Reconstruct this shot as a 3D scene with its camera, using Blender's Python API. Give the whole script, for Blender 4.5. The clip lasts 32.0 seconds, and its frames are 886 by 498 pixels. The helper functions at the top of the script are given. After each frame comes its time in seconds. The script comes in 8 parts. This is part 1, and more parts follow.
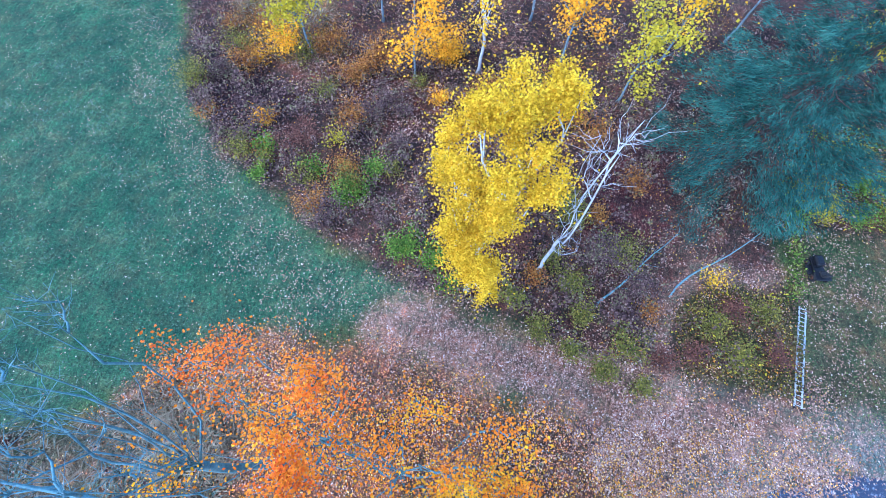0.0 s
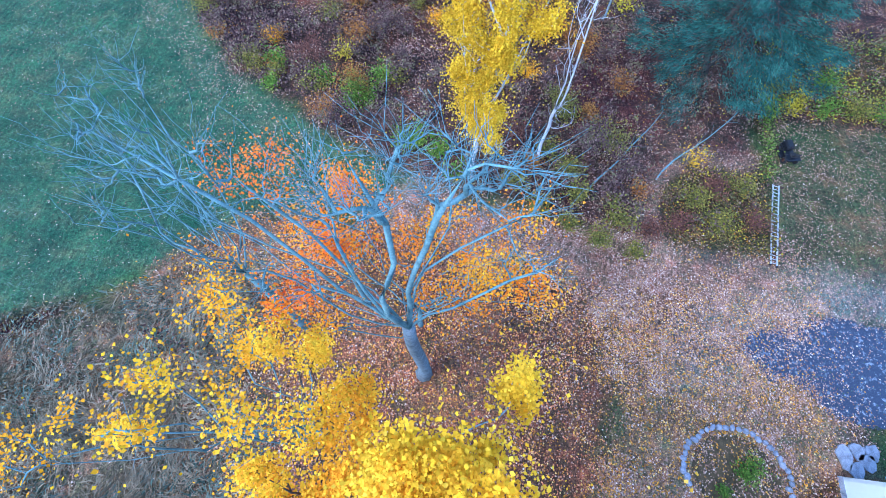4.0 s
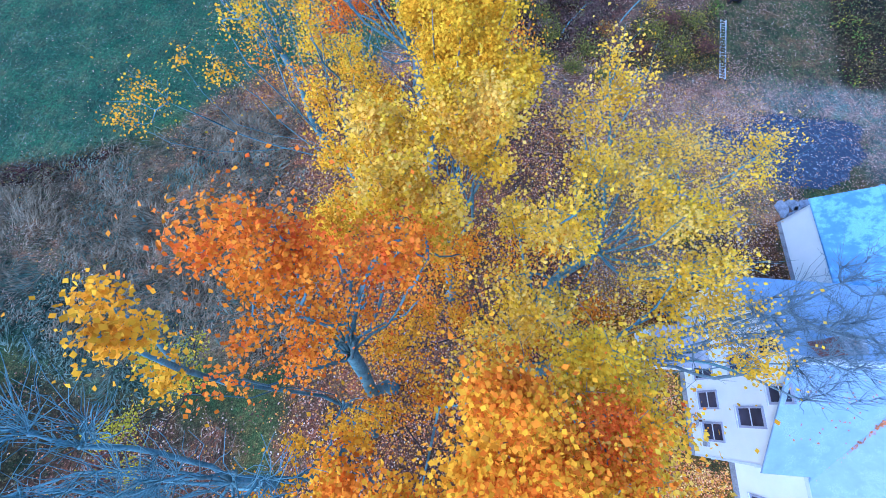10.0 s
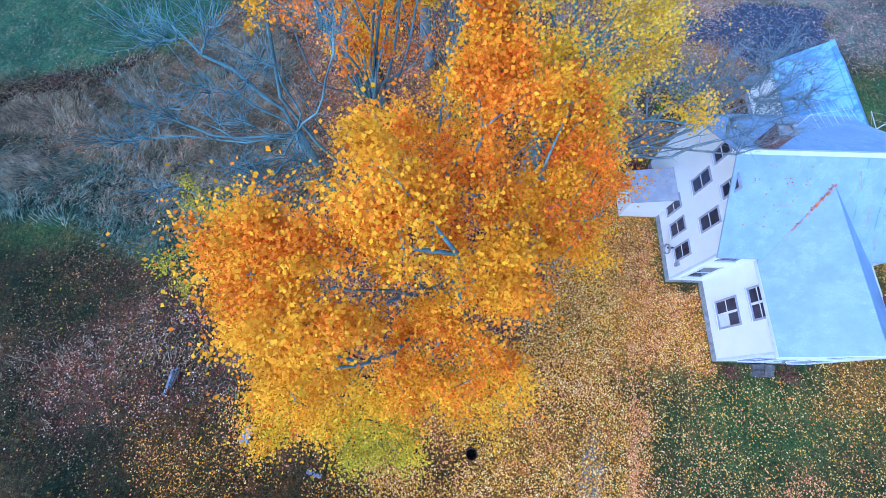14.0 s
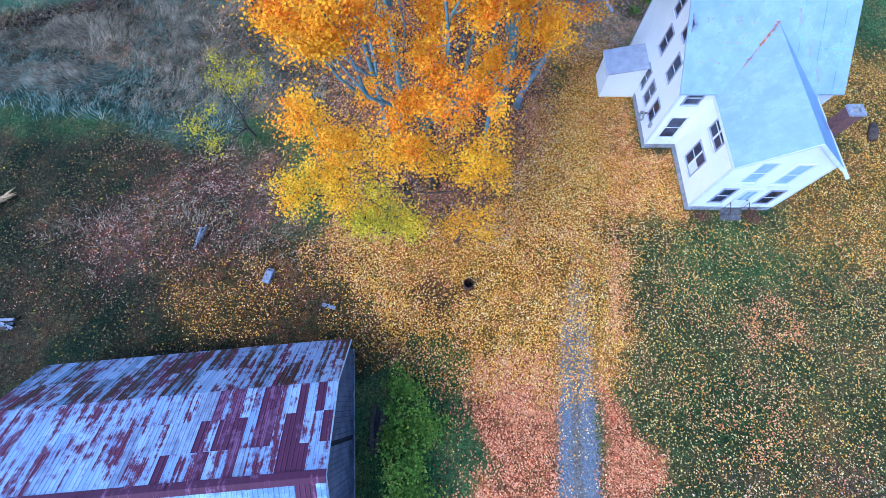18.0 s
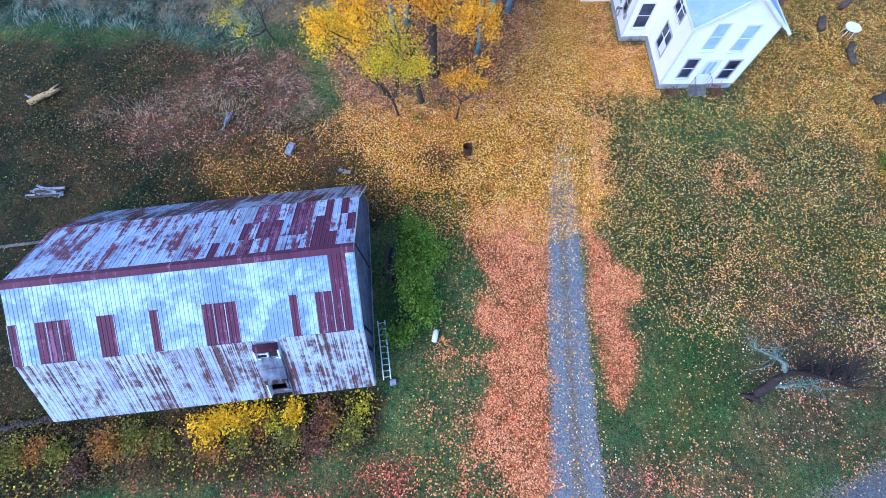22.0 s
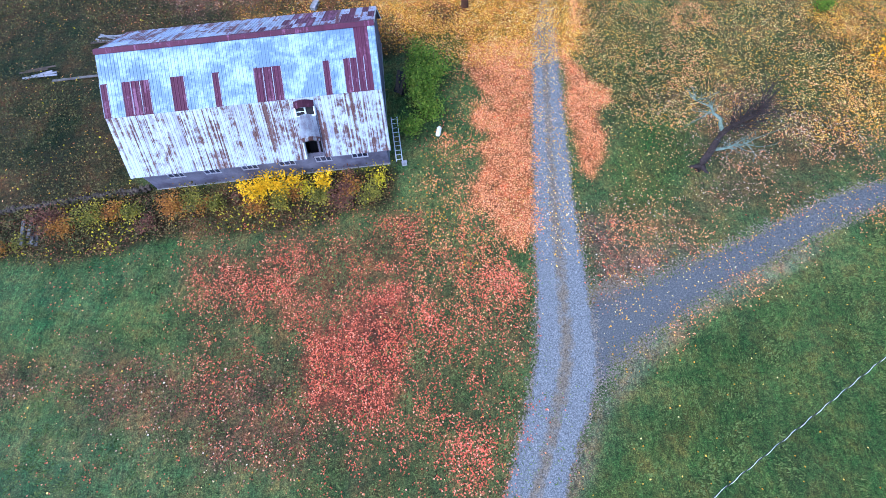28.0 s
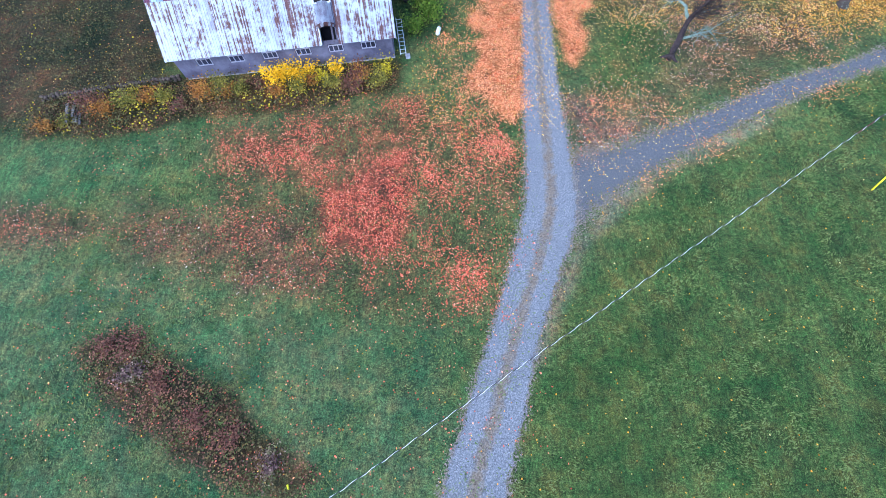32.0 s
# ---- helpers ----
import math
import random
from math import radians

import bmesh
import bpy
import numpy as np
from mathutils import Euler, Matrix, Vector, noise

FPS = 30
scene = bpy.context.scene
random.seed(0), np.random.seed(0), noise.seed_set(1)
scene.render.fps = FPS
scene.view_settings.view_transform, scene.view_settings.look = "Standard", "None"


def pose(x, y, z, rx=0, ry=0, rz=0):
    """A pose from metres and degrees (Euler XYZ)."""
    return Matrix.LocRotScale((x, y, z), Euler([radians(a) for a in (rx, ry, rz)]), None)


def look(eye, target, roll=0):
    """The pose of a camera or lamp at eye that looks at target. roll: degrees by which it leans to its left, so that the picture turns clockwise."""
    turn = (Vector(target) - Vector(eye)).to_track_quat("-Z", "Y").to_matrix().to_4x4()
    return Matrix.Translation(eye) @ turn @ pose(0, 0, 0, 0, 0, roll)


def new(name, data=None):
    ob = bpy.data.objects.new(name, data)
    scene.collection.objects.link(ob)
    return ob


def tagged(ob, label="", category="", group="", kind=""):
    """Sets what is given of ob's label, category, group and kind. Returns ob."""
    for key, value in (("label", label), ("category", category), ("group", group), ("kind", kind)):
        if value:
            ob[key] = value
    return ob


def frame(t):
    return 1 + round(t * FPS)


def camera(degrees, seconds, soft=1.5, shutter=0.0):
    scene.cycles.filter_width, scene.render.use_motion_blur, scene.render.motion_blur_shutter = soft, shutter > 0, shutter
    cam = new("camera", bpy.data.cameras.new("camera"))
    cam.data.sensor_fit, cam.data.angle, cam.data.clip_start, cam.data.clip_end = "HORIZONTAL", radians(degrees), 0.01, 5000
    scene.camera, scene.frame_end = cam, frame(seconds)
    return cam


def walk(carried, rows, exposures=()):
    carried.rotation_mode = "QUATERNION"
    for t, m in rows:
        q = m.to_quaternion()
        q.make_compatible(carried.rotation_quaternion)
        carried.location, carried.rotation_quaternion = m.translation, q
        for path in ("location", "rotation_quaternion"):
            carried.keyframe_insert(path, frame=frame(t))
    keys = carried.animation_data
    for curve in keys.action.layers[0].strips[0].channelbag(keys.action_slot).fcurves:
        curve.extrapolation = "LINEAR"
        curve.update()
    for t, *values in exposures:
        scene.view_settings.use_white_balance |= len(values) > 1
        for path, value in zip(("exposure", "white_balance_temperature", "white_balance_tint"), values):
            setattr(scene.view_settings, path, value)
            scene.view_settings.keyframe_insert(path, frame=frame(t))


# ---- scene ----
cam = camera(95.6, 32.0, soft=0.6)
PATH = [
    (0, (-1.444, 63.604, 25.664), (-1.554, 64.367, 23.818), 3.0),
    (1, (-1.329, 61.829, 25.537), (-1.435, 62.61, 23.699), 3.1),
    (2, (-1.184, 59.724, 25.174), (-1.284, 60.516, 23.34), 3.3),
    (5, (-1.074, 53.298, 24.374), (-1.127, 54.068, 22.529), 4.3),
    (6, (-0.645, 51.235, 24.332), (-0.706, 51.996, 22.483), 2.8),
    (7, (-0.43, 49.119, 24.235), (-0.487, 49.876, 22.385), 2.2),
    (8, (-0.191, 46.914, 24.176), (-0.251, 47.673, 22.327), 1.3),
    (9, (-0.212, 44.806, 24.107), (-0.259, 45.555, 22.253), 1.7),
    (10, (-0.163, 42.74, 24.119), (-0.202, 43.477, 22.26), 1.5),
    (10.2, (-0.217, 42.34, 24.105), (-0.252, 43.075, 22.246), 1.6),
    (11.4, (-0.01, 39.906, 24.03), (-0.047, 40.619, 22.162), 0.8),
    (12, (0.055, 38.697, 24.092), (0.015, 39.393, 22.217), -0.1),
    (13, (0.172, 36.623, 24.166), (0.132, 37.311, 22.288), -0.6),
    (14, (0.24, 34.485, 24.29), (0.198, 35.155, 22.406), -1.4),
    (16.5, (0.845, 28.392, 23.78), (0.784, 29.1, 21.91), -3.6),
    (17, (0.873, 27.172, 23.727), (0.81, 27.884, 21.859), -3.8),
    (18, (0.883, 24.856, 23.633), (0.82, 25.569, 21.766), -4.1),
    (19, (0.718, 22.593, 23.603), (0.664, 23.297, 21.732), -3.9),
    (20, (0.583, 20.338, 23.601), (0.537, 21.034, 21.727), -3.6),
    (21, (0.497, 17.909, 23.653), (0.456, 18.608, 21.78), -3.5),
    (22, (0.58, 15.286, 23.454), (0.534, 16.01, 21.59), -3.9),
    (23, (0.666, 12.948, 23.477), (0.607, 13.674, 21.615), -5.0),
    (24, (0.686, 10.822, 23.365), (0.622, 11.536, 21.498), -5.5),
    (25, (0.623, 8.416, 23.246), (0.561, 9.132, 21.38), -5.3),
    (26, (0.564, 6.065, 23.162), (0.504, 6.783, 21.296), -5.2),
    (29, (0.351, -1.508, 22.766), (0.306, -0.745, 20.918), -4.1),
    (30, (0.253, -3.711, 22.718), (0.213, -2.957, 20.865), -3.9),
    (31, (0.179, -6.047, 22.604), (0.142, -5.291, 20.753), -3.7),
    (32, (0.159, -8.453, 22.528), (0.123, -7.695, 20.678), -3.6),
]
LOOKS = [(0.0, 1.10, 4680, 9), (6.0, 0.94, 4720, 9), (9.0, 0.66, 4480, 9), (11.0, 0.48, 4380, 9), (12.5, 0.44, 4450, 8), (17.0, 0.60, 4680, 9), (20.0, 0.62, 4780, 9), (24.0, 0.74, 5300, 9), (32.0, 1.12, 5550, 10)]
walk(cam, [(t, look(eye, target, roll)) for t, eye, target, roll in PATH], LOOKS)
SKY_STRENGTH, SUN_STRENGTH = 0.255, 0.7

# ---- sky, sun ----
world = bpy.data.worlds.new("world")
scene.world = world
world.use_nodes = True
wn = world.node_tree
bg = wn.nodes["Background"]
sky = wn.nodes.new("ShaderNodeTexSky")
sky.sky_type = "NISHITA"
sky.sun_disc = False
sky.sun_elevation, sky.sun_rotation = radians(46), radians(229)
sky.air_density, sky.dust_density, sky.ozone_density = 1.0, 2.2, 1.6
wn.links.new(sky.outputs["Color"], bg.inputs["Color"])
bg.inputs["Strength"].default_value = SKY_STRENGTH
sun_data = bpy.data.lights.new("sun", "SUN")
sun_data.energy, sun_data.angle, sun_data.color = SUN_STRENGTH, radians(35), (1.0, 0.94, 0.85)
sun = new("sun", sun_data)
sun.matrix_world = look((-30, 5, 46), (4, 35, 0))

# ---- materials ----


class Mat:
    """A small builder for node materials."""

    def __init__(self, name):
        self.m = bpy.data.materials.new(name)
        self.m.use_nodes = True
        self.t = self.m.node_tree
        self.b = self.t.nodes["Principled BSDF"]
        self.coord = None

    def node(self, kind, **values):
        n = self.t.nodes.new(kind)
        for k, v in values.items():
            n.inputs[k].default_value = v
        return n

    def link(self, a, b):
        self.t.links.new(a, b)

    def pos(self, sx=1, sy=1, sz=1, obj=True):
        if self.coord is None:
            self.coord = self.t.nodes.new("ShaderNodeTexCoord")
        mp = self.t.nodes.new("ShaderNodeMapping")
        mp.inputs["Scale"].default_value = (sx, sy, sz)
        self.link(self.coord.outputs["Object"], mp.inputs["Vector"])
        return mp.outputs["Vector"]

    def noise(self, scale, detail=4, rough=0.6, vec=None):
        n = self.node("ShaderNodeTexNoise", Scale=scale, Detail=detail, Roughness=rough)
        self.link(vec or self.pos(), n.inputs["Vector"])
        return n.outputs["Fac"]

    def ramp(self, fac, stops):
        r = self.t.nodes.new("ShaderNodeValToRGB")
        e = r.color_ramp.elements
        while len(e) < len(stops):
            e.new(0.5)
        for el, (p, c) in zip(e, stops):
            el.position = p
            el.color = (*c, 1) if len(c) == 3 else c
        self.link(fac, r.inputs["Fac"])
        return r.outputs["Color"]

    def mix(self, fac, a, b, mode="MIX"):
        n = self.t.nodes.new("ShaderNodeMix")
        n.data_type, n.blend_type = "RGBA", mode
        for sock, v in ((n.inputs[0], fac), (n.inputs[6], a), (n.inputs[7], b)):
            if isinstance(v, (int, float)):
                sock.default_value = v
            elif isinstance(v, tuple):
                sock.default_value = (*v, 1)
            else:
                self.link(v, sock)
        return n.outputs[2]

    def out(self, color, rough=0.85, metal=0.0, bump=None, bump_strength=0.3, bump_distance=0.02, spec=0.3):
        if isinstance(color, tuple):
            self.b.inputs["Base Color"].default_value = (*color, 1)
        else:
            self.link(color, self.b.inputs["Base Color"])
        if isinstance(rough, (int, float)):
            self.b.inputs["Roughness"].default_value = rough
        else:
            self.link(rough, self.b.inputs["Roughness"])
        self.b.inputs["Metallic"].default_value = metal
        self.b.inputs["Specular IOR Level"].default_value = spec
        if bump is not None:
            bp = self.node("ShaderNodeBump", Strength=bump_strength, Distance=bump_distance)
            self.link(bump, bp.inputs["Height"])
            self.link(bp.outputs["Normal"], self.b.inputs["Normal"])
        return self.m


def leaf_mat(name, stops, through_light=0.32, blotch=0.5):
    """Leaf colours that differ from leaf to leaf, with light coming through."""
    k = Mat(name)
    geo = k.t.nodes.new("ShaderNodeNewGeometry")
    c = k.ramp(geo.outputs["Random Per Island"], stops)
    big = k.noise(0.9, 4, 0.65)
    c = k.mix(blotch, c, k.ramp(big, [(0.34, tuple(v * 0.6 for v in stops[0][1])), (0.5, stops[len(stops) // 2][1]), (0.68, stops[-1][1])]))
    k.out(c, 0.75, spec=0.2)
    tr = k.t.nodes.new("ShaderNodeBsdfTranslucent")
    k.link(c, tr.inputs["Color"])
    ms = k.t.nodes.new("ShaderNodeMixShader")
    ms.inputs[0].default_value = through_light
    k.link(k.b.outputs[0], ms.inputs[1])
    k.link(tr.outputs[0], ms.inputs[2])
    k.link(ms.outputs[0], k.t.nodes["Material Output"].inputs["Surface"])
    return k.m


def plain_mat(name, a, b, scale=6.0, rough=0.8, metal=0.0, bump=0.3, fine=60.0, spec=0.3):
    """Two colours mottled at two scales, with fine relief."""
    k = Mat(name)
    n1, n2 = k.noise(scale, 5), k.noise(fine, 3)
    c = k.mix(k.ramp(n1, [(0.35, (0, 0, 0)), (0.65, (1, 1, 1))]), a, b)
    c = k.mix(0.35, c, k.ramp(n2, [(0.3, tuple(v * 0.55 for v in a)), (0.7, tuple(min(1, v * 1.25) for v in b))]))
    return k.out(c, rough, metal, n2, bump, 0.01, spec)


M_YELLOW = leaf_mat("leaf_yellow", [(0.0, (0.50, 0.26, 0.004)), (0.35, (0.88, 0.47, 0.004)), (0.75, (0.96, 0.62, 0.008)), (1.0, (0.98, 0.74, 0.06))])
M_LEMON = leaf_mat("leaf_lemon_yellow", [(0.0, (0.36, 0.19, 0.004)), (0.35, (0.66, 0.39, 0.004)), (0.75, (0.80, 0.55, 0.008)), (1.0, (0.92, 0.72, 0.05))])
M_GOLD = leaf_mat("leaf_gold", [(0.0, (0.66, 0.25, 0.004)), (0.4, (0.90, 0.38, 0.004)), (0.8, (0.98, 0.52, 0.008)), (1.0, (0.98, 0.64, 0.03))])
M_PALE = leaf_mat("leaf_pale_yellow", [(0.0, (0.55, 0.32, 0.02)), (0.4, (0.92, 0.51, 0.02)), (0.8, (0.97, 0.64, 0.07)), (1.0, (0.98, 0.76, 0.20))])
M_ORANGE = leaf_mat("leaf_orange", [(0.0, (0.44, 0.08, 0.004)), (0.35, (0.90, 0.22, 0.004)), (0.75, (0.98, 0.33, 0.008)), (1.0, (0.98, 0.48, 0.03))])
M_RED = leaf_mat("leaf_red_orange", [(0.0, (0.45, 0.05, 0.008)), (0.35, (0.92, 0.13, 0.012)), (0.7, (0.96, 0.24, 0.016)), (1.0, (0.96, 0.42, 0.03))])
M_YGREEN = leaf_mat("leaf_yellow_green", [(0.0, (0.22, 0.18, 0.01)), (0.5, (0.55, 0.46, 0.02)), (1.0, (0.80, 0.66, 0.04))])
M_GREEN = leaf_mat("leaf_green", [(0.0, (0.025, 0.06, 0.008)), (0.5, (0.095, 0.19, 0.022)), (0.85, (0.20, 0.33, 0.04)), (1.0, (0.44, 0.44, 0.07))])
M_PINE = leaf_mat("pine_needles", [(0.0, (0.006, 0.026, 0.026)), (0.5, (0.028, 0.095, 0.078)), (1.0, (0.11, 0.27, 0.21))], 0.15, 0.65)
M_BURGUNDY = leaf_mat("leaf_burgundy", [(0.0, (0.05, 0.008, 0.015)), (0.5, (0.16, 0.02, 0.035)), (1.0, (0.34, 0.06, 0.07))], 0.2)
M_BROWN = leaf_mat("leaf_brown", [(0.0, (0.06, 0.025, 0.02)), (0.5, (0.16, 0.07, 0.05)), (1.0, (0.34, 0.16, 0.10))], 0.2)
M_OLIVE = leaf_mat("leaf_olive", [(0.0, (0.04, 0.05, 0.012)), (0.5, (0.13, 0.14, 0.03)), (0.85, (0.28, 0.26, 0.05)), (1.0, (0.60, 0.46, 0.06))])
M_WEEDGREEN = leaf_mat("weeds_dull_green", [(0.0, (0.014, 0.022, 0.010)), (0.5, (0.042, 0.058, 0.022)), (0.85, (0.085, 0.095, 0.034)), (1.0, (0.17, 0.14, 0.05))], 0.2)
M_RUST = leaf_mat("leaf_rust_brown", [(0.0, (0.10, 0.03, 0.012)), (0.5, (0.26, 0.10, 0.03)), (0.85, (0.45, 0.20, 0.04)), (1.0, (0.62, 0.36, 0.06))], 0.2)
M_PURPLE = leaf_mat("thicket_purple_brown", [(0.0, (0.018, 0.010, 0.014)), (0.45, (0.085, 0.048, 0.050)), (0.75, (0.19, 0.115, 0.105)), (0.93, (0.42, 0.29, 0.25)), (1.0, (0.24, 0.30, 0.08))], 0.2)
M_WEED = leaf_mat("weeds_dark", [(0.0, (0.025, 0.022, 0.012)), (0.45, (0.07, 0.07, 0.03)), (0.8, (0.12, 0.11, 0.04)), (1.0, (0.26, 0.16, 0.05))], 0.2)
M_LIT_PINK = leaf_mat("litter_pink_tan", [(0.0, (0.10, 0.04, 0.03)), (0.35, (0.34, 0.18, 0.125)), (0.75, (0.52, 0.32, 0.23)), (0.93, (0.70, 0.55, 0.44)), (1.0, (0.92, 0.84, 0.74))], 0.1, 0.2)
M_LIT_GOLD = leaf_mat("litter_gold", [(0.0, (0.16, 0.05, 0.01)), (0.35, (0.56, 0.22, 0.012)), (0.68, (0.88, 0.42, 0.03)), (0.88, (0.95, 0.62, 0.10)), (1.0, (0.98, 0.88, 0.42))], 0.1, 0.2)
M_LIT_ORANGE = leaf_mat("litter_orange", [(0.0, (0.26, 0.065, 0.03)), (0.4, (0.66, 0.23, 0.085)), (0.8, (0.86, 0.35, 0.15)), (1.0, (0.90, 0.52, 0.30))], 0.1, 0.2)
M_LIT_RED = leaf_mat("litter_red", [(0.0, (0.20, 0.035, 0.02)), (0.4, (0.54, 0.085, 0.045)), (0.85, (0.78, 0.185, 0.10)), (1.0, (0.90, 0.48, 0.32))], 0.1, 0.2)
M_LIT_PALE = leaf_mat("litter_pale_yellow", [(0.0, (0.40, 0.22, 0.05)), (0.4, (0.72, 0.48, 0.12)), (0.8, (0.88, 0.68, 0.24)), (1.0, (0.95, 0.86, 0.50))], 0.1, 0.2)
M_TAN = leaf_mat("grass_tan", [(0.0, (0.06, 0.05, 0.032)), (0.5, (0.19, 0.155, 0.098)), (1.0, (0.48, 0.41, 0.29))], 0.25)
M_LAWN = leaf_mat("grass_lawn", [(0.0, (0.03, 0.055, 0.015)), (0.5, (0.085, 0.145, 0.042)), (0.9, (0.140, 0.200, 0.060)), (1.0, (0.22, 0.26, 0.10))], 0.3)
M_TEAL = leaf_mat("grass_blue_green", [(0.0, (0.02, 0.045, 0.034)), (0.5, (0.075, 0.140, 0.108)), (0.9, (0.19, 0.27, 0.215)), (1.0, (0.38, 0.42, 0.34))], 0.25)
M_BARK = plain_mat("bark_grey", (0.08, 0.11, 0.13), (0.24, 0.31, 0.36), 3.0, 0.9, 0, 0.8, 25)

def mossy_mat():
    """Dark old bark with pale lichen in patches."""
    k = Mat("bark_mossy")
    n, f = k.noise(3.2, 5, 0.7), k.noise(24, 4, 0.7)
    bark = k.ramp(f, [(0.3, (0.012, 0.011, 0.012)), (0.7, (0.08, 0.07, 0.065))])
    moss = k.ramp(f, [(0.3, (0.10, 0.14, 0.13)), (0.7, (0.40, 0.50, 0.46))])
    return k.out(k.mix(k.ramp(n, [(0.56, (0, 0, 0)), (0.63, (1, 1, 1))]), bark, moss), 0.95, 0, f, 1.0, 0.03)


M_MOSSY = mossy_mat()
M_BARE = plain_mat("bark_pale_blue_grey", (0.058, 0.118, 0.135), (0.205, 0.35, 0.385), 2.5, 0.9, 0, 0.7, 22)
M_BIRCH = plain_mat("bark_white_birch", (0.30, 0.31, 0.34), (0.66, 0.68, 0.72), 2.2, 0.7, 0, 0.4, 18)
M_ROTTEN = plain_mat("bark_rotten_dark", (0.010, 0.008, 0.010), (0.045, 0.034, 0.038), 5.0, 0.95, 0, 1.0, 18)
M_LICHEN = plain_mat("bark_lichen_grey", (0.03, 0.045, 0.042), (0.24, 0.34, 0.31), 6.0, 0.95, 0, 1.0, 14)
M_DARKBARK = plain_mat("bark_dark", (0.035, 0.028, 0.024), (0.11, 0.085, 0.075), 4.0, 0.9, 0, 0.9, 30)

# ---- geometry helpers ----


def rng(seed):
    return np.random.default_rng(seed)


def mesh_of(name, verts, faces_flat, sizes):
    """A mesh from arrays: vertices, all corner indices in a row, and the corners of each face."""
    me = bpy.data.meshes.new(name)
    verts = np.asarray(verts, dtype=np.float32)
    faces_flat = np.asarray(faces_flat, dtype=np.int32)
    sizes = np.asarray(sizes, dtype=np.int32)
    me.vertices.add(len(verts))
    me.vertices.foreach_set("co", verts.ravel())
    me.loops.add(len(faces_flat))
    me.loops.foreach_set("vertex_index", faces_flat)
    me.polygons.add(len(sizes))
    me.polygons.foreach_set("loop_start", np.concatenate(([0], np.cumsum(sizes)[:-1])).astype(np.int32))
    me.update(calc_edges=True)
    return me


def quads(name, v):
    """A mesh of loose four-cornered pieces; v: n x 4 x 3."""
    n = len(v)
    return mesh_of(name, v.reshape(-1, 3), np.arange(n * 4), np.full(n, 4))


def put(name, me, material, parent=None, label="", smooth=False):
    if isinstance(me, bmesh.types.BMesh):
        bm, me = me, bpy.data.meshes.new(name)
        bm.to_mesh(me)
        bm.free()
    me.materials.append(material)
    if smooth:
        me.polygons.foreach_set("use_smooth", np.ones(len(me.polygons), dtype=bool))
    ob = new(name, me)
    if parent is not None:
        ob.parent = parent
    if label:
        tagged(ob, label)
    return ob


def part(name, bm, material, parent, label=""):
    return put(name, bm, material, parent, label)


def thing(name, at, label, category, group="", yaw=0.0, kind=""):
    e = new(name)
    e.matrix_world = pose(*at, 0, 0, yaw)
    return tagged(e, label, category, group, kind)


def add_box(bm, lo, hi, bevel=0.0):
    c = [(a + b) / 2 for a, b in zip(lo, hi)]
    s = [abs(b - a) for a, b in zip(lo, hi)]
    r = bmesh.ops.create_cube(bm, size=1, matrix=Matrix.Translation(c) @ Matrix.Diagonal((*s, 1)))
    if bevel:
        es = {e for v in r["verts"] for e in v.link_edges}
        bmesh.ops.bevel(bm, geom=list(es), offset=bevel, segments=1, affect="EDGES")
    return r["verts"]


def box(lo, hi, bevel=0.0):
    bm = bmesh.new()
    add_box(bm, lo, hi, bevel)
    return bm


def prism(poly, depth_axis, lo, hi):
    """A solid whose outline poly (2D, in the other two axes in order) is drawn out along an axis from lo to hi."""
    bm = bmesh.new()
    ends = []
    for d in (lo, hi):
        row = []
        for a, b in poly:
            co = {0: (d, a, b), 1: (a, d, b), 2: (a, b, d)}[depth_axis]
            row.append(bm.verts.new(co))
        ends.append(row)
    bm.faces.new(ends[0])
    bm.faces.new(ends[1][::-1])
    n = len(poly)
    for i in range(n):
        bm.faces.new((ends[0][i], ends[1][i], ends[1][(i + 1) % n], ends[0][(i + 1) % n]))
    bmesh.ops.recalc_face_normals(bm, faces=bm.faces)
    return bm


def tubes(lines, sides=6):
    """One mesh of tapered limbs. lines: lists of (x, y, z, radius)."""
    vs, fs, sz, base = [], [], [], 0
    ang = np.linspace(0, 2 * np.pi, sides, endpoint=False)
    for line in lines:
        p = np.asarray(line, dtype=float)
        d = np.gradient(p[:, :3], axis=0)
        d /= np.linalg.norm(d, axis=1)[:, None] + 1e-9
        ref = np.where(np.abs(d[:, 2:3]) > 0.9, np.array([[1.0, 0, 0]]), np.array([[0, 0, 1.0]]))
        a = np.cross(d, ref)
        a /= np.linalg.norm(a, axis=1)[:, None] + 1e-9
        b = np.cross(d, a)
        ring = p[:, None, :3] + p[:, 3, None, None] * (np.cos(ang)[None, :, None] * a[:, None] + np.sin(ang)[None, :, None] * b[:, None])
        n = len(p)
        vs.append(ring.reshape(-1, 3))
        i = np.arange(n - 1)[:, None] * sides + np.arange(sides)[None]
        j = np.arange(n - 1)[:, None] * sides + (np.arange(sides)[None] + 1) % sides
        f = np.stack([i, j, j + sides, i + sides], -1).reshape(-1, 4) + base
        fs.append(f.ravel())
        sz.append(np.full(len(f), 4))
        fs.append(np.arange(sides)[::-1] + base)
        fs.append(np.arange(sides) + base + (n - 1) * sides)
        sz.append([sides, sides])
        base += n * sides
    return mesh_of("limbs", np.concatenate(vs), np.concatenate(fs), np.concatenate(sz))


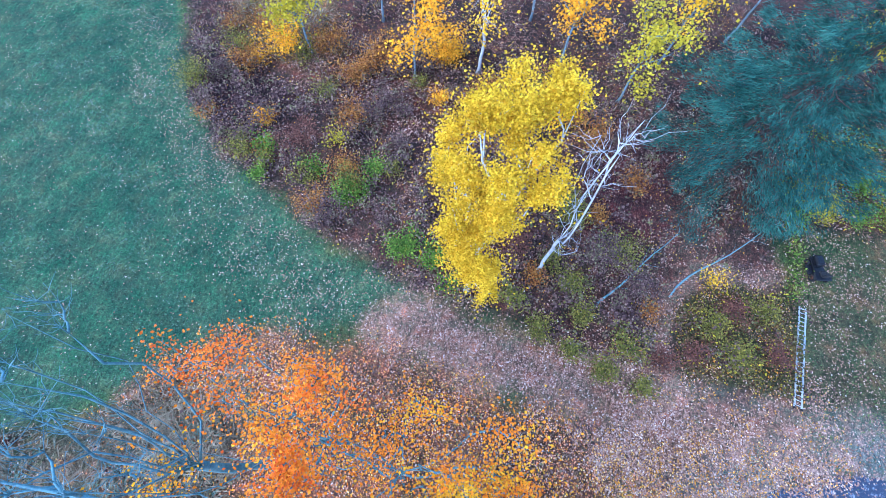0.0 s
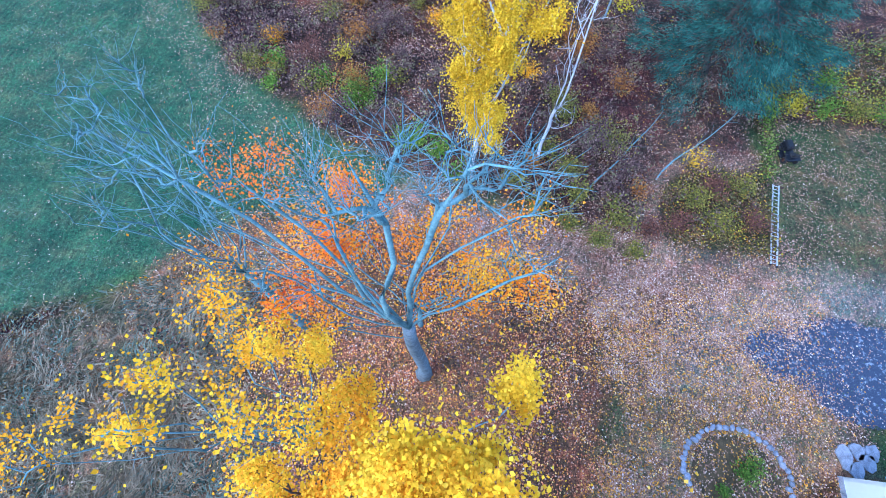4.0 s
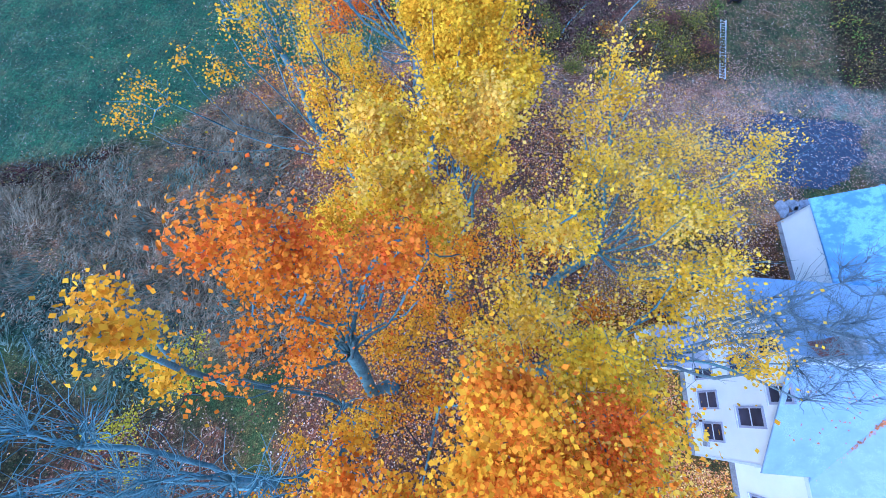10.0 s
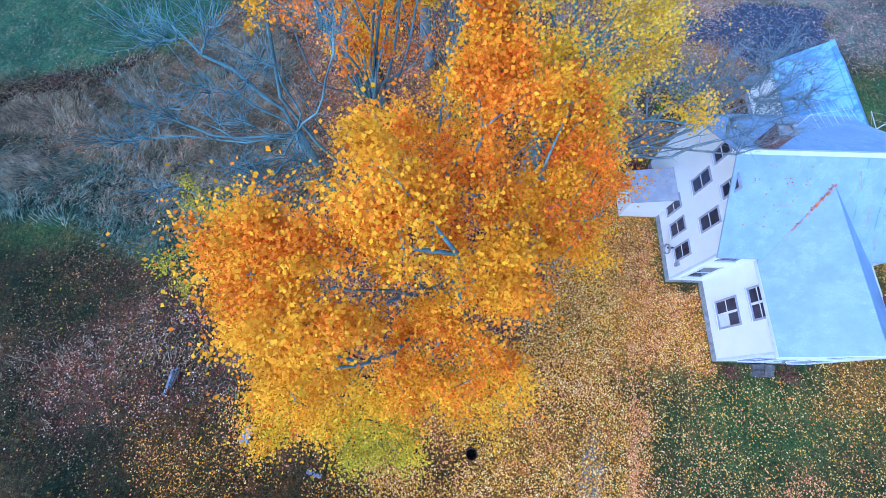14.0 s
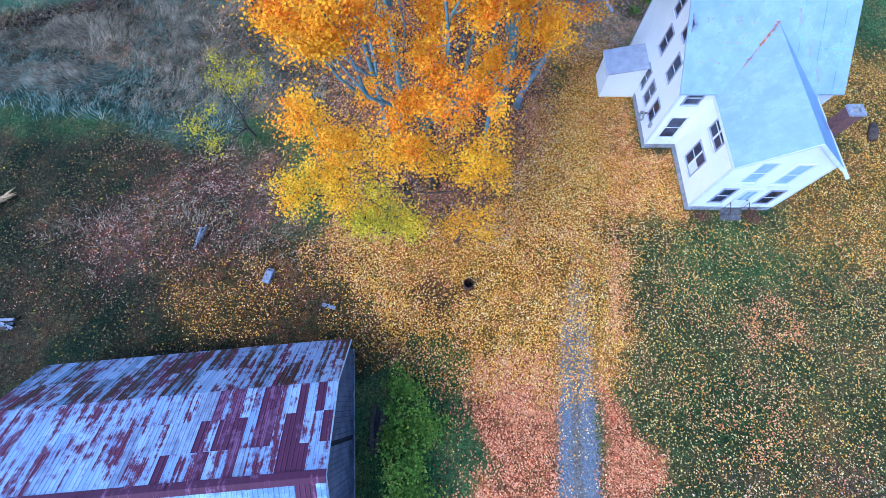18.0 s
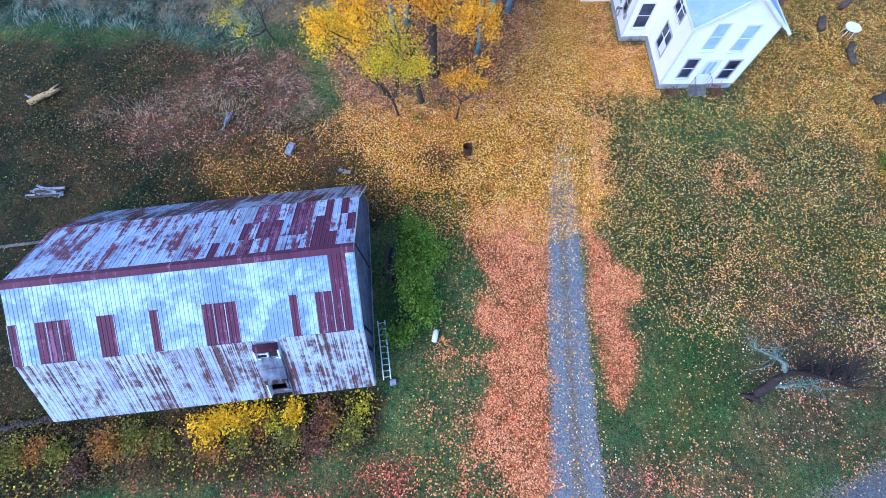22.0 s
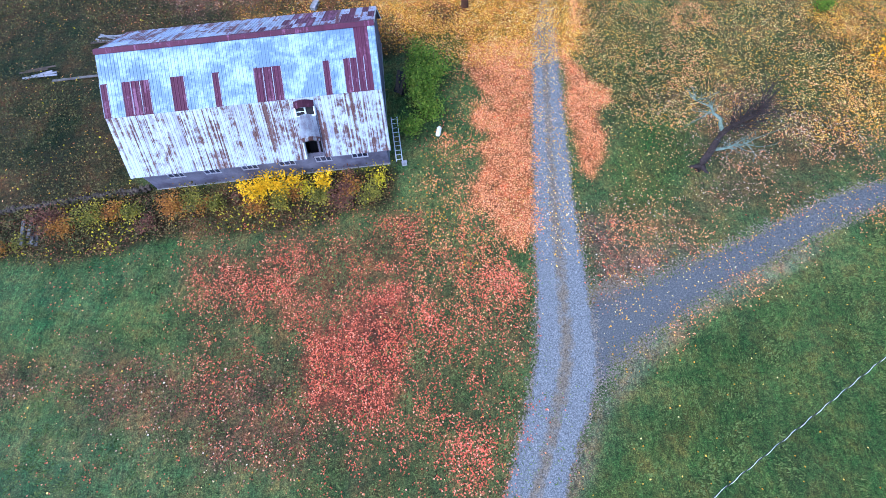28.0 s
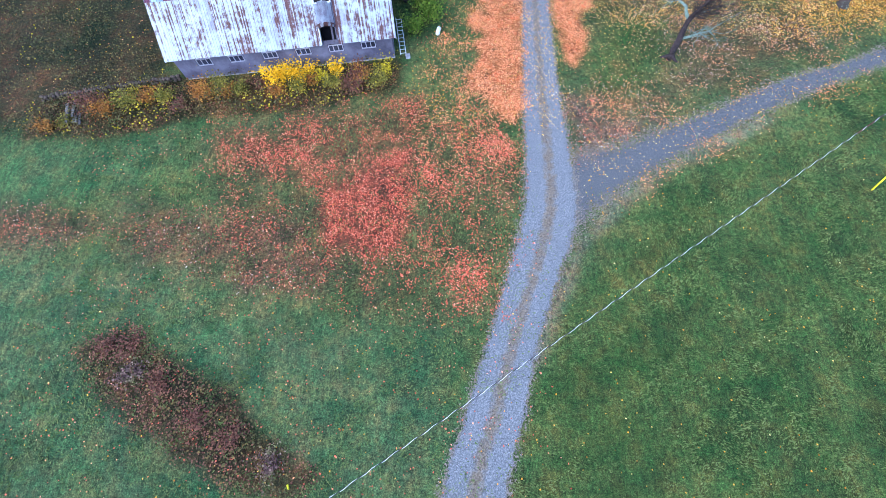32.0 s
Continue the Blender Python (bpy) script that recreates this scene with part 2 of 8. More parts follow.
def leaves_at(pts, size, r, spread=1.0, flat=0.0):
    """Small folded-over leaf shapes at the points; flat 1 lays them level."""
    n = len(pts)
    z = r.normal(size=(n, 3)) * np.array([1, 1, 1.0])
    z[:, 2] = np.abs(z[:, 2]) + 0.8 + flat * 5
    z /= np.linalg.norm(z, axis=1)[:, None]
    a = np.cross(z, r.normal(size=(n, 3)))
    a /= np.linalg.norm(a, axis=1)[:, None]
    b = np.cross(z, a)
    s = size * r.uniform(0.6, 1.35, n)[:, None]
    w = 0.42 * s
    return np.stack([pts - a * s * 0.5, pts + b * w + z * s * 0.10, pts + a * s * 0.55, pts - b * w + z * s * 0.10], 1)


def lattice(seed):
    return rng(seed).random((64, 64))


def vnoise(x, y, scale, seed):
    g = lattice(seed)
    u, v = np.asarray(x) / scale, np.asarray(y) / scale
    i, j = np.floor(u).astype(int), np.floor(v).astype(int)
    f, h = u - i, v - j
    f, h = f * f * (3 - 2 * f), h * h * (3 - 2 * h)
    q = lambda a, b: g[a % 64, b % 64]
    return (q(i, j) * (1 - f) + q(i + 1, j) * f) * (1 - h) + (q(i, j + 1) * (1 - f) + q(i + 1, j + 1) * f) * h


def fbm(x, y, scale, seed, octaves=4):
    s, a, t = 0.0, 0.5, 0.0
    for k in range(octaves):
        s = s + a * vnoise(x, y, scale / 2 ** k, seed + k * 7)
        t += a
        a *= 0.55
    return s / t


def inside(x, y, poly, soft=0.6):
    """1 inside the outline, 0 outside, with a soft and uneven edge."""
    x, y = np.asarray(x, float), np.asarray(y, float)
    px = np.array([p[0] for p in poly], float)
    py = np.array([p[1] for p in poly], float)
    d2 = np.full(x.shape, 1e9)
    ins = np.zeros(x.shape, bool)
    n = len(poly)
    for k in range(n):
        ax, ay, bx, by = px[k], py[k], px[(k + 1) % n], py[(k + 1) % n]
        ex, ey = bx - ax, by - ay
        t = np.clip(((x - ax) * ex + (y - ay) * ey) / (ex * ex + ey * ey), 0, 1)
        d2 = np.minimum(d2, (x - ax - t * ex) ** 2 + (y - ay - t * ey) ** 2)
        if by != ay:
            cross = ((ay > y) != (by > y)) & (x < (bx - ax) * (y - ay) / (by - ay) + ax)
            ins ^= cross
    sd = np.where(ins, 1, -1) * np.sqrt(d2) + (fbm(x, y, 3.0, 5) - 0.5) * soft * 2.4
    t = np.clip(sd / soft * 0.5 + 0.5, 0, 1)
    return t * t * (3 - 2 * t)


# ---- the plan of the ground ----
FIELD = [(-140, 160), (-34, 100), (-31, 93.5), (-27.6, 87), (-24.2, 82), (-20.5, 78.8), (-10.4, 72.8), (-3.5, 70.9), (-5.5, 68.6), (-8, 67.4), (-14, 64.5), (-21, 60.4), (-30, 55.3), (-140, 52)]
WOODS = [(-31, 94), (-27.6, 87), (-24.2, 82), (-20.5, 78.8), (-10.4, 72.8), (-2.4, 70.9), (6, 69.2), (12.5, 69), (20.4, 69), (21, 76), (20, 80), (60, 84), (120, 170), (-40, 170)]
PATHZ = [(-6, 69.5), (-2.4, 70.5), (6, 69), (12.5, 68), (20.5, 67), (21, 63), (17, 61), (11, 62), (6.2, 65.2), (-0.7, 66), (-7.7, 67.6)]
UNDER = [(-16, 65.5), (-7.7, 67.2), (-0.7, 65.6), (6, 65), (11, 62), (9, 56), (8, 50), (7.5, 42), (4, 36), (-6, 34.5), (-9, 40), (-10, 50), (-21, 60)]
NYARD = [(9, 65), (22, 66), (22, 58), (21, 50), (13.4, 50), (9, 50)]
NELAWN = [(20.5, 81), (20.5, 60), (30, 58), (60, 58), (60, 82)]
ASPHALT = [(17.3, 62.4), (19.5, 63.6), (22.6, 64.8), (25, 64.9), (27, 65.2), (29.2, 64.4), (29, 62.5), (27.4, 60.8), (25.7, 59.4), (23.4, 59.1), (21.8, 59.5), (20.6, 60.6), (18.3, 60.6)]
TALLGRASS = [(-140, 52), (-30, 55), (-21, 60), (-14, 64), (-10, 52), (-9, 45), (-18, 44), (-30, 47), (-140, 47)]
TEALGRASS = [(-140, 51), (-36, 49.6), (-29.2, 50.2), (-20.4, 48.2), (-15.8, 46), (-14.5, 43), (-16, 41.6), (-20.8, 42), (-23.5, 44), (-28.6, 44.8), (-140, 45)]
DARKWEED = [(-140, 44), (-26, 43), (-17, 42), (-13, 39), (-12, 35), (-8.5, 33), (-4, 29), (-4, 26), (-21, 24), (-22, 12), (-29, 10), (-140, 8)]
REDBROWN = [(-27, 35.1), (-22.5, 36.4), (-19.2, 38.2), (-15.5, 41.5), (-12, 40.6), (-9.5, 38), (-8.5, 35), (-12, 33.5), (-16.7, 32.4), (-22.5, 32.6)]
GOLDZ = [(-7.5, 35), (4, 36), (7, 44), (9, 50), (13.4, 50), (13.4, 41.5), (15.4, 41), (15.4, 36.5), (11, 35), (10.5, 28), (9.4, 26), (3, 25.5), (-0.5, 26.5), (-3.5, 29)]
ORANGEZ = [(2.4, 27.2), (5.9, 27.4), (6.4, 24), (6.2, 19.3), (5.9, 15.5), (5.7, 11.5), (4.6, 10.2), (3.4, 11.2), (2.9, 13), (1.9, 13.2), (1.5, 14.6), (2.1, 15.5), (2.7, 16.5), (2.1, 17.6), (3.2, 18.6), (1.7, 19.8), (2.1, 21.3), (3.6, 20.9), (3.4, 22.1), (2, 23.5), (1.5, 25)]
ORANGEW = [(-0.8, 20), (0.5, 21), (2.2, 20.1), (2.8, 18.3), (1.9, 16.9), (0.1, 16.7), (-1.1, 18)]
ORANGELOBE = [(2.9, 12.6), (1.3, 12), (0.1, 13.6), (-1.4, 14.6), (-0.9, 15.7), (2.1, 15.5), (2.4, 14)]
ORANGEN = [(0.4, 26.4), (2.4, 27), (1.6, 24.4), (3, 22.4), (1.6, 20), (0.2, 21.6), (0, 24)]
ORANGER = [(9, 26), (10.2, 24.6), (10.5, 23.4), (12, 22.5), (12, 21.3), (10.8, 20.4), (11, 18.5), (10.6, 16.8), (9.6, 14.8), (8.9, 15.5), (8.8, 18.2), (8.6, 21.2)]
MIXW = [(-2, 28), (2.5, 27.5), (2.4, 23), (2.2, 18), (1.4, 13), (5, 10), (1, 8), (-3, 12), (-2.4, 16), (-0.4, 20), (-0.6, 24)]
LAWNE = [(9.6, 36), (15.6, 36.6), (20.8, 36.6), (21, 41), (24, 50), (36, 50), (46, 30), (34, 18.5), (27, 17.5), (21, 18.5), (15, 19.5), (11, 18.5), (9.6, 26)]
ELEAF = [(21.2, 35), (22, 41), (24, 50), (38, 50), (42, 20), (31, 19), (30, 24), (28, 32), (25, 34)]
REDZ = [(-5.3, 7.2), (-2.5, 7.9), (-2.6, 4.5), (-3.1, 1.1), (-4.9, 0.4), (-7.6, 1.3), (-8.5, 3.6), (-8, 5.7)]
REDBAND = [(-1.9, 12), (-2.3, 7.1), (-5.3, 6.8), (-8, 5.7), (-12, 6.4), (-15, 7.8), (-15.2, 9.5), (-8.5, 10.2), (-5.6, 11.2)]
REDZ2 = [(-17, 10.6), (-4, 13.4), (4.6, 10), (4.6, 5), (2.8, -3), (-2, -4), (-8, -2.5), (-14, 1)]
REDSTREAK = [(-14.7, 8.8), (-10.6, 9), (-9.7, 7.7), (-11, 6.5), (-14, 7.6)]
REDEAST = [(-1.4, 6.4), (0.7, 6.3), (3.8, 5.5), (3.6, 3.7), (1, 3.4), (-1, 4.5)]
REDSOUTH = [(-3.4, 3.5), (0.3, 3.4), (2.5, 1.3), (3, 0), (2.3, -2.6), (0.5, -2.6), (0.2, 0), (-3, 1.1)]
PINKS = [(-2.6, 12.4), (5.5, 13.4), (5.4, 9.8), (4.9, 6.6), (-2, 6.6), (-2.4, 9.5)]
LAWN_W = [(-40, 10), (-17, 11), (-9, 11.6), (-9, 9.8), (-16, 9.4), (-24, 4.6), (-40, 3)]
LAWN_SW = [(-40, 2), (-21, 1.4), (-13, -1.4), (-5, -2.6), (1, -4), (-1, -24), (-40, -24)]
DULL = [(-34, 4.2), (-23.7, 3.9), (-18.5, 4.3), (-13.3, 3.8), (-8.5, 3.8), (-7.5, 1.2), (-4.9, 0.2), (-7.3, -1.3), (-7.8, -2.5), (-12.9, -1.6), (-18, 0), (-21.2, 1.7), (-34, 1.4)]
PATCHES = [[(1.6, 9.1), (4.0, 9.2), (5.2, 8.2), (4.9, 7.2), (1.7, 7)], [(-1.9, 7.0), (0.0, 6.9), (0.3, 5.2), (-1.8, 5.2)], [(0.4, 0.2), (2.3, 0), (2.3, -2.6), (0.5, -2.6)], [(17.8, 30.2), (19.4, 31.1), (21.1, 29.6), (20.5, 28), (17.5, 28.3)], [(11.0, 37.2), (11.5, 37.2), (10.6, 28.7), (10.0, 28.7)]]
LAWNBAND = [(13.6, 25.8), (18.6, 26.4), (18.7, 23.8), (17, 21.4), (14.2, 19.2), (13.9, 21.1), (16, 23)]
APPLE_GREEN = [(11.3, 18.2), (13.6, 19.6), (16.9, 19.6), (16.2, 15.4), (15, 12.9), (11.3, 12.9), (10.5, 15.5)]
APEX = [(8.6, 12.2), (11.4, 10.4), (14.2, 10), (12.2, 8.6), (9.9, 6.9), (8.6, 6.9)]
APPLE_E = [(12, 20.5), (20, 21), (27, 20), (31, 17), (24, 13.8), (18, 11.6), (12.5, 10.2), (10.5, 12), (15, 13), (16.5, 15.4), (17, 19.4)]
SHOULDER = [(4.2, -6), (5.9, -2.4), (7.7, 0.9), (10.5, 4), (14, 6.2), (17.2, 7.9), (22.2, 10.2), (22.4, 9.7), (17.6, 7.3), (14.4, 5.6), (11, 3.3), (8.3, 0.3), (6.6, -2.7), (4.9, -6.2)]
ARC = [(10.2, -1.3), (10.9, 0), (12.7, 1.4), (13.3, 0.8), (11.7, -0.8)]
GOLDW = [(-17.3, 32.2), (-11.3, 33.9), (-6, 33.5), (-0.7, 27.2), (-7.5, 27.8), (-15.4, 27.6)]
BROWNYARD = [(16.2, 54), (21.5, 56), (21.5, 50), (14.5, 49.9)]
GRAVELRIM = [(12.8, 62.5), (17, 65.1), (23.2, 67.6), (28.2, 68.3), (36, 68), (36, 60), (29.5, 60), (29, 64.5), (22.9, 64.9), (17.3, 62.5), (17.8, 60.4), (13.2, 59)]
WOODSOIL = [(-23.9, 90.2), (-19.2, 94.9), (-7.3, 90.4), (-2, 84), (-7.2, 83.5), (-13.2, 85.6), (-18.7, 88)]
TRACKGAP = [(9.5, 67.6), (11.2, 70.5), (12.3, 73.4), (14.3, 76.2), (20, 77.6), (20.3, 74), (17, 74.6), (14.6, 75.3), (13, 74.2), (12.4, 71.7), (12.9, 68.3)]
WOODDARK = [(-27, 88), (-24.2, 82.3), (-21, 79.8), (-17.5, 80.5), (-18.5, 85), (-23, 89.5)]
GOLDGRASS = [(-26.2, 94.8), (-18.7, 96.5), (-15.6, 91), (-17.6, 89.6), (-23.1, 89.2)]
PURPLEGAP = [(5.3, 82.6), (8.1, 88.7), (13.1, 88), (12.4, 78.3), (8.5, 75.3), (5.6, 77.8)]
BRUSH_S = [(-30, 9.6), (-29, 13.6), (-19.8, 14.8), (-3.5, 16.2), (-3.6, 13.4), (-10, 11.9), (-17, 11.2), (-24, 9.6)]
BRUSH_SW = [(-21.5, -4.6), (-18.5, -3.4), (-16, -5), (-11, -8), (-6.5, -11.2), (-8, -12.4), (-12, -11), (-18.5, -8)]
BRUSH_NE = [(12.6, 69), (13, 73), (16, 75.6), (20.6, 75.8), (20.9, 72), (19.6, 68.6), (16, 68.3)]
HOUSE_GREEN = [(14.3, 35.6), (20.2, 36.4), (24.5, 34.5), (20, 31.8), (13.1, 30.4)]
HEDGE_E = [(30.9, 82.8), (30.6, 79.5), (30.2, 76.4), (29.6, 70.4), (29.4, 68.6), (34, 67.6), (44, 69), (46, 82)]
HEDGE_W = [(20.6, 83), (22.4, 83), (21.4, 75.3), (20.1, 74.7)]
DRIVE_BARE = [(7.0, 33.9), (9.7, 33.9), (9.0, 26.0), (5.9, 26.0)]
DRIVE_LINE = [(10.8, 37.2), (11.3, 37.2), (10.2, 28.0), (9.7, 28.0)]
GREENGAP = [(-1.6, 28.2), (0.6, 28.6), (1.8, 27.2), (1.6, 25.9), (-0.7, 25.9), (-1.4, 26.7)]
BARREL_RING = [(-2.1, 31.1), (-0.5, 32.1), (1.4, 31.5), (1.4, 30.0), (-0.8, 29.8)]
# where the fallen leaves lie thinner, and what share of them is left
THIN = [(DRIVE_BARE, 0.6), (GREENGAP, 0.45), (BARREL_RING, 0.5), (HEDGE_E, 0.25)]
HEDGE_N = [(20.5, 79.8), (22, 81.6), (33, 82.5), (60, 80), (60, 92), (34, 92), (22, 90)]
SE_FAR = [(9, 1), (14, 4.5), (24, 9), (34, 14), (60, 22), (60, -60), (1, -60), (4, -9), (7, -2)]
DITCH = [(-60, 50.5), (-36, 52.6), (-28, 54.8), (-24, 57.6), (-23.4, 58.8), (-28, 56.8), (-36, 54.6), (-60, 53)]
NSTRIP = [(9, 70.5), (21.4, 70), (22.6, 66.5), (24, 58), (24.5, 55.5), (19, 55), (9, 60)]


def ground_height(x, y):
    return 0.05 * (fbm(x, y, 9, 71, 3) - 0.5) + 0.03 * (fbm(x, y, 1.6, 90, 2) - 0.5)


def build_ground():
    xs = np.concatenate([[-3000, -900, -300, -140, -90, -64], np.arange(-46, 48.01, 0.32), [66, 92, 140, 300, 900, 3000]])
    ys = np.concatenate([[-3000, -900, -300, -140, -70, -42], np.arange(-27, 106.01, 0.32), [124, 150, 200, 320, 900, 3000]])
    X, Y = np.meshgrid(xs, ys, indexing="ij")
    x, y = X.ravel(), Y.ravel()
    near = ((np.abs(x) < 70) & (y > -50) & (y < 130)).astype(float)
    z = ground_height(x, y) * near
    v = np.stack([x, y, z], 1)
    nx, ny = len(xs), len(ys)
    i = np.arange(nx - 1)[:, None] * ny + np.arange(ny - 1)[None]
    f = np.stack([i, i + ny, i + ny + 1, i + 1], -1).reshape(-1)
    me = mesh_of("ground", v, f, np.full((nx - 1) * (ny - 1), 4))
    n1, n2, n3 = fbm(x, y, 7, 11)[:, None], fbm(x, y, 2.0, 23)[:, None], fbm(x, y, 0.9, 31)[:, None]

    def tint(a, b, n=None):
        t = np.clip((0.5 * n1 + 0.5 * n2 if n is None else n) * 2.4 - 0.7, 0, 1)
        return np.array(a)[None] * (1 - t) + np.array(b)[None] * t

    c = tint((0.054, 0.100, 0.034), (0.104, 0.140, 0.056))
    zones = [
        (SE_FAR, 2.0, (0.038, 0.082, 0.024), (0.078, 0.116, 0.038), 1.0),
        (LAWNE, 1.2, (0.040, 0.066, 0.020), (0.105, 0.086, 0.036), 1.0),
        (HOUSE_GREEN, 1.2, (0.032, 0.085, 0.028), (0.080, 0.115, 0.038), 0.8),
        (NSTRIP, 1.0, (0.10, 0.08, 0.06), (0.20, 0.15, 0.12), 1.0),
        (FIELD, 0.9, (0.040, 0.105, 0.062), (0.078, 0.145, 0.085), 1.0),
        # wood soil, darkened to put shade between the undergrowth clumps into its colour
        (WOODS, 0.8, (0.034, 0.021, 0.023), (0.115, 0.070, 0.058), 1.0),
        (UNDER, 1.2, (0.125, 0.068, 0.048), (0.29, 0.15, 0.088), 1.0),
        (NYARD, 1.2, (0.18, 0.13, 0.08), (0.38, 0.27, 0.165), 1.0),
        (NELAWN, 0.9, (0.040, 0.072, 0.030), (0.110, 0.094, 0.055), 1.0),
        (PATHZ, 1.0, (0.18, 0.105, 0.074), (0.37, 0.23, 0.165), 0.95),
        (TALLGRASS, 1.4, (0.11, 0.088, 0.056), (0.26, 0.205, 0.135), 1.0),
        (DARKWEED, 1.2, (0.014, 0.026, 0.013), (0.082, 0.054, 0.030), 1.0),
        (TEALGRASS, 1.2, (0.034, 0.062, 0.050), (0.105, 0.145, 0.115), 1.0),
        (REDBROWN, 1.6, (0.07, 0.036, 0.028), (0.19, 0.10, 0.07), 0.9),
        (GOLDZ, 1.2, (0.17, 0.078, 0.017), (0.38, 0.18, 0.036), 0.92),
        (ELEAF, 1.5, (0.10, 0.075, 0.022), (0.24, 0.145, 0.04), 0.85),
        (LAWN_W, 1.5, (0.042, 0.110, 0.046), (0.105, 0.150, 0.064), 0.9),
        (LAWN_SW, 2.5, (0.042, 0.106, 0.048), (0.100, 0.142, 0.068), 0.9),
        (DULL, 1.5, (0.085, 0.052, 0.034), (0.150, 0.082, 0.054), 0.7),
        (REDZ2, 1.6, (0.055, 0.056, 0.026), (0.125, 0.072, 0.042), 0.5),
        (REDBAND, 1.0, (0.10, 0.048, 0.030), (0.18, 0.072, 0.042), 0.5),
        (REDZ, 0.6, (0.13, 0.035, 0.028), (0.24, 0.060, 0.042), 0.75),
        (APPLE_E, 2.0, (0.050, 0.046, 0.022), (0.105, 0.076, 0.042), 0.85),
        (APPLE_GREEN, 1.4, (0.026, 0.070, 0.018), (0.070, 0.096, 0.030), 0.9),
        (APEX, 1.2, (0.12, 0.075, 0.062), (0.21, 0.125, 0.105), 0.85),
        (SHOULDER, 0.5, (0.16, 0.13, 0.10), (0.30, 0.25, 0.20), 0.6),
        (ARC, 0.7, (0.14, 0.10, 0.03), (0.20, 0.14, 0.05), 0.6),
        (GOLDW, 1.5, (0.055, 0.036, 0.012), (0.15, 0.085, 0.025), 0.75),
        (BROWNYARD, 0.5, (0.045, 0.022, 0.012), (0.11, 0.052, 0.022), 0.95),
        (GRAVELRIM, 1.6, (0.14, 0.145, 0.15), (0.30, 0.305, 0.305), 0.85),
        (WOODSOIL, 1.5, (0.070, 0.030, 0.022), (0.17, 0.085, 0.055), 0.9),
        (GOLDGRASS, 1.2, (0.20, 0.12, 0.045), (0.36, 0.23, 0.09), 0.9),
        (TRACKGAP, 0.8, (0.13, 0.088, 0.070), (0.27, 0.195, 0.155), 0.9),
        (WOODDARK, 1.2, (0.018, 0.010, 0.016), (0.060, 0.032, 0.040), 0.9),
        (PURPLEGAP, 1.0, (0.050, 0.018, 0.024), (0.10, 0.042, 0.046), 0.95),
        (ORANGEZ, 0.4, (0.30, 0.088, 0.04), (0.50, 0.165, 0.072), 0.9),
        (ORANGER, 0.4, (0.30, 0.088, 0.04), (0.50, 0.165, 0.072), 0.9),
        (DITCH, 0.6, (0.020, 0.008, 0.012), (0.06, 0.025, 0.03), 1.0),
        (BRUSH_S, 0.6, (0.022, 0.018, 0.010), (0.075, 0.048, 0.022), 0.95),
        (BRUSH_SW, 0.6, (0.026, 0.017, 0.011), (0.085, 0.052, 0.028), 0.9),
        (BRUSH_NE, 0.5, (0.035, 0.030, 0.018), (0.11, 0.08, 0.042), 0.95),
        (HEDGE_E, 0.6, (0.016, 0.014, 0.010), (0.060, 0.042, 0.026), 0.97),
        (HEDGE_W, 0.5, (0.030, 0.045, 0.015), (0.09, 0.10, 0.035), 0.9),
        (GREENGAP, 0.6, (0.030, 0.075, 0.018), (0.085, 0.115, 0.03), 0.85),
        (BARREL_RING, 0.6, (0.075, 0.040, 0.016), (0.17, 0.085, 0.03), 0.85),
        (HEDGE_N, 0.8, (0.035, 0.030, 0.015), (0.11, 0.07, 0.032), 0.95),
    ]
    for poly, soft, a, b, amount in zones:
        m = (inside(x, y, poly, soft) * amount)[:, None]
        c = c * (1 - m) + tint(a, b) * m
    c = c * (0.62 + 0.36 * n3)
    att = me.color_attributes.new("soil", "FLOAT_COLOR", "POINT")
    att.data.foreach_set("color", np.concatenate([c, np.ones((len(c), 1))], 1).astype(np.float32).ravel())
    k = Mat("ground")
    a = k.t.nodes.new("ShaderNodeAttribute")
    a.attribute_name = "soil"
    fine, mid = k.noise(15, 5, 0.8), k.noise(4.2, 5, 0.8)
    patch, streak = k.noise(0.9, 6, 0.75), k.noise(2.0, 4, 0.7, k.pos(2.6, 0.5, 1))
    col = k.mix(0.95, a.outputs["Color"], k.ramp(fine, [(0.30, (0.15, 0.15, 0.17)), (0.50, (0.90, 0.90, 0.90)), (0.66, (2.6, 2.6, 2.4))]), "MULTIPLY")
    col = k.mix(0.8, col, k.ramp(mid, [(0.36, (0.34, 0.35, 0.38)), (0.64, (1.75, 1.72, 1.6))]), "MULTIPLY")
    col = k.mix(0.8, col, k.ramp(patch, [(0.38, (0.66, 1.02, 0.95)), (0.50, (1.0, 1.0, 1.0)), (0.62, (1.75, 1.12, 1.05))]), "MULTIPLY")
    broad = k.noise(0.28, 5, 0.7)
    col = k.mix(0.8, col, k.ramp(broad, [(0.38, (0.68, 0.74, 0.78)), (0.62, (1.38, 1.26, 1.12))]), "MULTIPLY")
    col = k.mix(0.75, col, k.ramp(streak, [(0.35, (0.62, 0.66, 0.7)), (0.65, (1.35, 1.30, 1.2))]), "MULTIPLY")
    k.out(col, 0.95, 0, fine, 1.0, 0.08, 0.15)
    ob = put("ground", me, k.m, smooth=True)
    return tagged(ob, "uneven farm ground of grass, weeds and leaf litter", "ground", kind="structure")


build_ground()


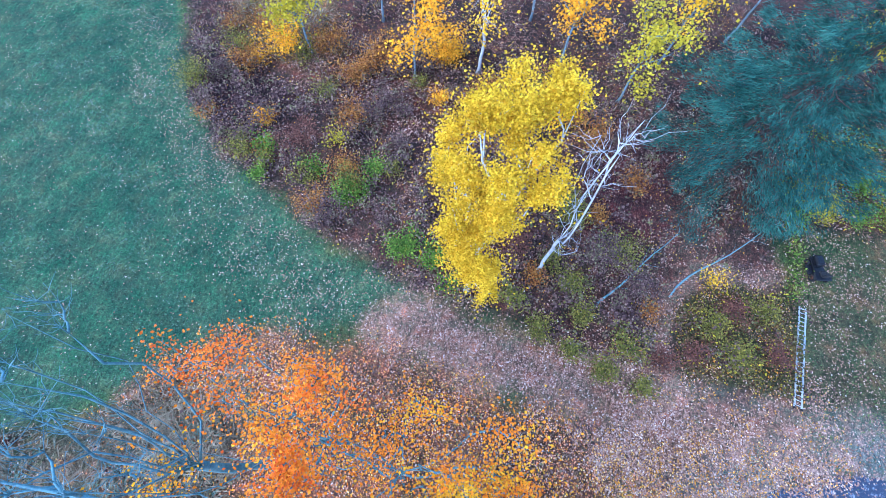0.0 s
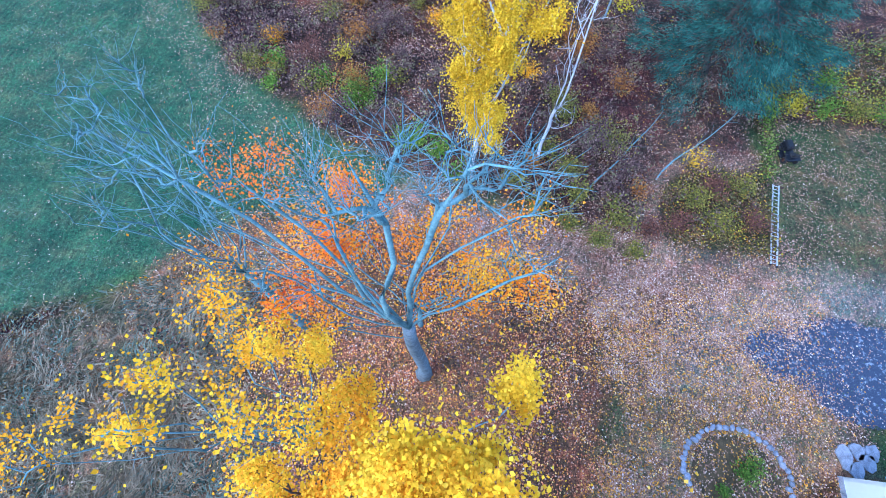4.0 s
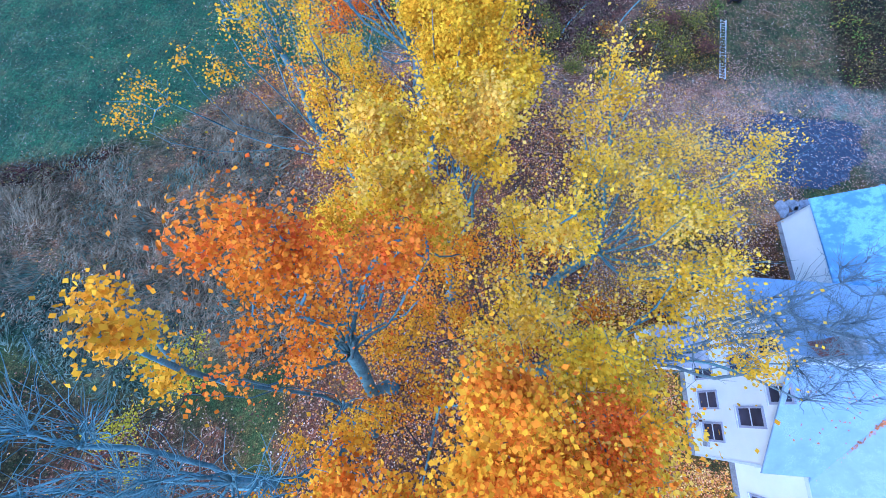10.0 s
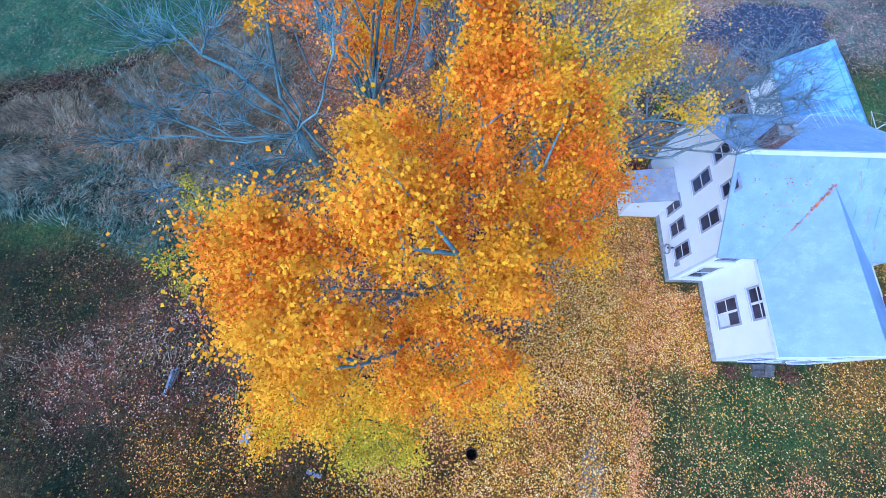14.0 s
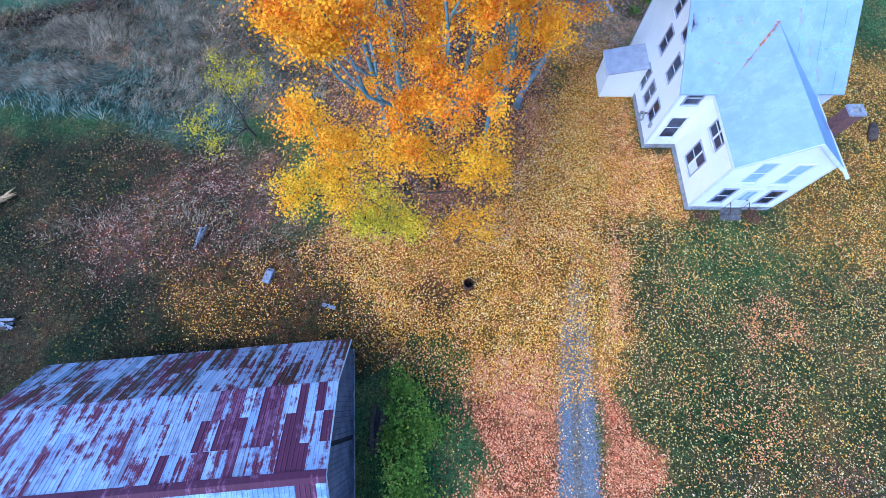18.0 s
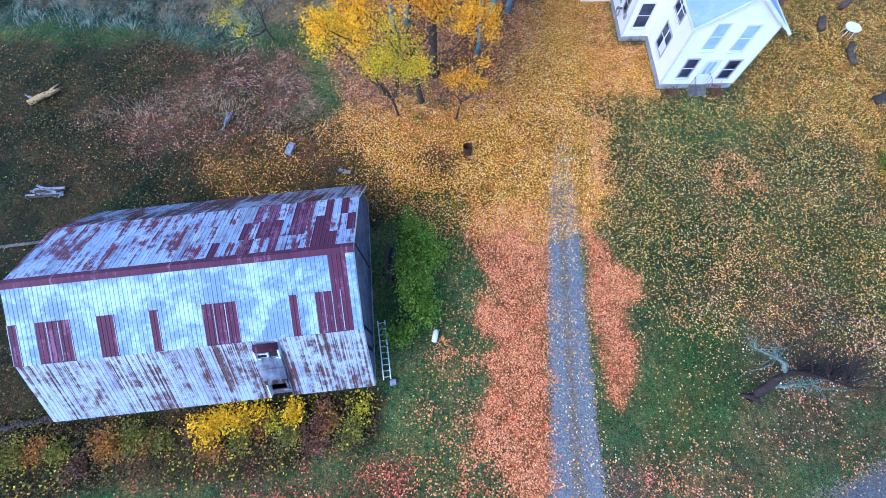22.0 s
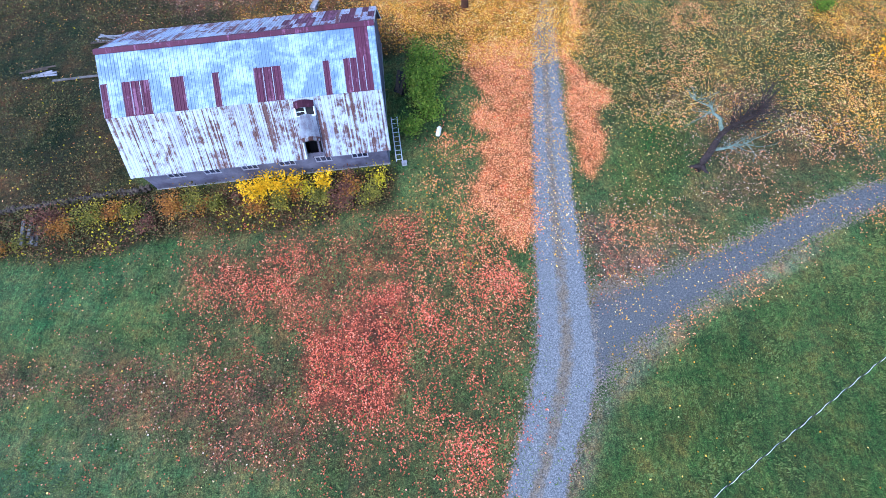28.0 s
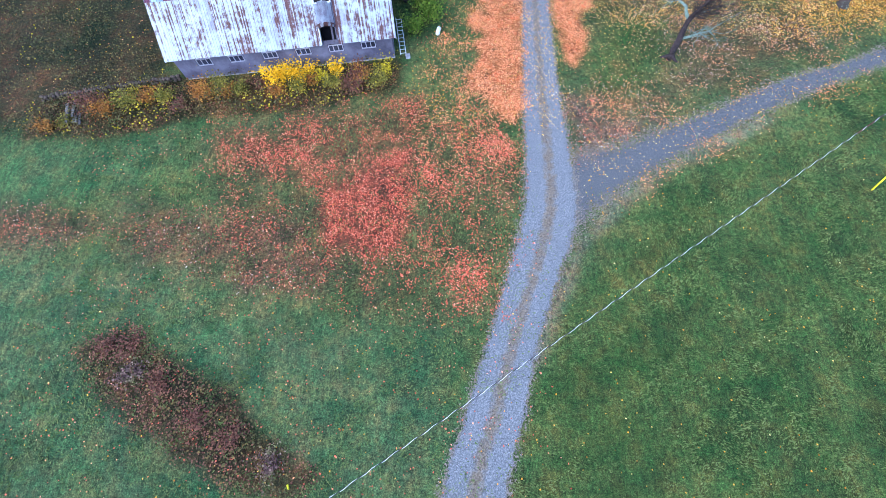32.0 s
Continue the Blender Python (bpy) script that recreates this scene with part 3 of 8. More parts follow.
def scatter(poly, density, seed, soft=0.6, clump=None, lo=0.0):
    """Points strewn inside an outline, thinned by its soft edge and by uneven clumps."""
    r = rng(seed)
    px, py = [p[0] for p in poly], [p[1] for p in poly]
    x0, x1, y0, y1 = max(min(px) - soft, -46), min(max(px) + soft, 46), max(min(py) - soft, -26), min(max(py) + soft, 104)
    n = int((x1 - x0) * (y1 - y0) * density)
    x, y = r.uniform(x0, x1, n), r.uniform(y0, y1, n)
    keep = inside(x, y, poly, soft)
    if clump:
        cx, cy = clump if isinstance(clump, tuple) else (clump, clump)
        keep = keep * np.clip(lo + (fbm(x / cx, y / cy, 1.0, seed + 3) - 0.42) * 6, lo, 1)
    ok = r.random(n) < keep
    return x[ok], y[ok]


def clear_of(x, y):
    """False where a building stands."""
    house = (x > 13.5) & (x < 26.2) & (y > 36.6) & (y < 56.6) & ~((x < 15.5) & (y < 41.3)) & ~((x > 20.9) & (y < 41.3)) & ~((x < 21.4) & (y > 49.9))
    bu, bv = -(x + 3.416) * 0.9944 - (y - 16.237) * 0.1057, -(x + 3.416) * 0.1057 + (y - 16.237) * 0.9944
    barn = (bu > 0.2) & (bu < 16.1) & (bv > 0.2) & (bv < 11.6)
    return ~(house | barn)


def litter(label, material, zones, size, seed, flat=1.0):
    pts = []
    for k, (poly, dens, soft, clump, lo) in enumerate(zones):
        x, y = scatter(poly, dens, seed + k * 13, soft, clump, lo)
        ok = clear_of(x, y)
        pts.append(np.stack([x[ok], y[ok]], 1))
    p = np.concatenate(pts)
    r = rng(seed + 99)
    p = p[(inside(p[:, 0], p[:, 1], ASPHALT, 1.2) < 0.6) | (r.random(len(p)) < 0.30)]
    for poly, share in THIN:
        p = p[r.random(len(p)) > inside(p[:, 0], p[:, 1], poly, 0.8) * (1 - share)]
    z = ground_height(p[:, 0], p[:, 1]) + r.uniform(0.035, 0.085, len(p))
    v = leaves_at(np.column_stack([p, z]), size, r, flat=flat)
    return tagged(put("leaf_litter", quads("leaf_litter", v), material), label, "fallen leaves", kind="stuff")


def road_curve(rows, n=60):
    """Left and right edges, row by row, eased into n steps."""
    a = np.array(rows, float)
    t = np.arange(len(a))
    q = np.linspace(0, len(a) - 1, n)
    out = []
    for k in range(a.shape[1]):
        m = np.gradient(a[:, k])
        i = np.clip(np.floor(q).astype(int), 0, len(a) - 2)
        s = q - i
        out.append((2 * s ** 3 - 3 * s ** 2 + 1) * a[i, k] + (s ** 3 - 2 * s ** 2 + s) * m[i] + (-2 * s ** 3 + 3 * s ** 2) * a[i + 1, k] + (s ** 3 - s ** 2) * m[i + 1])
    return np.stack(out, 1)


DRIVE = [(-3.6, -26, 0.6, -27), (-0.8, -12.6, 2.8, -12.8), (0.4, -9, 3.9, -9), (2.0, -4.7, 5.2, -4.7), (3.5, -0.4, 6.9, -0.6), (4.6, 3.5, 8.4, 3.2), (5.1, 7, 8.4, 7), (5.3, 11, 8.4, 11), (5.7, 16, 8.35, 16), (6.1, 22, 8.6, 22), (6.6, 28, 9.0, 28), (7.2, 32, 9.4, 32), (7.9, 37, 9.9, 37), (8.1, 41, 10.2, 41), (8.8, 47, 10.6, 47)]
BRANCH = [(7.6, 9.8, 6.2, -2.4), (9.2, 9.0, 8.5, 1.2), (11.6, 9.1, 11.3, 3.7), (15.2, 10.2, 14.6, 5.9), (19, 11.6, 18.5, 8.2), (24, 13.8, 24, 10.9), (30, 15.6, 30.6, 13.6), (36, 18.4, 37, 16.2), (46, 23, 47, 20.5)]


def build_road(name, rows, label, seed, lift, steps=150, across=15, tracks=True):
    c = road_curve(rows, steps)
    s = np.linspace(0, 1, across)
    w = 0.12
    x = c[:, None, 0] * (1 + w - s * (1 + 2 * w)) + c[:, None, 2] * (s * (1 + 2 * w) - w)
    y = c[:, None, 1] * (1 + w - s * (1 + 2 * w)) + c[:, None, 3] * (s * (1 + 2 * w) - w)
    wob = (fbm(x, y, 1.2, seed) - 0.5) * 0.75
    side = np.where(s < 0.5, -1, 1)[None] * (np.abs(s - 0.5) * 2)[None] ** 4
    dx, dy = c[:, 2] - c[:, 0], c[:, 3] - c[:, 1]
    ln = np.hypot(dx, dy)
    x = x + side * wob * (dx / ln)[:, None]
    y = y + side * wob * (dy / ln)[:, None]
    crown = -0.010 * np.exp(-((np.abs(s - 0.5) - 0.21) / 0.10) ** 2)
    edge = np.where((s == 0) | (s == 1), -0.06, 0.0)
    z = ground_height(x, y) + lift + crown[None] + edge[None]
    v = np.stack([x, y, z], -1).reshape(-1, 3)
    i = np.arange(steps - 1)[:, None] * across + np.arange(across - 1)[None]
    f = np.stack([i, i + 1, i + across + 1, i + across], -1).reshape(-1)
    me = mesh_of(name, v, f, np.full((steps - 1) * (across - 1), 4))
    tr = np.exp(-((np.abs(s - 0.5) - (0.21 if tracks else 0.0)) / (0.12 if tracks else 0.26)) ** 2)[None] * np.ones((steps, 1))
    att = me.attributes.new("track", "FLOAT", "POINT")
    att.data.foreach_set("value", tr.ravel().astype(np.float32))
    es = np.minimum(s, 1 - s)[None] * 2 * np.ones((steps, 1))
    f = np.linspace(0, 1, steps)[:, None]
    al = np.clip((0.85 - f) / 0.25, 0.05, 1) if tracks else np.clip(f / 0.12 + np.clip(s[None] - 0.25, 0, 1) * 2.2, 0, 1)
    att = me.attributes.new("edge", "FLOAT", "POINT")
    att.data.foreach_set("value", (es * (2.0 if tracks else 1.05) * al).ravel().astype(np.float32))
    return put(name, me, M_GRAVEL if tracks else M_LANE, smooth=True)


def gravel_mat(name, bias, dim):
    k = Mat(name)
    a = k.t.nodes.new("ShaderNodeAttribute")
    a.attribute_name = "track"
    fine, mid = k.noise(13, 6, 0.8), k.noise(1.7, 6, 0.75)
    stone = k.ramp(fine, [(0.34, tuple(v * dim for v in (0.060, 0.068, 0.080))), (0.5, tuple(v * dim for v in (0.145, 0.158, 0.178))), (0.66, tuple(v * dim for v in (0.32, 0.34, 0.37)))])
    dirt = k.ramp(fine, [(0.34, (0.034, 0.030, 0.022)), (0.66, (0.27, 0.225, 0.18))])
    m = k.node("ShaderNodeMath")
    m.operation = "MULTIPLY_ADD"
    k.link(mid, m.inputs[0])
    m.inputs[1].default_value = 1.5
    m2 = k.node("ShaderNodeMath")
    m2.operation = "ADD"
    k.link(a.outputs["Fac"], m2.inputs[0])
    m2.inputs[1].default_value = bias
    k.link(m2.outputs[0], m.inputs[2])
    c = k.mix(k.ramp(m.outputs[0], [(0.2, (0, 0, 0)), (0.6, (1, 1, 1))]), dirt, stone)
    e = k.t.nodes.new("ShaderNodeAttribute")
    e.attribute_name = "edge"
    wob = k.node("ShaderNodeMath")
    wob.operation = "MULTIPLY_ADD"
    k.link(mid, wob.inputs[0])
    wob.inputs[1].default_value = 0.7
    k.link(e.outputs["Fac"], wob.inputs[2])
    shoulder = k.ramp(fine, [(0.34, (0.07, 0.06, 0.05)), (0.5, (0.24, 0.20, 0.165)), (0.66, (0.52, 0.46, 0.40))])
    c = k.mix(k.ramp(wob.outputs[0], [(0.70, (0.85, 0.85, 0.85)), (1.25, (0, 0, 0))]), c, shoulder)
    k.out(c, 0.95, 0, fine, 0.8, 0.04, 0.2)
    return dissolve(k, fine, mid)


def dissolve(k, fine, mid):
    """Lets the surface break up into single stones towards its edge."""
    e = k.t.nodes.new("ShaderNodeAttribute")
    e.attribute_name = "edge"
    a1 = k.node("ShaderNodeMath")
    a1.operation = "MULTIPLY_ADD"
    k.link(k.noise(9, 4, 0.75), a1.inputs[0])
    a1.inputs[1].default_value = 2.4
    k.link(e.outputs["Fac"], a1.inputs[2])
    a2 = k.node("ShaderNodeMath")
    a2.operation = "MULTIPLY_ADD"
    k.link(mid, a2.inputs[0])
    a2.inputs[1].default_value = 0.9
    k.link(a1.outputs[0], a2.inputs[2])
    a3 = k.node("ShaderNodeMath")
    a3.operation = "GREATER_THAN"
    k.link(a2.outputs[0], a3.inputs[0])
    a3.inputs[1].default_value = 2.15
    tr = k.t.nodes.new("ShaderNodeBsdfTransparent")
    ms = k.t.nodes.new("ShaderNodeMixShader")
    k.link(a3.outputs[0], ms.inputs[0])
    k.link(tr.outputs[0], ms.inputs[1])
    k.link(k.b.outputs[0], ms.inputs[2])
    k.link(ms.outputs[0], k.t.nodes["Material Output"].inputs["Surface"])
    return k.m


M_GRAVEL = gravel_mat("gravel", -0.62, 1.0)
M_LANE = gravel_mat("lane_gravel", -0.84, 0.60)
tagged(build_road("driveway", DRIVE, "", 41, 0.035), "blue-grey gravel driveway with two worn wheel tracks", "driveway", kind="structure")
tagged(build_road("road", BRANCH, "", 57, 0.020, tracks=False), "grey gravel lane curving off from the driveway", "road", kind="structure")


def build_asphalt():
    xs, ys = np.arange(15, 62, 0.25), np.arange(55.5, 68, 0.25)
    X, Y = np.meshgrid(xs, ys, indexing="ij")
    m = inside(X, Y, ASPHALT, 0.7) > 0.02
    idx = -np.ones(X.shape, int)
    cells = m[:-1, :-1] & m[1:, :-1] & m[:-1, 1:] & m[1:, 1:]
    use = np.zeros(X.shape, bool)
    for a, b in ((0, 0), (1, 0), (0, 1), (1, 1)):
        use[a:a + cells.shape[0], b:b + cells.shape[1]] |= cells
    idx[use] = np.arange(use.sum())
    r = rng(3)
    v = np.stack([X[use] + r.uniform(-0.12, 0.12, use.sum()), Y[use] + r.uniform(-0.12, 0.12, use.sum()), ground_height(X[use], Y[use]) + 0.05], 1)
    ci, cj = np.nonzero(cells)
    f = np.stack([idx[ci, cj], idx[ci + 1, cj], idx[ci + 1, cj + 1], idx[ci, cj + 1]], 1).ravel()
    me = mesh_of("asphalt_yard", v, f, np.full(len(ci), 4))
    att = me.attributes.new("edge", "FLOAT", "POINT")
    att.data.foreach_set("value", (inside(X, Y, ASPHALT, 0.9)[use] * 2.2).astype(np.float32))
    k = Mat("asphalt")
    fine, mid = k.noise(40, 3), k.noise(1.6, 5, 0.7)
    c = k.ramp(fine, [(0.3, (0.016, 0.026, 0.050)), (0.7, (0.055, 0.075, 0.125))])
    c = k.mix(k.ramp(k.noise(3.4, 5, 0.75), [(0.54, (0, 0, 0)), (0.62, (1, 1, 1))]), c, k.ramp(mid, [(0.35, (0.06, 0.08, 0.12)), (0.62, (0.30, 0.35, 0.42))]))
    k.out(c, 0.8, 0, fine, 0.5, 0.02)
    ob = put("asphalt_yard", me, dissolve(k, fine, mid), smooth=True)
    tagged(ob, "dark blue-grey asphalt yard with pale worn patches", "pavement", kind="structure")


build_asphalt()

# ---- building materials ----


def siding_mat(name, a, b, pitch, axis="Z", dirt=(0.35, 0.36, 0.40)):
    """Painted or weathered boards: lap lines, stains and grain."""
    k = Mat(name)
    w = k.node("ShaderNodeTexWave", Scale=1.0 / pitch / 6.2832 * 3.1416, Distortion=0.15, Detail=1.0)
    w.wave_type, w.bands_direction, w.wave_profile = "BANDS", axis, "SAW"
    k.link(k.pos(), w.inputs["Vector"])
    big, fine = k.noise(0.7, 5, 0.65), k.noise(18, 3)
    c = k.mix(k.ramp(big, [(0.35, (0, 0, 0)), (0.7, (1, 1, 1))]), a, b)
    c = k.mix(k.ramp(fine, [(0.62, (0, 0, 0)), (0.8, (0.5, 0.5, 0.5))]), c, dirt)
    return k.out(c, 0.6, 0, w.outputs["Fac"], 0.5, 0.02, 0.3)


def metal_mat(name, a, b, rust, amount, streak=True, gloss=0.42, metal=0.35, soft=1.0, run=(5.0, 0.3, 0.3)):
    """Sheet metal with rust that runs down the slope and differs from sheet to sheet."""
    k = Mat(name)
    info = k.t.nodes.new("ShaderNodeObjectInfo")
    geo = k.t.nodes.new("ShaderNodeNewGeometry")
    turn, size = k.t.nodes.new("ShaderNodeMapping"), k.t.nodes.new("ShaderNodeMapping")
    turn.inputs["Rotation"].default_value = (0, 0, -radians(6.07))
    size.inputs["Scale"].default_value = run if streak else (1, 1, 1)
    k.link(geo.outputs["Position"], turn.inputs["Vector"])
    k.link(turn.outputs[0], size.inputs["Vector"])
    n1 = k.noise(1.0, 6, 0.68, size.outputs[0])
    wide = k.noise(0.55, 4, 0.6, turn.outputs[0])
    n2 = k.noise(3.2, 5, 0.65, turn.outputs[0])
    n3 = k.noise(40, 2)
    m0 = k.node("ShaderNodeMath")
    m0.operation = "MULTIPLY_ADD"
    k.link(wide, m0.inputs[0])
    m0.inputs[1].default_value = 0.7
    m0.inputs[2].default_value = -0.35
    ma = k.node("ShaderNodeMath")
    ma.operation = "ADD"
    k.link(n1, ma.inputs[0])
    k.link(m0.outputs[0], ma.inputs[1])
    m = k.node("ShaderNodeMath")
    m.operation = "MULTIPLY_ADD"
    k.link(n2, m.inputs[0])
    m.inputs[1].default_value = 0.55
    k.link(ma.outputs[0], m.inputs[2])
    base = k.mix(info.outputs["Random"], a, b)
    base = k.mix(0.35, base, k.ramp(n1, [(0.3, tuple(v * 0.6 for v in a)), (0.7, tuple(min(1, v * 1.25) for v in b))]))
    lo = 0.955 - amount * 0.36
    mask = k.ramp(m.outputs[0], [(lo - 0.07 * soft, (0, 0, 0)), (lo + 0.05 * soft, (1, 1, 1))])
    c = k.mix(mask, base, k.ramp(n3, [(0.3, rust), (0.7, tuple(min(1, v * 1.9) for v in rust))]))
    return k.out(c, gloss, metal, n3, 0.15, 0.01, 0.5)


M_WHITE = siding_mat("white_clapboard", (0.78, 0.82, 0.85), (0.84, 0.87, 0.89), 0.12, dirt=(0.70, 0.74, 0.78))
M_TRIM = plain_mat("white_trim_paint", (0.54, 0.61, 0.70), (0.70, 0.75, 0.82), 3, 0.5)
M_GREYTRIM = plain_mat("grey_trim_paint", (0.26, 0.28, 0.38), (0.38, 0.40, 0.52), 3, 0.6)
M_HROOF = metal_mat("white_metal_roof", (0.255, 0.36, 0.53), (0.31, 0.415, 0.58), (0.22, 0.29, 0.44), 0.28, False, 0.55, 0.05)
M_BLUEROOF = metal_mat("blue_metal_roof", (0.12, 0.26, 0.50), (0.18, 0.34, 0.58), (0.19, 0.34, 0.56), 0.40, False, 0.4, 0.15)
M_GREYROOF = plain_mat("grey_porch_roof", (0.28, 0.30, 0.38), (0.42, 0.45, 0.54), 2.0, 0.7)
M_BRICK = plain_mat("dark_brick", (0.10, 0.05, 0.05), (0.20, 0.10, 0.09), 5, 0.9, 0, 0.8, 30)
M_MORTAR = plain_mat("mortar", (0.22, 0.20, 0.20), (0.34, 0.32, 0.32), 5, 0.95)
M_STONE = plain_mat("stone", (0.16, 0.17, 0.20), (0.38, 0.40, 0.46), 2.5, 0.9, 0, 0.9, 14)
M_FIELDSTONE = plain_mat("dark_fieldstone", (0.05, 0.05, 0.055), (0.17, 0.17, 0.18), 2.5, 0.95, 0, 0.9, 14)
M_GALV = metal_mat("galvanised_sheet", (0.115, 0.20, 0.34), (0.145, 0.235, 0.385), (0.22, 0.31, 0.43), 0.36, False, 0.55, 0.1, 2.0)
M_GALVRUST = metal_mat("galvanised_sheet_rust_streaked", (0.30, 0.375, 0.49), (0.37, 0.445, 0.56), (0.045, 0.014, 0.016), 0.46, True, 0.55, 0.1, 1.4, (8.0, 0.10, 0.10))
M_SOOTY = metal_mat("galvanised_sheet_sooty", (0.30, 0.375, 0.50), (0.36, 0.435, 0.56), (0.12, 0.13, 0.19), 0.44, True, 0.55, 0.1, 1.8, (4.0, 0.5, 0.5))
M_RUSTY = metal_mat("rusted_sheet", (0.26, 0.34, 0.54), (0.46, 0.54, 0.72), (0.085, 0.014, 0.032), 0.40)
M_MAROON = metal_mat("maroon_painted_sheet", (0.058, 0.008, 0.034), (0.080, 0.012, 0.046), (0.12, 0.05, 0.10), 0.16, True, 0.8, 0.0)
M_BROWNRUST = metal_mat("brown_rusted_sheet", (0.17, 0.26, 0.42), (0.32, 0.42, 0.58), (0.05, 0.018, 0.014), 0.60)
M_BLIND = plain_mat("pale_blind_behind_glass", (0.24, 0.38, 0.48), (0.40, 0.54, 0.64), 2.0, 0.15)
M_BOARD = siding_mat("weathered_grey_boards", (0.055, 0.055, 0.095), (0.16, 0.165, 0.25), 0.16, dirt=(0.03, 0.03, 0.05))
M_VBOARD = plain_mat("weathered_upright_boards", (0.05, 0.05, 0.08), (0.16, 0.16, 0.22), 1.2, 0.95, 0, 0.8, 22)
# near-black standing in for unlit insides; the ash and door handle share it
M_DARK = plain_mat("dark_inside", (0.010, 0.010, 0.014), (0.025, 0.024, 0.03), 3, 0.9)
M_RUSTLEAF = leaf_mat("valley_leaves", [(0.0, (0.35, 0.09, 0.03)), (1.0, (0.75, 0.30, 0.12))], 0.1)


def glass_mat():
    k = Mat("window_glass")
    k.out(k.ramp(k.noise(0.8, 2), [(0.3, (0.012, 0.014, 0.03)), (0.7, (0.05, 0.06, 0.11))]), 0.08, 0, None, spec=0.6)
    return k.m


M_GLASS = glass_mat()

# ---- the barn ----
B_LEN = 16.2
BARN = Matrix.Translation((-3.416, 16.237, 0)) @ Matrix.Rotation(radians(6.07), 4, "Z")


def barn_profile():
    return [(0.0, 1.98), (2.45, 4.57), (5.92, 6.22), (9.45, 4.57), (11.75, 1.98)]


def sheet_mesh(width, length, ribs, thick=0.012):
    """A roofing sheet with standing ribs: x across, y up the slope, z out."""
    xs, zs = [], []
    step = width / ribs
    for k in range(ribs):
        for fx, fz in ((0.0, 0.0), (0.72, 0.0), (0.80, 0.016), (0.92, 0.016)):
            xs.append(k * step + fx * step)
            zs.append(fz)
    xs.append(width)
    zs.append(0.0)
    n = len(xs)
    v = []
    for yy in (0.0, length):
        for dz in (0.0, -thick):
            v += [(a, yy, b + dz) for a, b in zip(xs, zs)]
    f = []
    for k in range(n - 1):
        f += [k, k + 1, 2 * n + k + 1, 2 * n + k]
        f += [n + k + 1, n + k, 3 * n + k, 3 * n + k + 1]
    f += list(range(n))[::-1] + [n + q for q in range(n)]
    me_f, sizes = [], []
    for k in range(0, (n - 1) * 8, 4):
        me_f += f[k:k + 4]
        sizes.append(4)
    for k in range(n - 1):
        me_f += [k + 1, k, n + k, n + k + 1]
        sizes.append(4)
        me_f += [2 * n + k, 2 * n + k + 1, 3 * n + k + 1, 3 * n + k]
        sizes.append(4)
    me = mesh_of("roofing_sheet", np.array(v), me_f, sizes)
    me.polygons.foreach_set("use_smooth", np.zeros(len(sizes), dtype=bool))
    return me


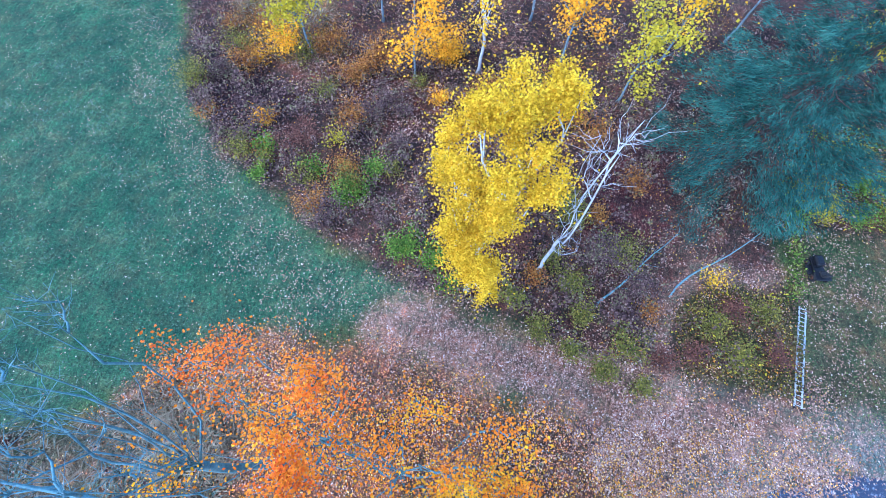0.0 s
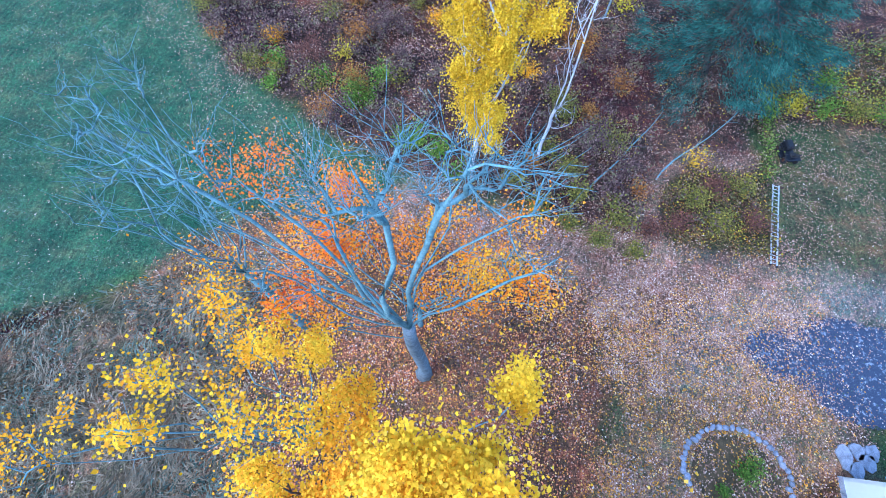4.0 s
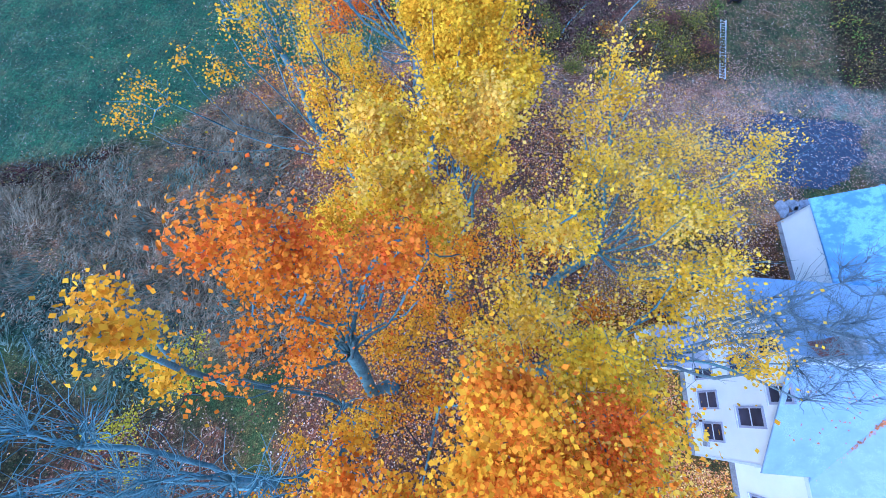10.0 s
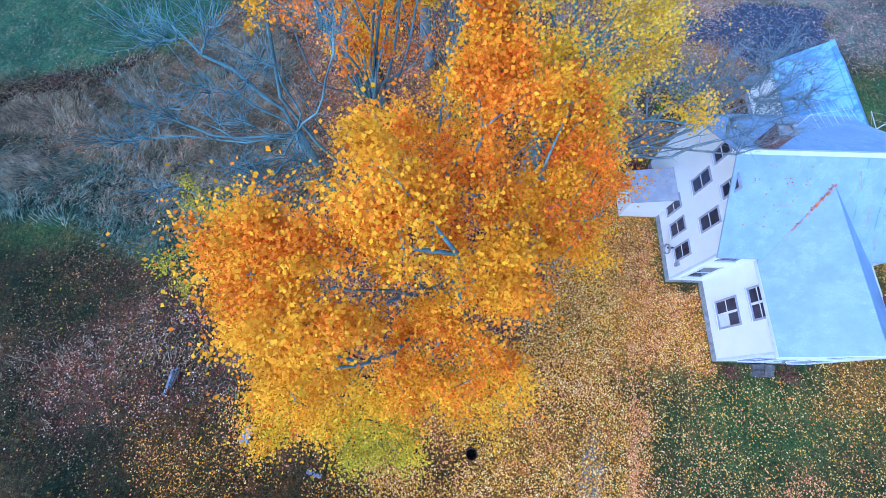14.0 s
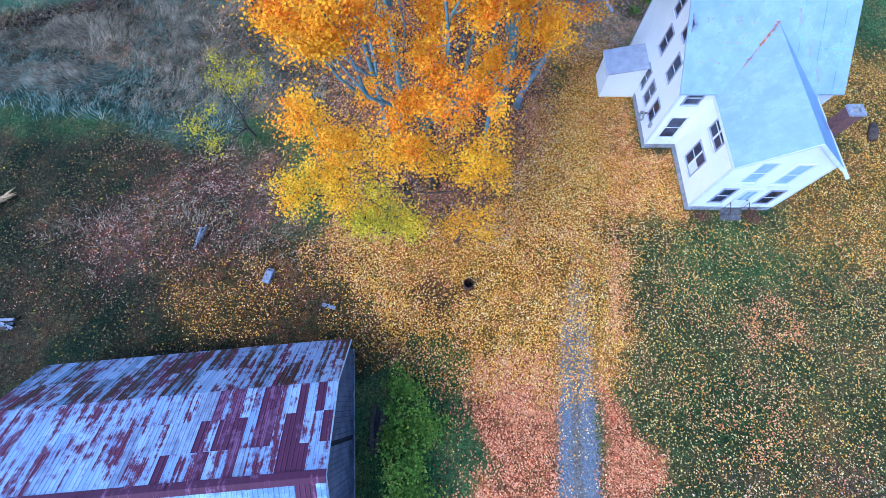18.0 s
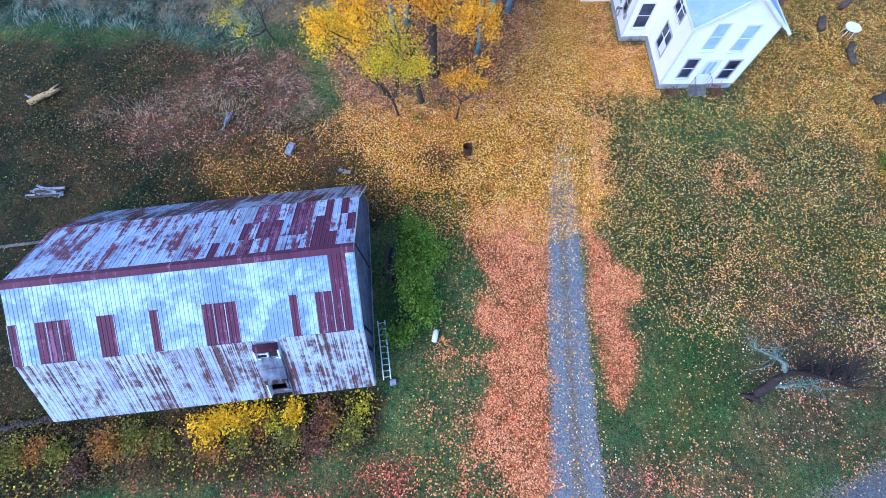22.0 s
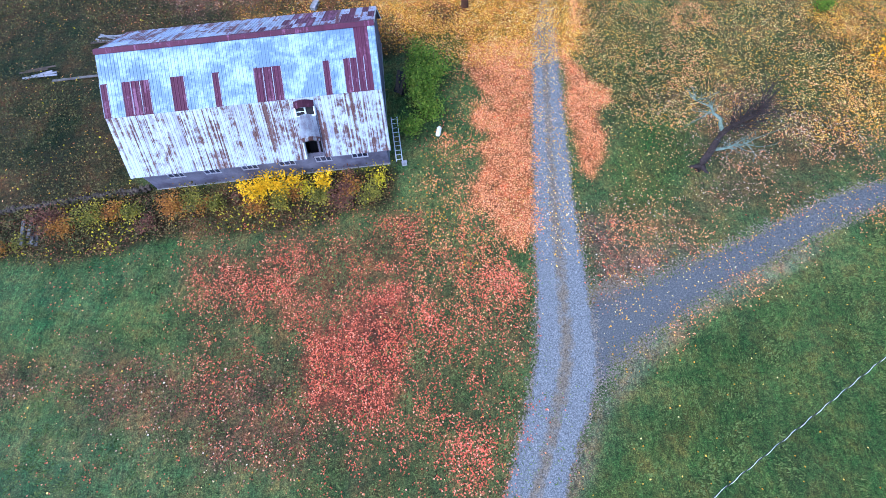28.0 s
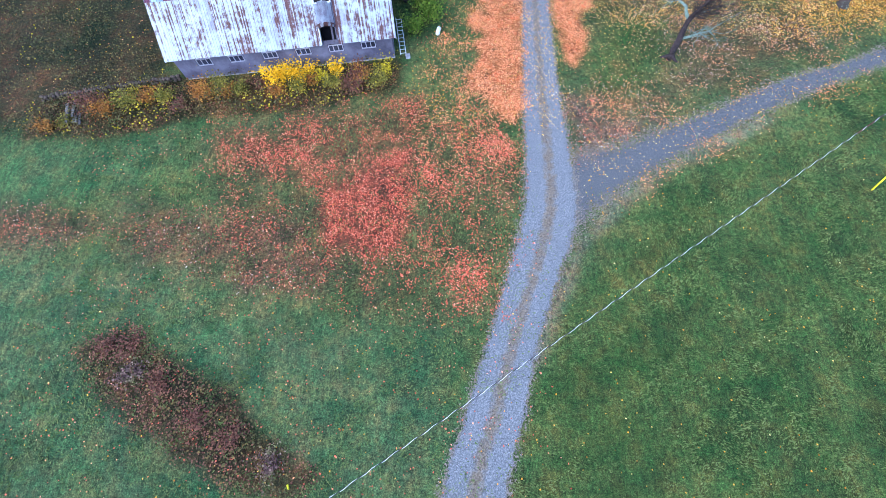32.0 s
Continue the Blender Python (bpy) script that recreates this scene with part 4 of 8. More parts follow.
def build_barn():
    barn = thing("barn", (0, 0, 0), "old gambrel barn with patched, rusting sheet-metal roof and weathered grey boards", "barn")
    barn.matrix_world = BARN
    prof = barn_profile()
    i = 0.32
    # end walls, upright boards each of their own
    for xe, sgn in ((-i, 1), (-B_LEN + i, -1)):
        poly = [(i, 0), (i, 1.9), (2.5, 4.42), (5.92, 6.05), (9.4, 4.42), (11.75 - i, 1.9), (11.75 - i, 0)]
        wall = part("gable_wall", prism(poly, 0, xe - 0.06 * (1 if sgn > 0 else -1) - 0.03, xe - 0.06 * (1 if sgn > 0 else -1) + 0.03), M_DARK, barn)
        r = rng(5 if sgn > 0 else 6)
        y = i
        while y < 11.75 - i - 0.05:
            w = r.uniform(0.2, 0.28)
            y1 = min(y + w, 11.75 - i)
            yc = (y + y1) / 2
            top = np.interp(yc, [q[0] for q in prof], [q[1] for q in prof]) - 0.14
            gap = r.random() < 0.05
            if not gap:
                bm = box((xe - 0.012 * sgn, y + 0.012, r.uniform(0.05, 0.25)), (xe + 0.022 * sgn + r.uniform(0, 0.012), y1 - 0.006, top + r.uniform(-0.06, 0.02)))
                part("board", bm, M_VBOARD, wall)
            y = y1
    # side walls of lapped boards with window openings
    wins = [1.75, 4.05, 6.45, 8.85, 11.2, 13.55]
    for yw, sgn, holes in ((i, -1, wins), (11.75 - i, 1, [])):
        wall = part("side_wall", box((-B_LEN + i, yw + 0.03, 0), (-i, yw + 0.06, 1.98)) if sgn < 0 else box((-B_LEN + i, yw - 0.06, 0), (-i, yw - 0.03, 1.98)), M_DARK, barn)
        r = rng(17)
        for row in range(12):
            z0 = 0.05 + row * 0.165
            spans = [(-B_LEN + i, -i)]
            if 1.02 < z0 + 0.08 < 1.62 and holes:
                spans, prev = [], -B_LEN + i
                for u in holes:
                    c = -B_LEN + u + 0.6
                    spans.append((prev, c - 0.55))
                    prev = c + 0.55
                spans.append((prev, -i))
            for a, b in spans:
                cuts = [a] + [a + (b - a) * q for q in sorted(r.uniform(0.2, 0.8, 2 if b - a > 6 else 0))] + [b]
                for p, q in zip(cuts, cuts[1:]):
                    jut = r.uniform(0, 0.012)
                    bm = box((p + 0.006, yw + sgn * (0.012 + jut), z0), (q - 0.006, yw - sgn * 0.02, z0 + 0.158))
                    for v in bm.verts:
                        if v.co.z > z0 + 0.1 and v.co.y * sgn > (yw) * sgn:
                            v.co.y -= sgn * 0.014
                    part("board", bm, M_BOARD, wall)
        for u in holes:
            c = -B_LEN + u + 0.6
            win = new("window")
            win.parent = barn
            part("window_frame", frame_bm(c - 0.52, c + 0.52, 1.06, 1.62, 0.055, yw - 0.03, yw + 0.05, 1), M_GREYTRIM, win)
            for k in (1, 2):
                part("mullion", box((c - 0.52 + k * 1.04 / 3 - 0.025, yw - 0.015, 1.10), (c - 0.52 + k * 1.04 / 3 + 0.025, yw + 0.03, 1.58)), M_GREYTRIM, win)
            part("pane", box((c - 0.48, yw + 0.02, 1.1), (c + 0.48, yw + 0.026, 1.58)), M_GLASS, win)
    # stone footing
    part("footing", box((-B_LEN + i - 0.05, i - 0.06, -0.3), (-i + 0.05, 11.75 - i + 0.06, 0.06)), M_STONE, barn)
    # roof sheets, slope by slope
    n = 40
    w = B_LEN / n
    r = rng(11)
    slopes = [(0, 1, 1), (1, 2, 2), (3, 2, 3), (4, 3, 2)]
    red_low = {0, 3, 4, 5, 6, 10, 11, 16, 22, 23, 24, 25, 32, 35, 36, 37}
    cache = {}
    for s, (a, b, rows) in enumerate(slopes):
        (ya, za), (yb, zb) = prof[a], prof[b]
        ln = math.hypot(yb - ya, zb - za)
        ey = Vector((0, (yb - ya) / ln, (zb - za) / ln))
        ex = Vector((1, 0, 0)) if s < 2 else Vector((-1, 0, 0))
        ez = ex.cross(ey)
        slope = new("roof_slope")
        slope.parent = barn
        deck = bmesh.new()
        if s == 0:
            add_box(deck, (-B_LEN, 0.02, -0.05), (-5.27, ln, -0.03))
            add_box(deck, (-4.05, 0.02, -0.05), (0, ln, -0.03))
            add_box(deck, (-5.27, 1.15, -0.05), (-4.05, ln, -0.03))
        else:
            add_box(deck, (-B_LEN, 0.02, -0.05), (0, ln, -0.03))
        basis = Matrix((ex, ey, ez)).transposed().to_4x4()
        m0 = Matrix.Translation((0, ya, za)) @ basis
        if s >= 2:
            m0 = Matrix.Translation((-B_LEN, ya, za)) @ basis
        deck.transform(m0)
        part("roof_deck", deck, M_VBOARD, slope)
        for row in range(rows):
            l0, l1 = ln * row / rows, ln * (row + 1) / rows + (0.12 if row + 1 < rows else 0.0)
            for c in range(n):
                frac = c if s < 2 else n - 1 - c
                ku = frac
                if s == 1:
                    mat = M_MAROON if (row == 0 and ku in red_low) or ku in (37, 38) else M_GALV
                elif s == 0:
                    mat = M_GALVRUST if ku in red_low or ku - 1 in red_low or ku > 31 or r.random() < 0.2 else M_SOOTY
                elif s == 2:
                    redder = ku > 22
                    q = 0.3 * r.random() + 1.5 * float(fbm(np.array([ku * 0.405]), np.array([row * 0.9]), 3.2, 61)[0]) - 0.4
                    mat = M_RUSTY if q < 0.40 else (M_MAROON if q < (0.53 if redder else 0.42) else (M_RUSTY if q < 0.70 else M_SOOTY))
                else:
                    q = r.random()
                    mat = M_BROWNRUST if q < 0.35 else M_RUSTY
                hole = s == 0 and ku in (27, 28, 29)
                keep, l0 = l0, (1.15 if hole else l0)
                key = (round(l1 - l0, 3), mat.name)
                if key not in cache:
                    me = sheet_mesh(w + 0.02, l1 - l0, 2)
                    me.materials.append(mat)
                    cache[key] = me
                ob = new("roofing_sheet", cache[key])
                ob.parent = slope
                x0 = (-B_LEN + ku * w) if s < 2 else (-B_LEN + (ku + 1) * w)
                over = 0.05 if row == 0 else 0.0
                ob.matrix_basis = Matrix.Translation(Vector((x0, ya, za)) + ey * (l0 - (0 if hole else over)) + ez * (0.012 + 0.006 * row + r.uniform(0, 0.006))) @ basis @ Matrix.Rotation(r.uniform(-0.004, 0.004), 4, "Z")
                l0 = keep
    # pale lapped edges inside the maroon panels
    (ya, za), (yb, zb) = prof[1], prof[2]
    ln = math.hypot(yb - ya, zb - za)
    ey, ez = Vector((0, (yb - ya) / ln, (zb - za) / ln)), Vector((0, -(zb - za) / ln, (yb - ya) / ln))
    laps = new("lapped_edges")
    laps.parent = barn
    for u0, u1, cuts in ((3, 7, 3), (22, 26, 3), (35, 38, 3), (10, 12, 1), (16, 17, 1), (32, 33, 1), (0, 1, 1)):
        for q in range(cuts + 1):
            x = -B_LEN + (u0 + (u1 - u0) * q / cuts) * w
            bm = box((-0.018, 0.0, 0.0), (0.018, ln / 2 + r.uniform(-0.1, 0.05), 0.012))
            bm.transform(Matrix.Translation(Vector((x, ya, za)) + ez * 0.032) @ Matrix((Vector((1, 0, 0)), ey, ez)).transposed().to_4x4())
            part("lapped_edge", bm, M_SOOTY, laps)
    # ridge cap in lengths
    x = -B_LEN - 0.05
    ye, ze = 5.92, 6.22
    for ln in (3.1, 3.6, 3.4, 3.2, 3.0):
        poly = [(ye - 0.24, ze - 0.05), (ye, ze + 0.075), (ye + 0.24, ze - 0.05), (ye + 0.24, ze - 0.02), (ye, ze + 0.11), (ye - 0.24, ze - 0.02)]
        part("ridge_cap", prism(poly, 0, x, min(x + ln + 0.08, 0.05)), M_MAROON, barn, "maroon ridge cap in lapped lengths")
        x += ln
    # rake boards
    for xe in (-B_LEN - 0.03, 0.0):
        for a, b in ((0, 1), (1, 2), (2, 3), (3, 4)):
            (ya, za), (yb, zb) = prof[a], prof[b]
            bm = prism([(ya, za - 0.14), (yb, zb - 0.14), (yb, zb - 0.005), (ya, za - 0.005)], 0, xe, xe + 0.03)
            part("rake_board", bm, M_GALVRUST if xe < -1 else M_TRIM, barn)
    return barn


def frame_bm(x0, x1, z0, z1, t, y0, y1, axis):
    """A four-sided frame; axis 1: in a wall that faces along y, 0: along x."""
    bm = bmesh.new()
    for a0, a1, b0, b1 in ((x0, x0 + t, z0, z1), (x1 - t, x1, z0, z1), (x0 + t, x1 - t, z0, z0 + t), (x0 + t, x1 - t, z1 - t, z1)):
        if axis == 1:
            add_box(bm, (a0, y0, b0), (a1, y1, b1))
        else:
            add_box(bm, (y0, a0, b0), (y1, a1, b1))
    return bm


build_barn()


def barn_hatch():
    """The broken hay hatch in the lower slope: a capped vent above, buckled sheets, and an open hole below."""
    (ya, za), (yb, zb) = barn_profile()[:2]
    ln = math.hypot(yb - ya, zb - za)
    ey = Vector((0, (yb - ya) / ln, (zb - za) / ln))
    ex = Vector((1, 0, 0))
    m = Matrix.Translation((-4.66, ya, za)) @ Matrix((ex, ey, ex.cross(ey))).transposed().to_4x4()
    h = thing("hay_hatch", (0, 0, 0), "broken hay hatch with white hood and dark doorway in barn roof", "hatch")
    h.matrix_world = BARN @ m
    w = 0.6

    def bent(y0, y1, z0, z1, rise, wide, n=8):
        """A sheet bowed across its width, from (y0, z0) to (y1, z1)."""
        bm = bmesh.new()
        rows = []
        for yy, zz in ((y0, z0), ((y0 + y1) / 2, (z0 + z1) / 2 + 0.03), (y1, z1)):
            rows.append([bm.verts.new((-wide + 2 * wide * k / n, yy + 0.10 * math.sin(math.pi * k / n), zz + rise * math.sin(math.pi * k / n))) for k in range(n + 1)])
        for a, c in zip(rows, rows[1:]):
            for k in range(n):
                bm.faces.new((a[k], a[k + 1], c[k + 1], c[k]))
        bmesh.ops.solidify(bm, geom=bm.faces[:], thickness=0.02)
        return bm

    part("cap", bent(2.92, 3.34, 0.20, 0.06, 0.16, w), M_MAROON, h, "maroon bowed cap")
    # solid near-black slab: the shade inside the vent is put into its colour
    part("opening", box((-w + 0.05, 2.55, 0.035), (w - 0.05, 2.98, 0.05)), M_DARK, h)
    for lo, hi in (((-w, 2.48, 0.03), (-w + 0.07, 3.0, 0.22)), ((w - 0.07, 2.48, 0.03), (w, 3.0, 0.22)), ((-w, 2.48, 0.03), (w, 2.55, 0.16)), ((-0.04, 2.55, 0.03), (0.04, 2.98, 0.15)), ((-w, 2.74, 0.04), (-0.04, 2.79, 0.12))):
        part("vent_frame", box(lo, hi), M_TRIM, h)
    part("sheet", bent(1.75, 2.52, 0.10, 0.12, 0.07, w * 0.92), M_SOOTY, h)
    part("sheet", bent(1.12, 1.85, 0.20, 0.14, 0.10, w * 0.96), M_SOOTY, h)
    part("hood_lip", bent(0.98, 1.24, 0.24, 0.24, 0.12, w), M_GALVRUST, h, "rust-stained curled lip of the hood")
    for lo, hi in (((-w, 0.0, -0.25), (-w + 0.06, 1.15, 0.10)), ((w - 0.06, 0.0, -0.25), (w, 2.6, 0.10))):
        part("jamb", box(lo, hi), M_TRIM if lo[0] < 0 else M_VBOARD, h)
    part("loose_board", box((0.2, 0.1, -0.3), (0.32, 1.1, -0.25)), M_VBOARD, h)
    part("inner_floor", box((-w, -0.1, -1.25), (w, 1.6, -1.2)), M_DARK, h)


barn_hatch()

# ---- the house ----


def roof_panel(parent, pts, thick, material, name="roof"):
    """A roof slab over a plane outline of 3D points, with thickness downwards."""
    bm = bmesh.new()
    top = [bm.verts.new(p) for p in pts]
    bot = [bm.verts.new((p[0], p[1], p[2] - thick)) for p in pts]
    bm.faces.new(top)
    bm.faces.new(bot[::-1])
    n = len(pts)
    for i in range(n):
        bm.faces.new((top[i], bot[i], bot[(i + 1) % n], top[(i + 1) % n]))
    bmesh.ops.recalc_face_normals(bm, faces=bm.faces)
    return part(name, bm, material, parent)


def window_unit(parent, wall_axis, at, a0, a1, z0, z1, out, double=False, bars=True, trim=None, white_lower=False, glass=None):
    """A sash window with frame, sill, meeting rail and panes. out: which way the wall faces."""
    w = new("window")
    w.parent = parent
    t = 0.10
    o0, o1 = (at + out * 0.045, at - out * 0.05)
    lo, hi = min(o0, o1), max(o0, o1)
    part("window_frame", frame_bm(a0 - t, a1 + t, z0 - t, z1 + t, t, lo, hi, wall_axis), trim or M_GREYTRIM, w)

    def slab(b0, b1, c0, c1, d0, d1):
        dl, dh = min(at + out * d0, at + out * d1), max(at + out * d0, at + out * d1)
        return box((b0, dl, c0), (b1, dh, c1)) if wall_axis == 1 else box((dl, b0, c0), (dh, b1, c1))

    part("window_sill", slab(a0 - t - 0.04, a1 + t + 0.04, z0 - t - 0.05, z0 - t, 0.02, 0.10), M_TRIM, w)
    cols = [(a0, (a0 + a1) / 2 - 0.06), ((a0 + a1) / 2 + 0.06, a1)] if double else [(a0, a1)]
    if double:
        part("mullion", slab((a0 + a1) / 2 - 0.06, (a0 + a1) / 2 + 0.06, z0, z1, -0.04, 0.04), M_TRIM, w)
    for k, (c0, c1) in enumerate(cols):
        zm = (z0 + z1) / 2
        part("pane", slab(c0, c1, zm, z1, 0.006, 0.014), glass or M_GLASS, w)
        part("pane", slab(c0, c1, z0, zm, -0.006, 0.006), M_TRIM if (white_lower and k == 0) else (glass or M_GLASS), w)
        part("meeting_rail", slab(c0, c1, zm - 0.025, zm + 0.025, 0.0, 0.03), M_TRIM, w)
    return w


def build_house():
    h = thing("farmhouse", (0, 0, 0), "white clapboard farmhouse with low white metal roofs and brick chimneys", "house")
    sx0, sx1, sy0, my0, my1 = 15.6, 20.7, 36.8, 41.5, 49.7
    mx0, mx1, er = 13.6, 22.1, 5.5
    rz, ry = 8.15, 45.6
    # foundation
    for lo, hi in (((sx0 - 0.03, sy0 - 0.03, -0.3), (sx1 + 0.03, my0 + 0.2, 0.42)), ((mx0 - 0.03, my0 - 0.03, -0.3), (mx1 + 0.03, my1 + 0.03, 0.42)), ((21.42, my1, -0.3), (26.0, 56.0, 0.3))):
        part("foundation", box(lo, hi), M_STONE, h)
    T = 0.2
    # gabled walls as solid outlines, side walls as slabs
    south = prism([(sx0, 0.4), (sx0, 5.32), ((sx0 + sx1) / 2, 7.3), (sx1, 5.32), (sx1, 0.4)], 1, sy0, sy0 + T)
    walls = [("wall", south),
             ("wall", box((sx0, sy0 + T, 0.4), (sx0 + T, my0, 5.34))),
             ("wall", box((sx1 - T, sy0 + T, 0.4), (sx1, my0, 5.34))),
             ("wall", prism([(my0, 0.4), (my0, er), (ry, rz - 0.12), (my1, er), (my1, 0.4)], 0, mx0, mx0 + T)),
             ("wall", prism([(my0, 0.4), (my0, er), (ry, rz - 0.12), (my1, er), (my1, 0.4)], 0, mx1 - T, mx1)),
             ("wall", box((mx0 + T, my0, 0.4), (mx1 - T, my0 + T, er))),
             ("wall", box((mx0 + T, my1 - T, 0.4), (mx1 - T, my1, er))),
             ("wall", box((21.45, my1, 0.28), (21.65, 56.0, 3.0))),
             ("wall", prism([(21.45, 0.28), (21.45, 2.95), (23.75, 4.66), (26.0, 2.95), (26.0, 0.28)], 1, 55.8, 56.0)),
             ("wall", box((25.8, my1 + T, 0.28), (26.0, 55.8, 3.0))),
             ("wall", box((22.1, my1 - T, 0.28), (26.0, my1 + T, 3.0)))]
    for n, bm in walls:
        part(n, bm, M_WHITE, h)
    # corner boards
    for x, y, z in ((sx0, sy0, 5.3), (sx1, sy0, 5.3), (mx0, my0, er), (mx0, my1, er)):
        part("corner_board", box((x - 0.025, y - 0.025, 0.42), (x + 0.09, y + 0.09, z - 0.05)), M_TRIM, h)
    ov = 0.22
    k = (rz - er) / (ry - my0)
    ex0, ex1 = mx0 - ov, mx1 + ov
    es = er - k * ov
    th = 0.10
    rs_x, rs_z = (sx0 + sx1) / 2, 7.36
    ks = (rs_z - 5.38) / (rs_x - sx0)
    yv = my0 + (rs_z - er) / k
    roof = new("roof")
    roof.parent = h
    # main south slope, west and east of the valley, then north slope
    wl, wr = sx0 - ov, sx1 + ov
    zv = 5.38 - ks * ov
    yl = my0 + (zv - er) / k
    roof_panel(roof, [(ex0, my0 - ov, es), (wl, my0 - ov, es), (wl, yl, zv), (rs_x, yv, rs_z), (wr, yl, zv), (wr, my0 - ov, es), (ex1, my0 - ov, es), (ex1, ry, rz), (ex0, ry, rz)], th, M_HROOF, "roof_slope")
    roof_panel(roof, [(ex1, my1 + ov, es), (ex0, my1 + ov, es), (ex0, ry, rz), (ex1, ry, rz)], th, M_HROOF, "roof_slope")
    # south wing slopes
    roof_panel(roof, [(wl, sy0 - ov, zv), (rs_x, sy0 - ov, rs_z), (rs_x, yv, rs_z), (wl, yl, zv)], th, M_HROOF, "roof_slope")
    roof_panel(roof, [(rs_x, sy0 - ov, rs_z), (wr, sy0 - ov, zv), (wr, yl, zv), (rs_x, yv, rs_z)], th, M_HROOF, "roof_slope")
    # ell
    roof_panel(roof, [(21.25, my1 - 0.6, 2.86), (23.75, my1 - 0.6, 4.75), (23.75, 56.25, 4.75), (21.25, 56.25, 2.86)], th, M_BLUEROOF, "roof_slope")
    roof_panel(roof, [(23.75, my1 - 0.6, 4.75), (26.2, my1 - 0.6, 2.9), (26.2, 56.25, 2.9), (23.75, 56.25, 4.75)], th, M_BLUEROOF, "roof_slope")
    part("ridge_cap", prism([(ry - 0.16, rz - 0.08), (ry, rz + 0.03), (ry + 0.16, rz - 0.08), (ry + 0.16, rz - 0.05), (ry, rz + 0.065), (ry - 0.16, rz - 0.05)], 0, ex0, ex1), M_TRIM, roof)
    part("ridge_cap", prism([(23.58, 4.66), (23.75, 4.78), (23.92, 4.66), (23.92, 4.69), (23.75, 4.82), (23.58, 4.69)], 1, my1 - 0.6, 56.3), M_BLUEROOF, roof)
    # lapped joints of the sheets east of the valley, sooty where water stands
    for x in (19.4, 20.5, 21.6):
        y0 = max(my0 - ov, my0 + ((rs_z - abs(x - rs_x) * ks) - er) / k + 0.12)
        part("seam", prism([(y0 + 0.05, er + k * (y0 + 0.05 - my0)), (ry - 0.18, rz - k * 0.18), (ry - 0.18, rz - k * 0.18 + 0.008), (y0 + 0.05, er + k * (y0 + 0.05 - my0) + 0.008)], 0, x, x + 0.03), M_BLUEROOF, roof)
    ym = my0 + 1.7
    part("seam", prism([(ym, er + k * (ym - my0)), (ym + 0.035, er + k * (ym + 0.035 - my0)), (ym + 0.035, er + k * (ym + 0.035 - my0) + 0.008), (ym, er + k * (ym - my0) + 0.008)], 0, 20.4, ex1 - 0.1), M_BLUEROOF, roof)
    for a0, b0, lean in ((19.1, 44.9, 0.25), (20.0, 43.6, 0.05), (20.45, 42.6, 0.3)):
        pts = [(a0, b0), (a0 + 0.12, b0 + 0.05), (a0 + 0.12 + lean, b0 - 0.75), (a0 + lean, b0 - 0.85)]
        roof_panel(roof, [(px, py, er + k * (py - my0) + 0.006) for px, py in pts], 0.004, M_GREYTRIM, "soot_stain")
    # scattered leaves caught on the west part of the slope
    r = rng(18)
    lx, ly = r.uniform(14.0, 17.2, 46), r.uniform(42.6, 45.2, 46)
    lz = er + k * (ly - my0) + 0.03
    ok = ly > yl + 0.4 + np.maximum(0, lx - wl) * 0.75
    part("stray_leaves", quads("stray_leaves", leaves_at(np.column_stack([lx, ly, lz])[ok], 0.09, r, flat=1)), M_RUSTLEAF, roof, "rusty leaves stuck on the metal")
    # eave boards
    part("eave_board", box((wl - 0.02, sy0 - ov, zv - 0.2), (wl + 0.02, my0 - ov - 0.02, zv - 0.01)), M_TRIM, roof)
    part("gutter", box((wr, sy0 - ov - 0.55, zv - 0.16), (wr + 0.12, my0 - ov, zv - 0.04)), M_TRIM, roof, "white gutter running past the gable")
    for sgn in (-1, 1):
        xe = rs_x + sgn * (2.55 + ov)
        part("rake_board", prism([(xe, zv - 0.22), (rs_x, rs_z - 0.22), (rs_x, rs_z - 0.015), (xe, zv - 0.015)], 1, sy0 - ov - 0.03, sy0 - ov), M_TRIM, roof)
    # dry leaves caught in the west valley
    r = rng(8)
    t = r.uniform(0.02, 1, 420)
    a, b = np.array([wl + 0.25, yl, zv]), np.array([rs_x, yv, rs_z])
    p = a + (b - a) * t[:, None] + np.column_stack([r.normal(0, 0.05, 420), r.normal(0, 0.05, 420), np.full(420, 0.055)])
    part("valley_leaves", quads("valley_leaves", leaves_at(p, 0.09, r, flat=1)), M_RUSTLEAF, roof, "rusty dry leaves lying in the roof valley")
    # windows: west wall of the south wing
    window_unit(h, 0, sx0, 38.52, 39.92, 1.30, 2.92, -1, double=True, white_lower=True)
    window_unit(h, 0, sx0, 38.55, 40.05, 3.98, 5.08, -1, double=True)
    # west gable
    for y, z, w, hh in ((42.72, 2.25, 0.72, 1.40), (44.22, 2.2, 0.72, 1.40), (45.68, 2.15, 0.72, 1.40), (43.45, 5.05, 0.72, 1.45), (45.75, 5.0, 0.72, 1.45), (44.5, 6.95, 0.6, 1.1), (46.45, 6.9, 0.6, 1.1)):
        if z > 6.5:
            y = 44.35 if y < 45 else 46.35
        window_unit(h, 0, mx0, y - w / 2, y + w / 2, z - hh / 2, z + hh / 2, -1)
    # south side of the west part
    window_unit(h, 1, my0, 14.08, 14.9, 4.35, 5.3, -1)
    window_unit(h, 1, my0, 14.12, 15.0, 1.25, 3.1, -1, trim=M_TRIM)
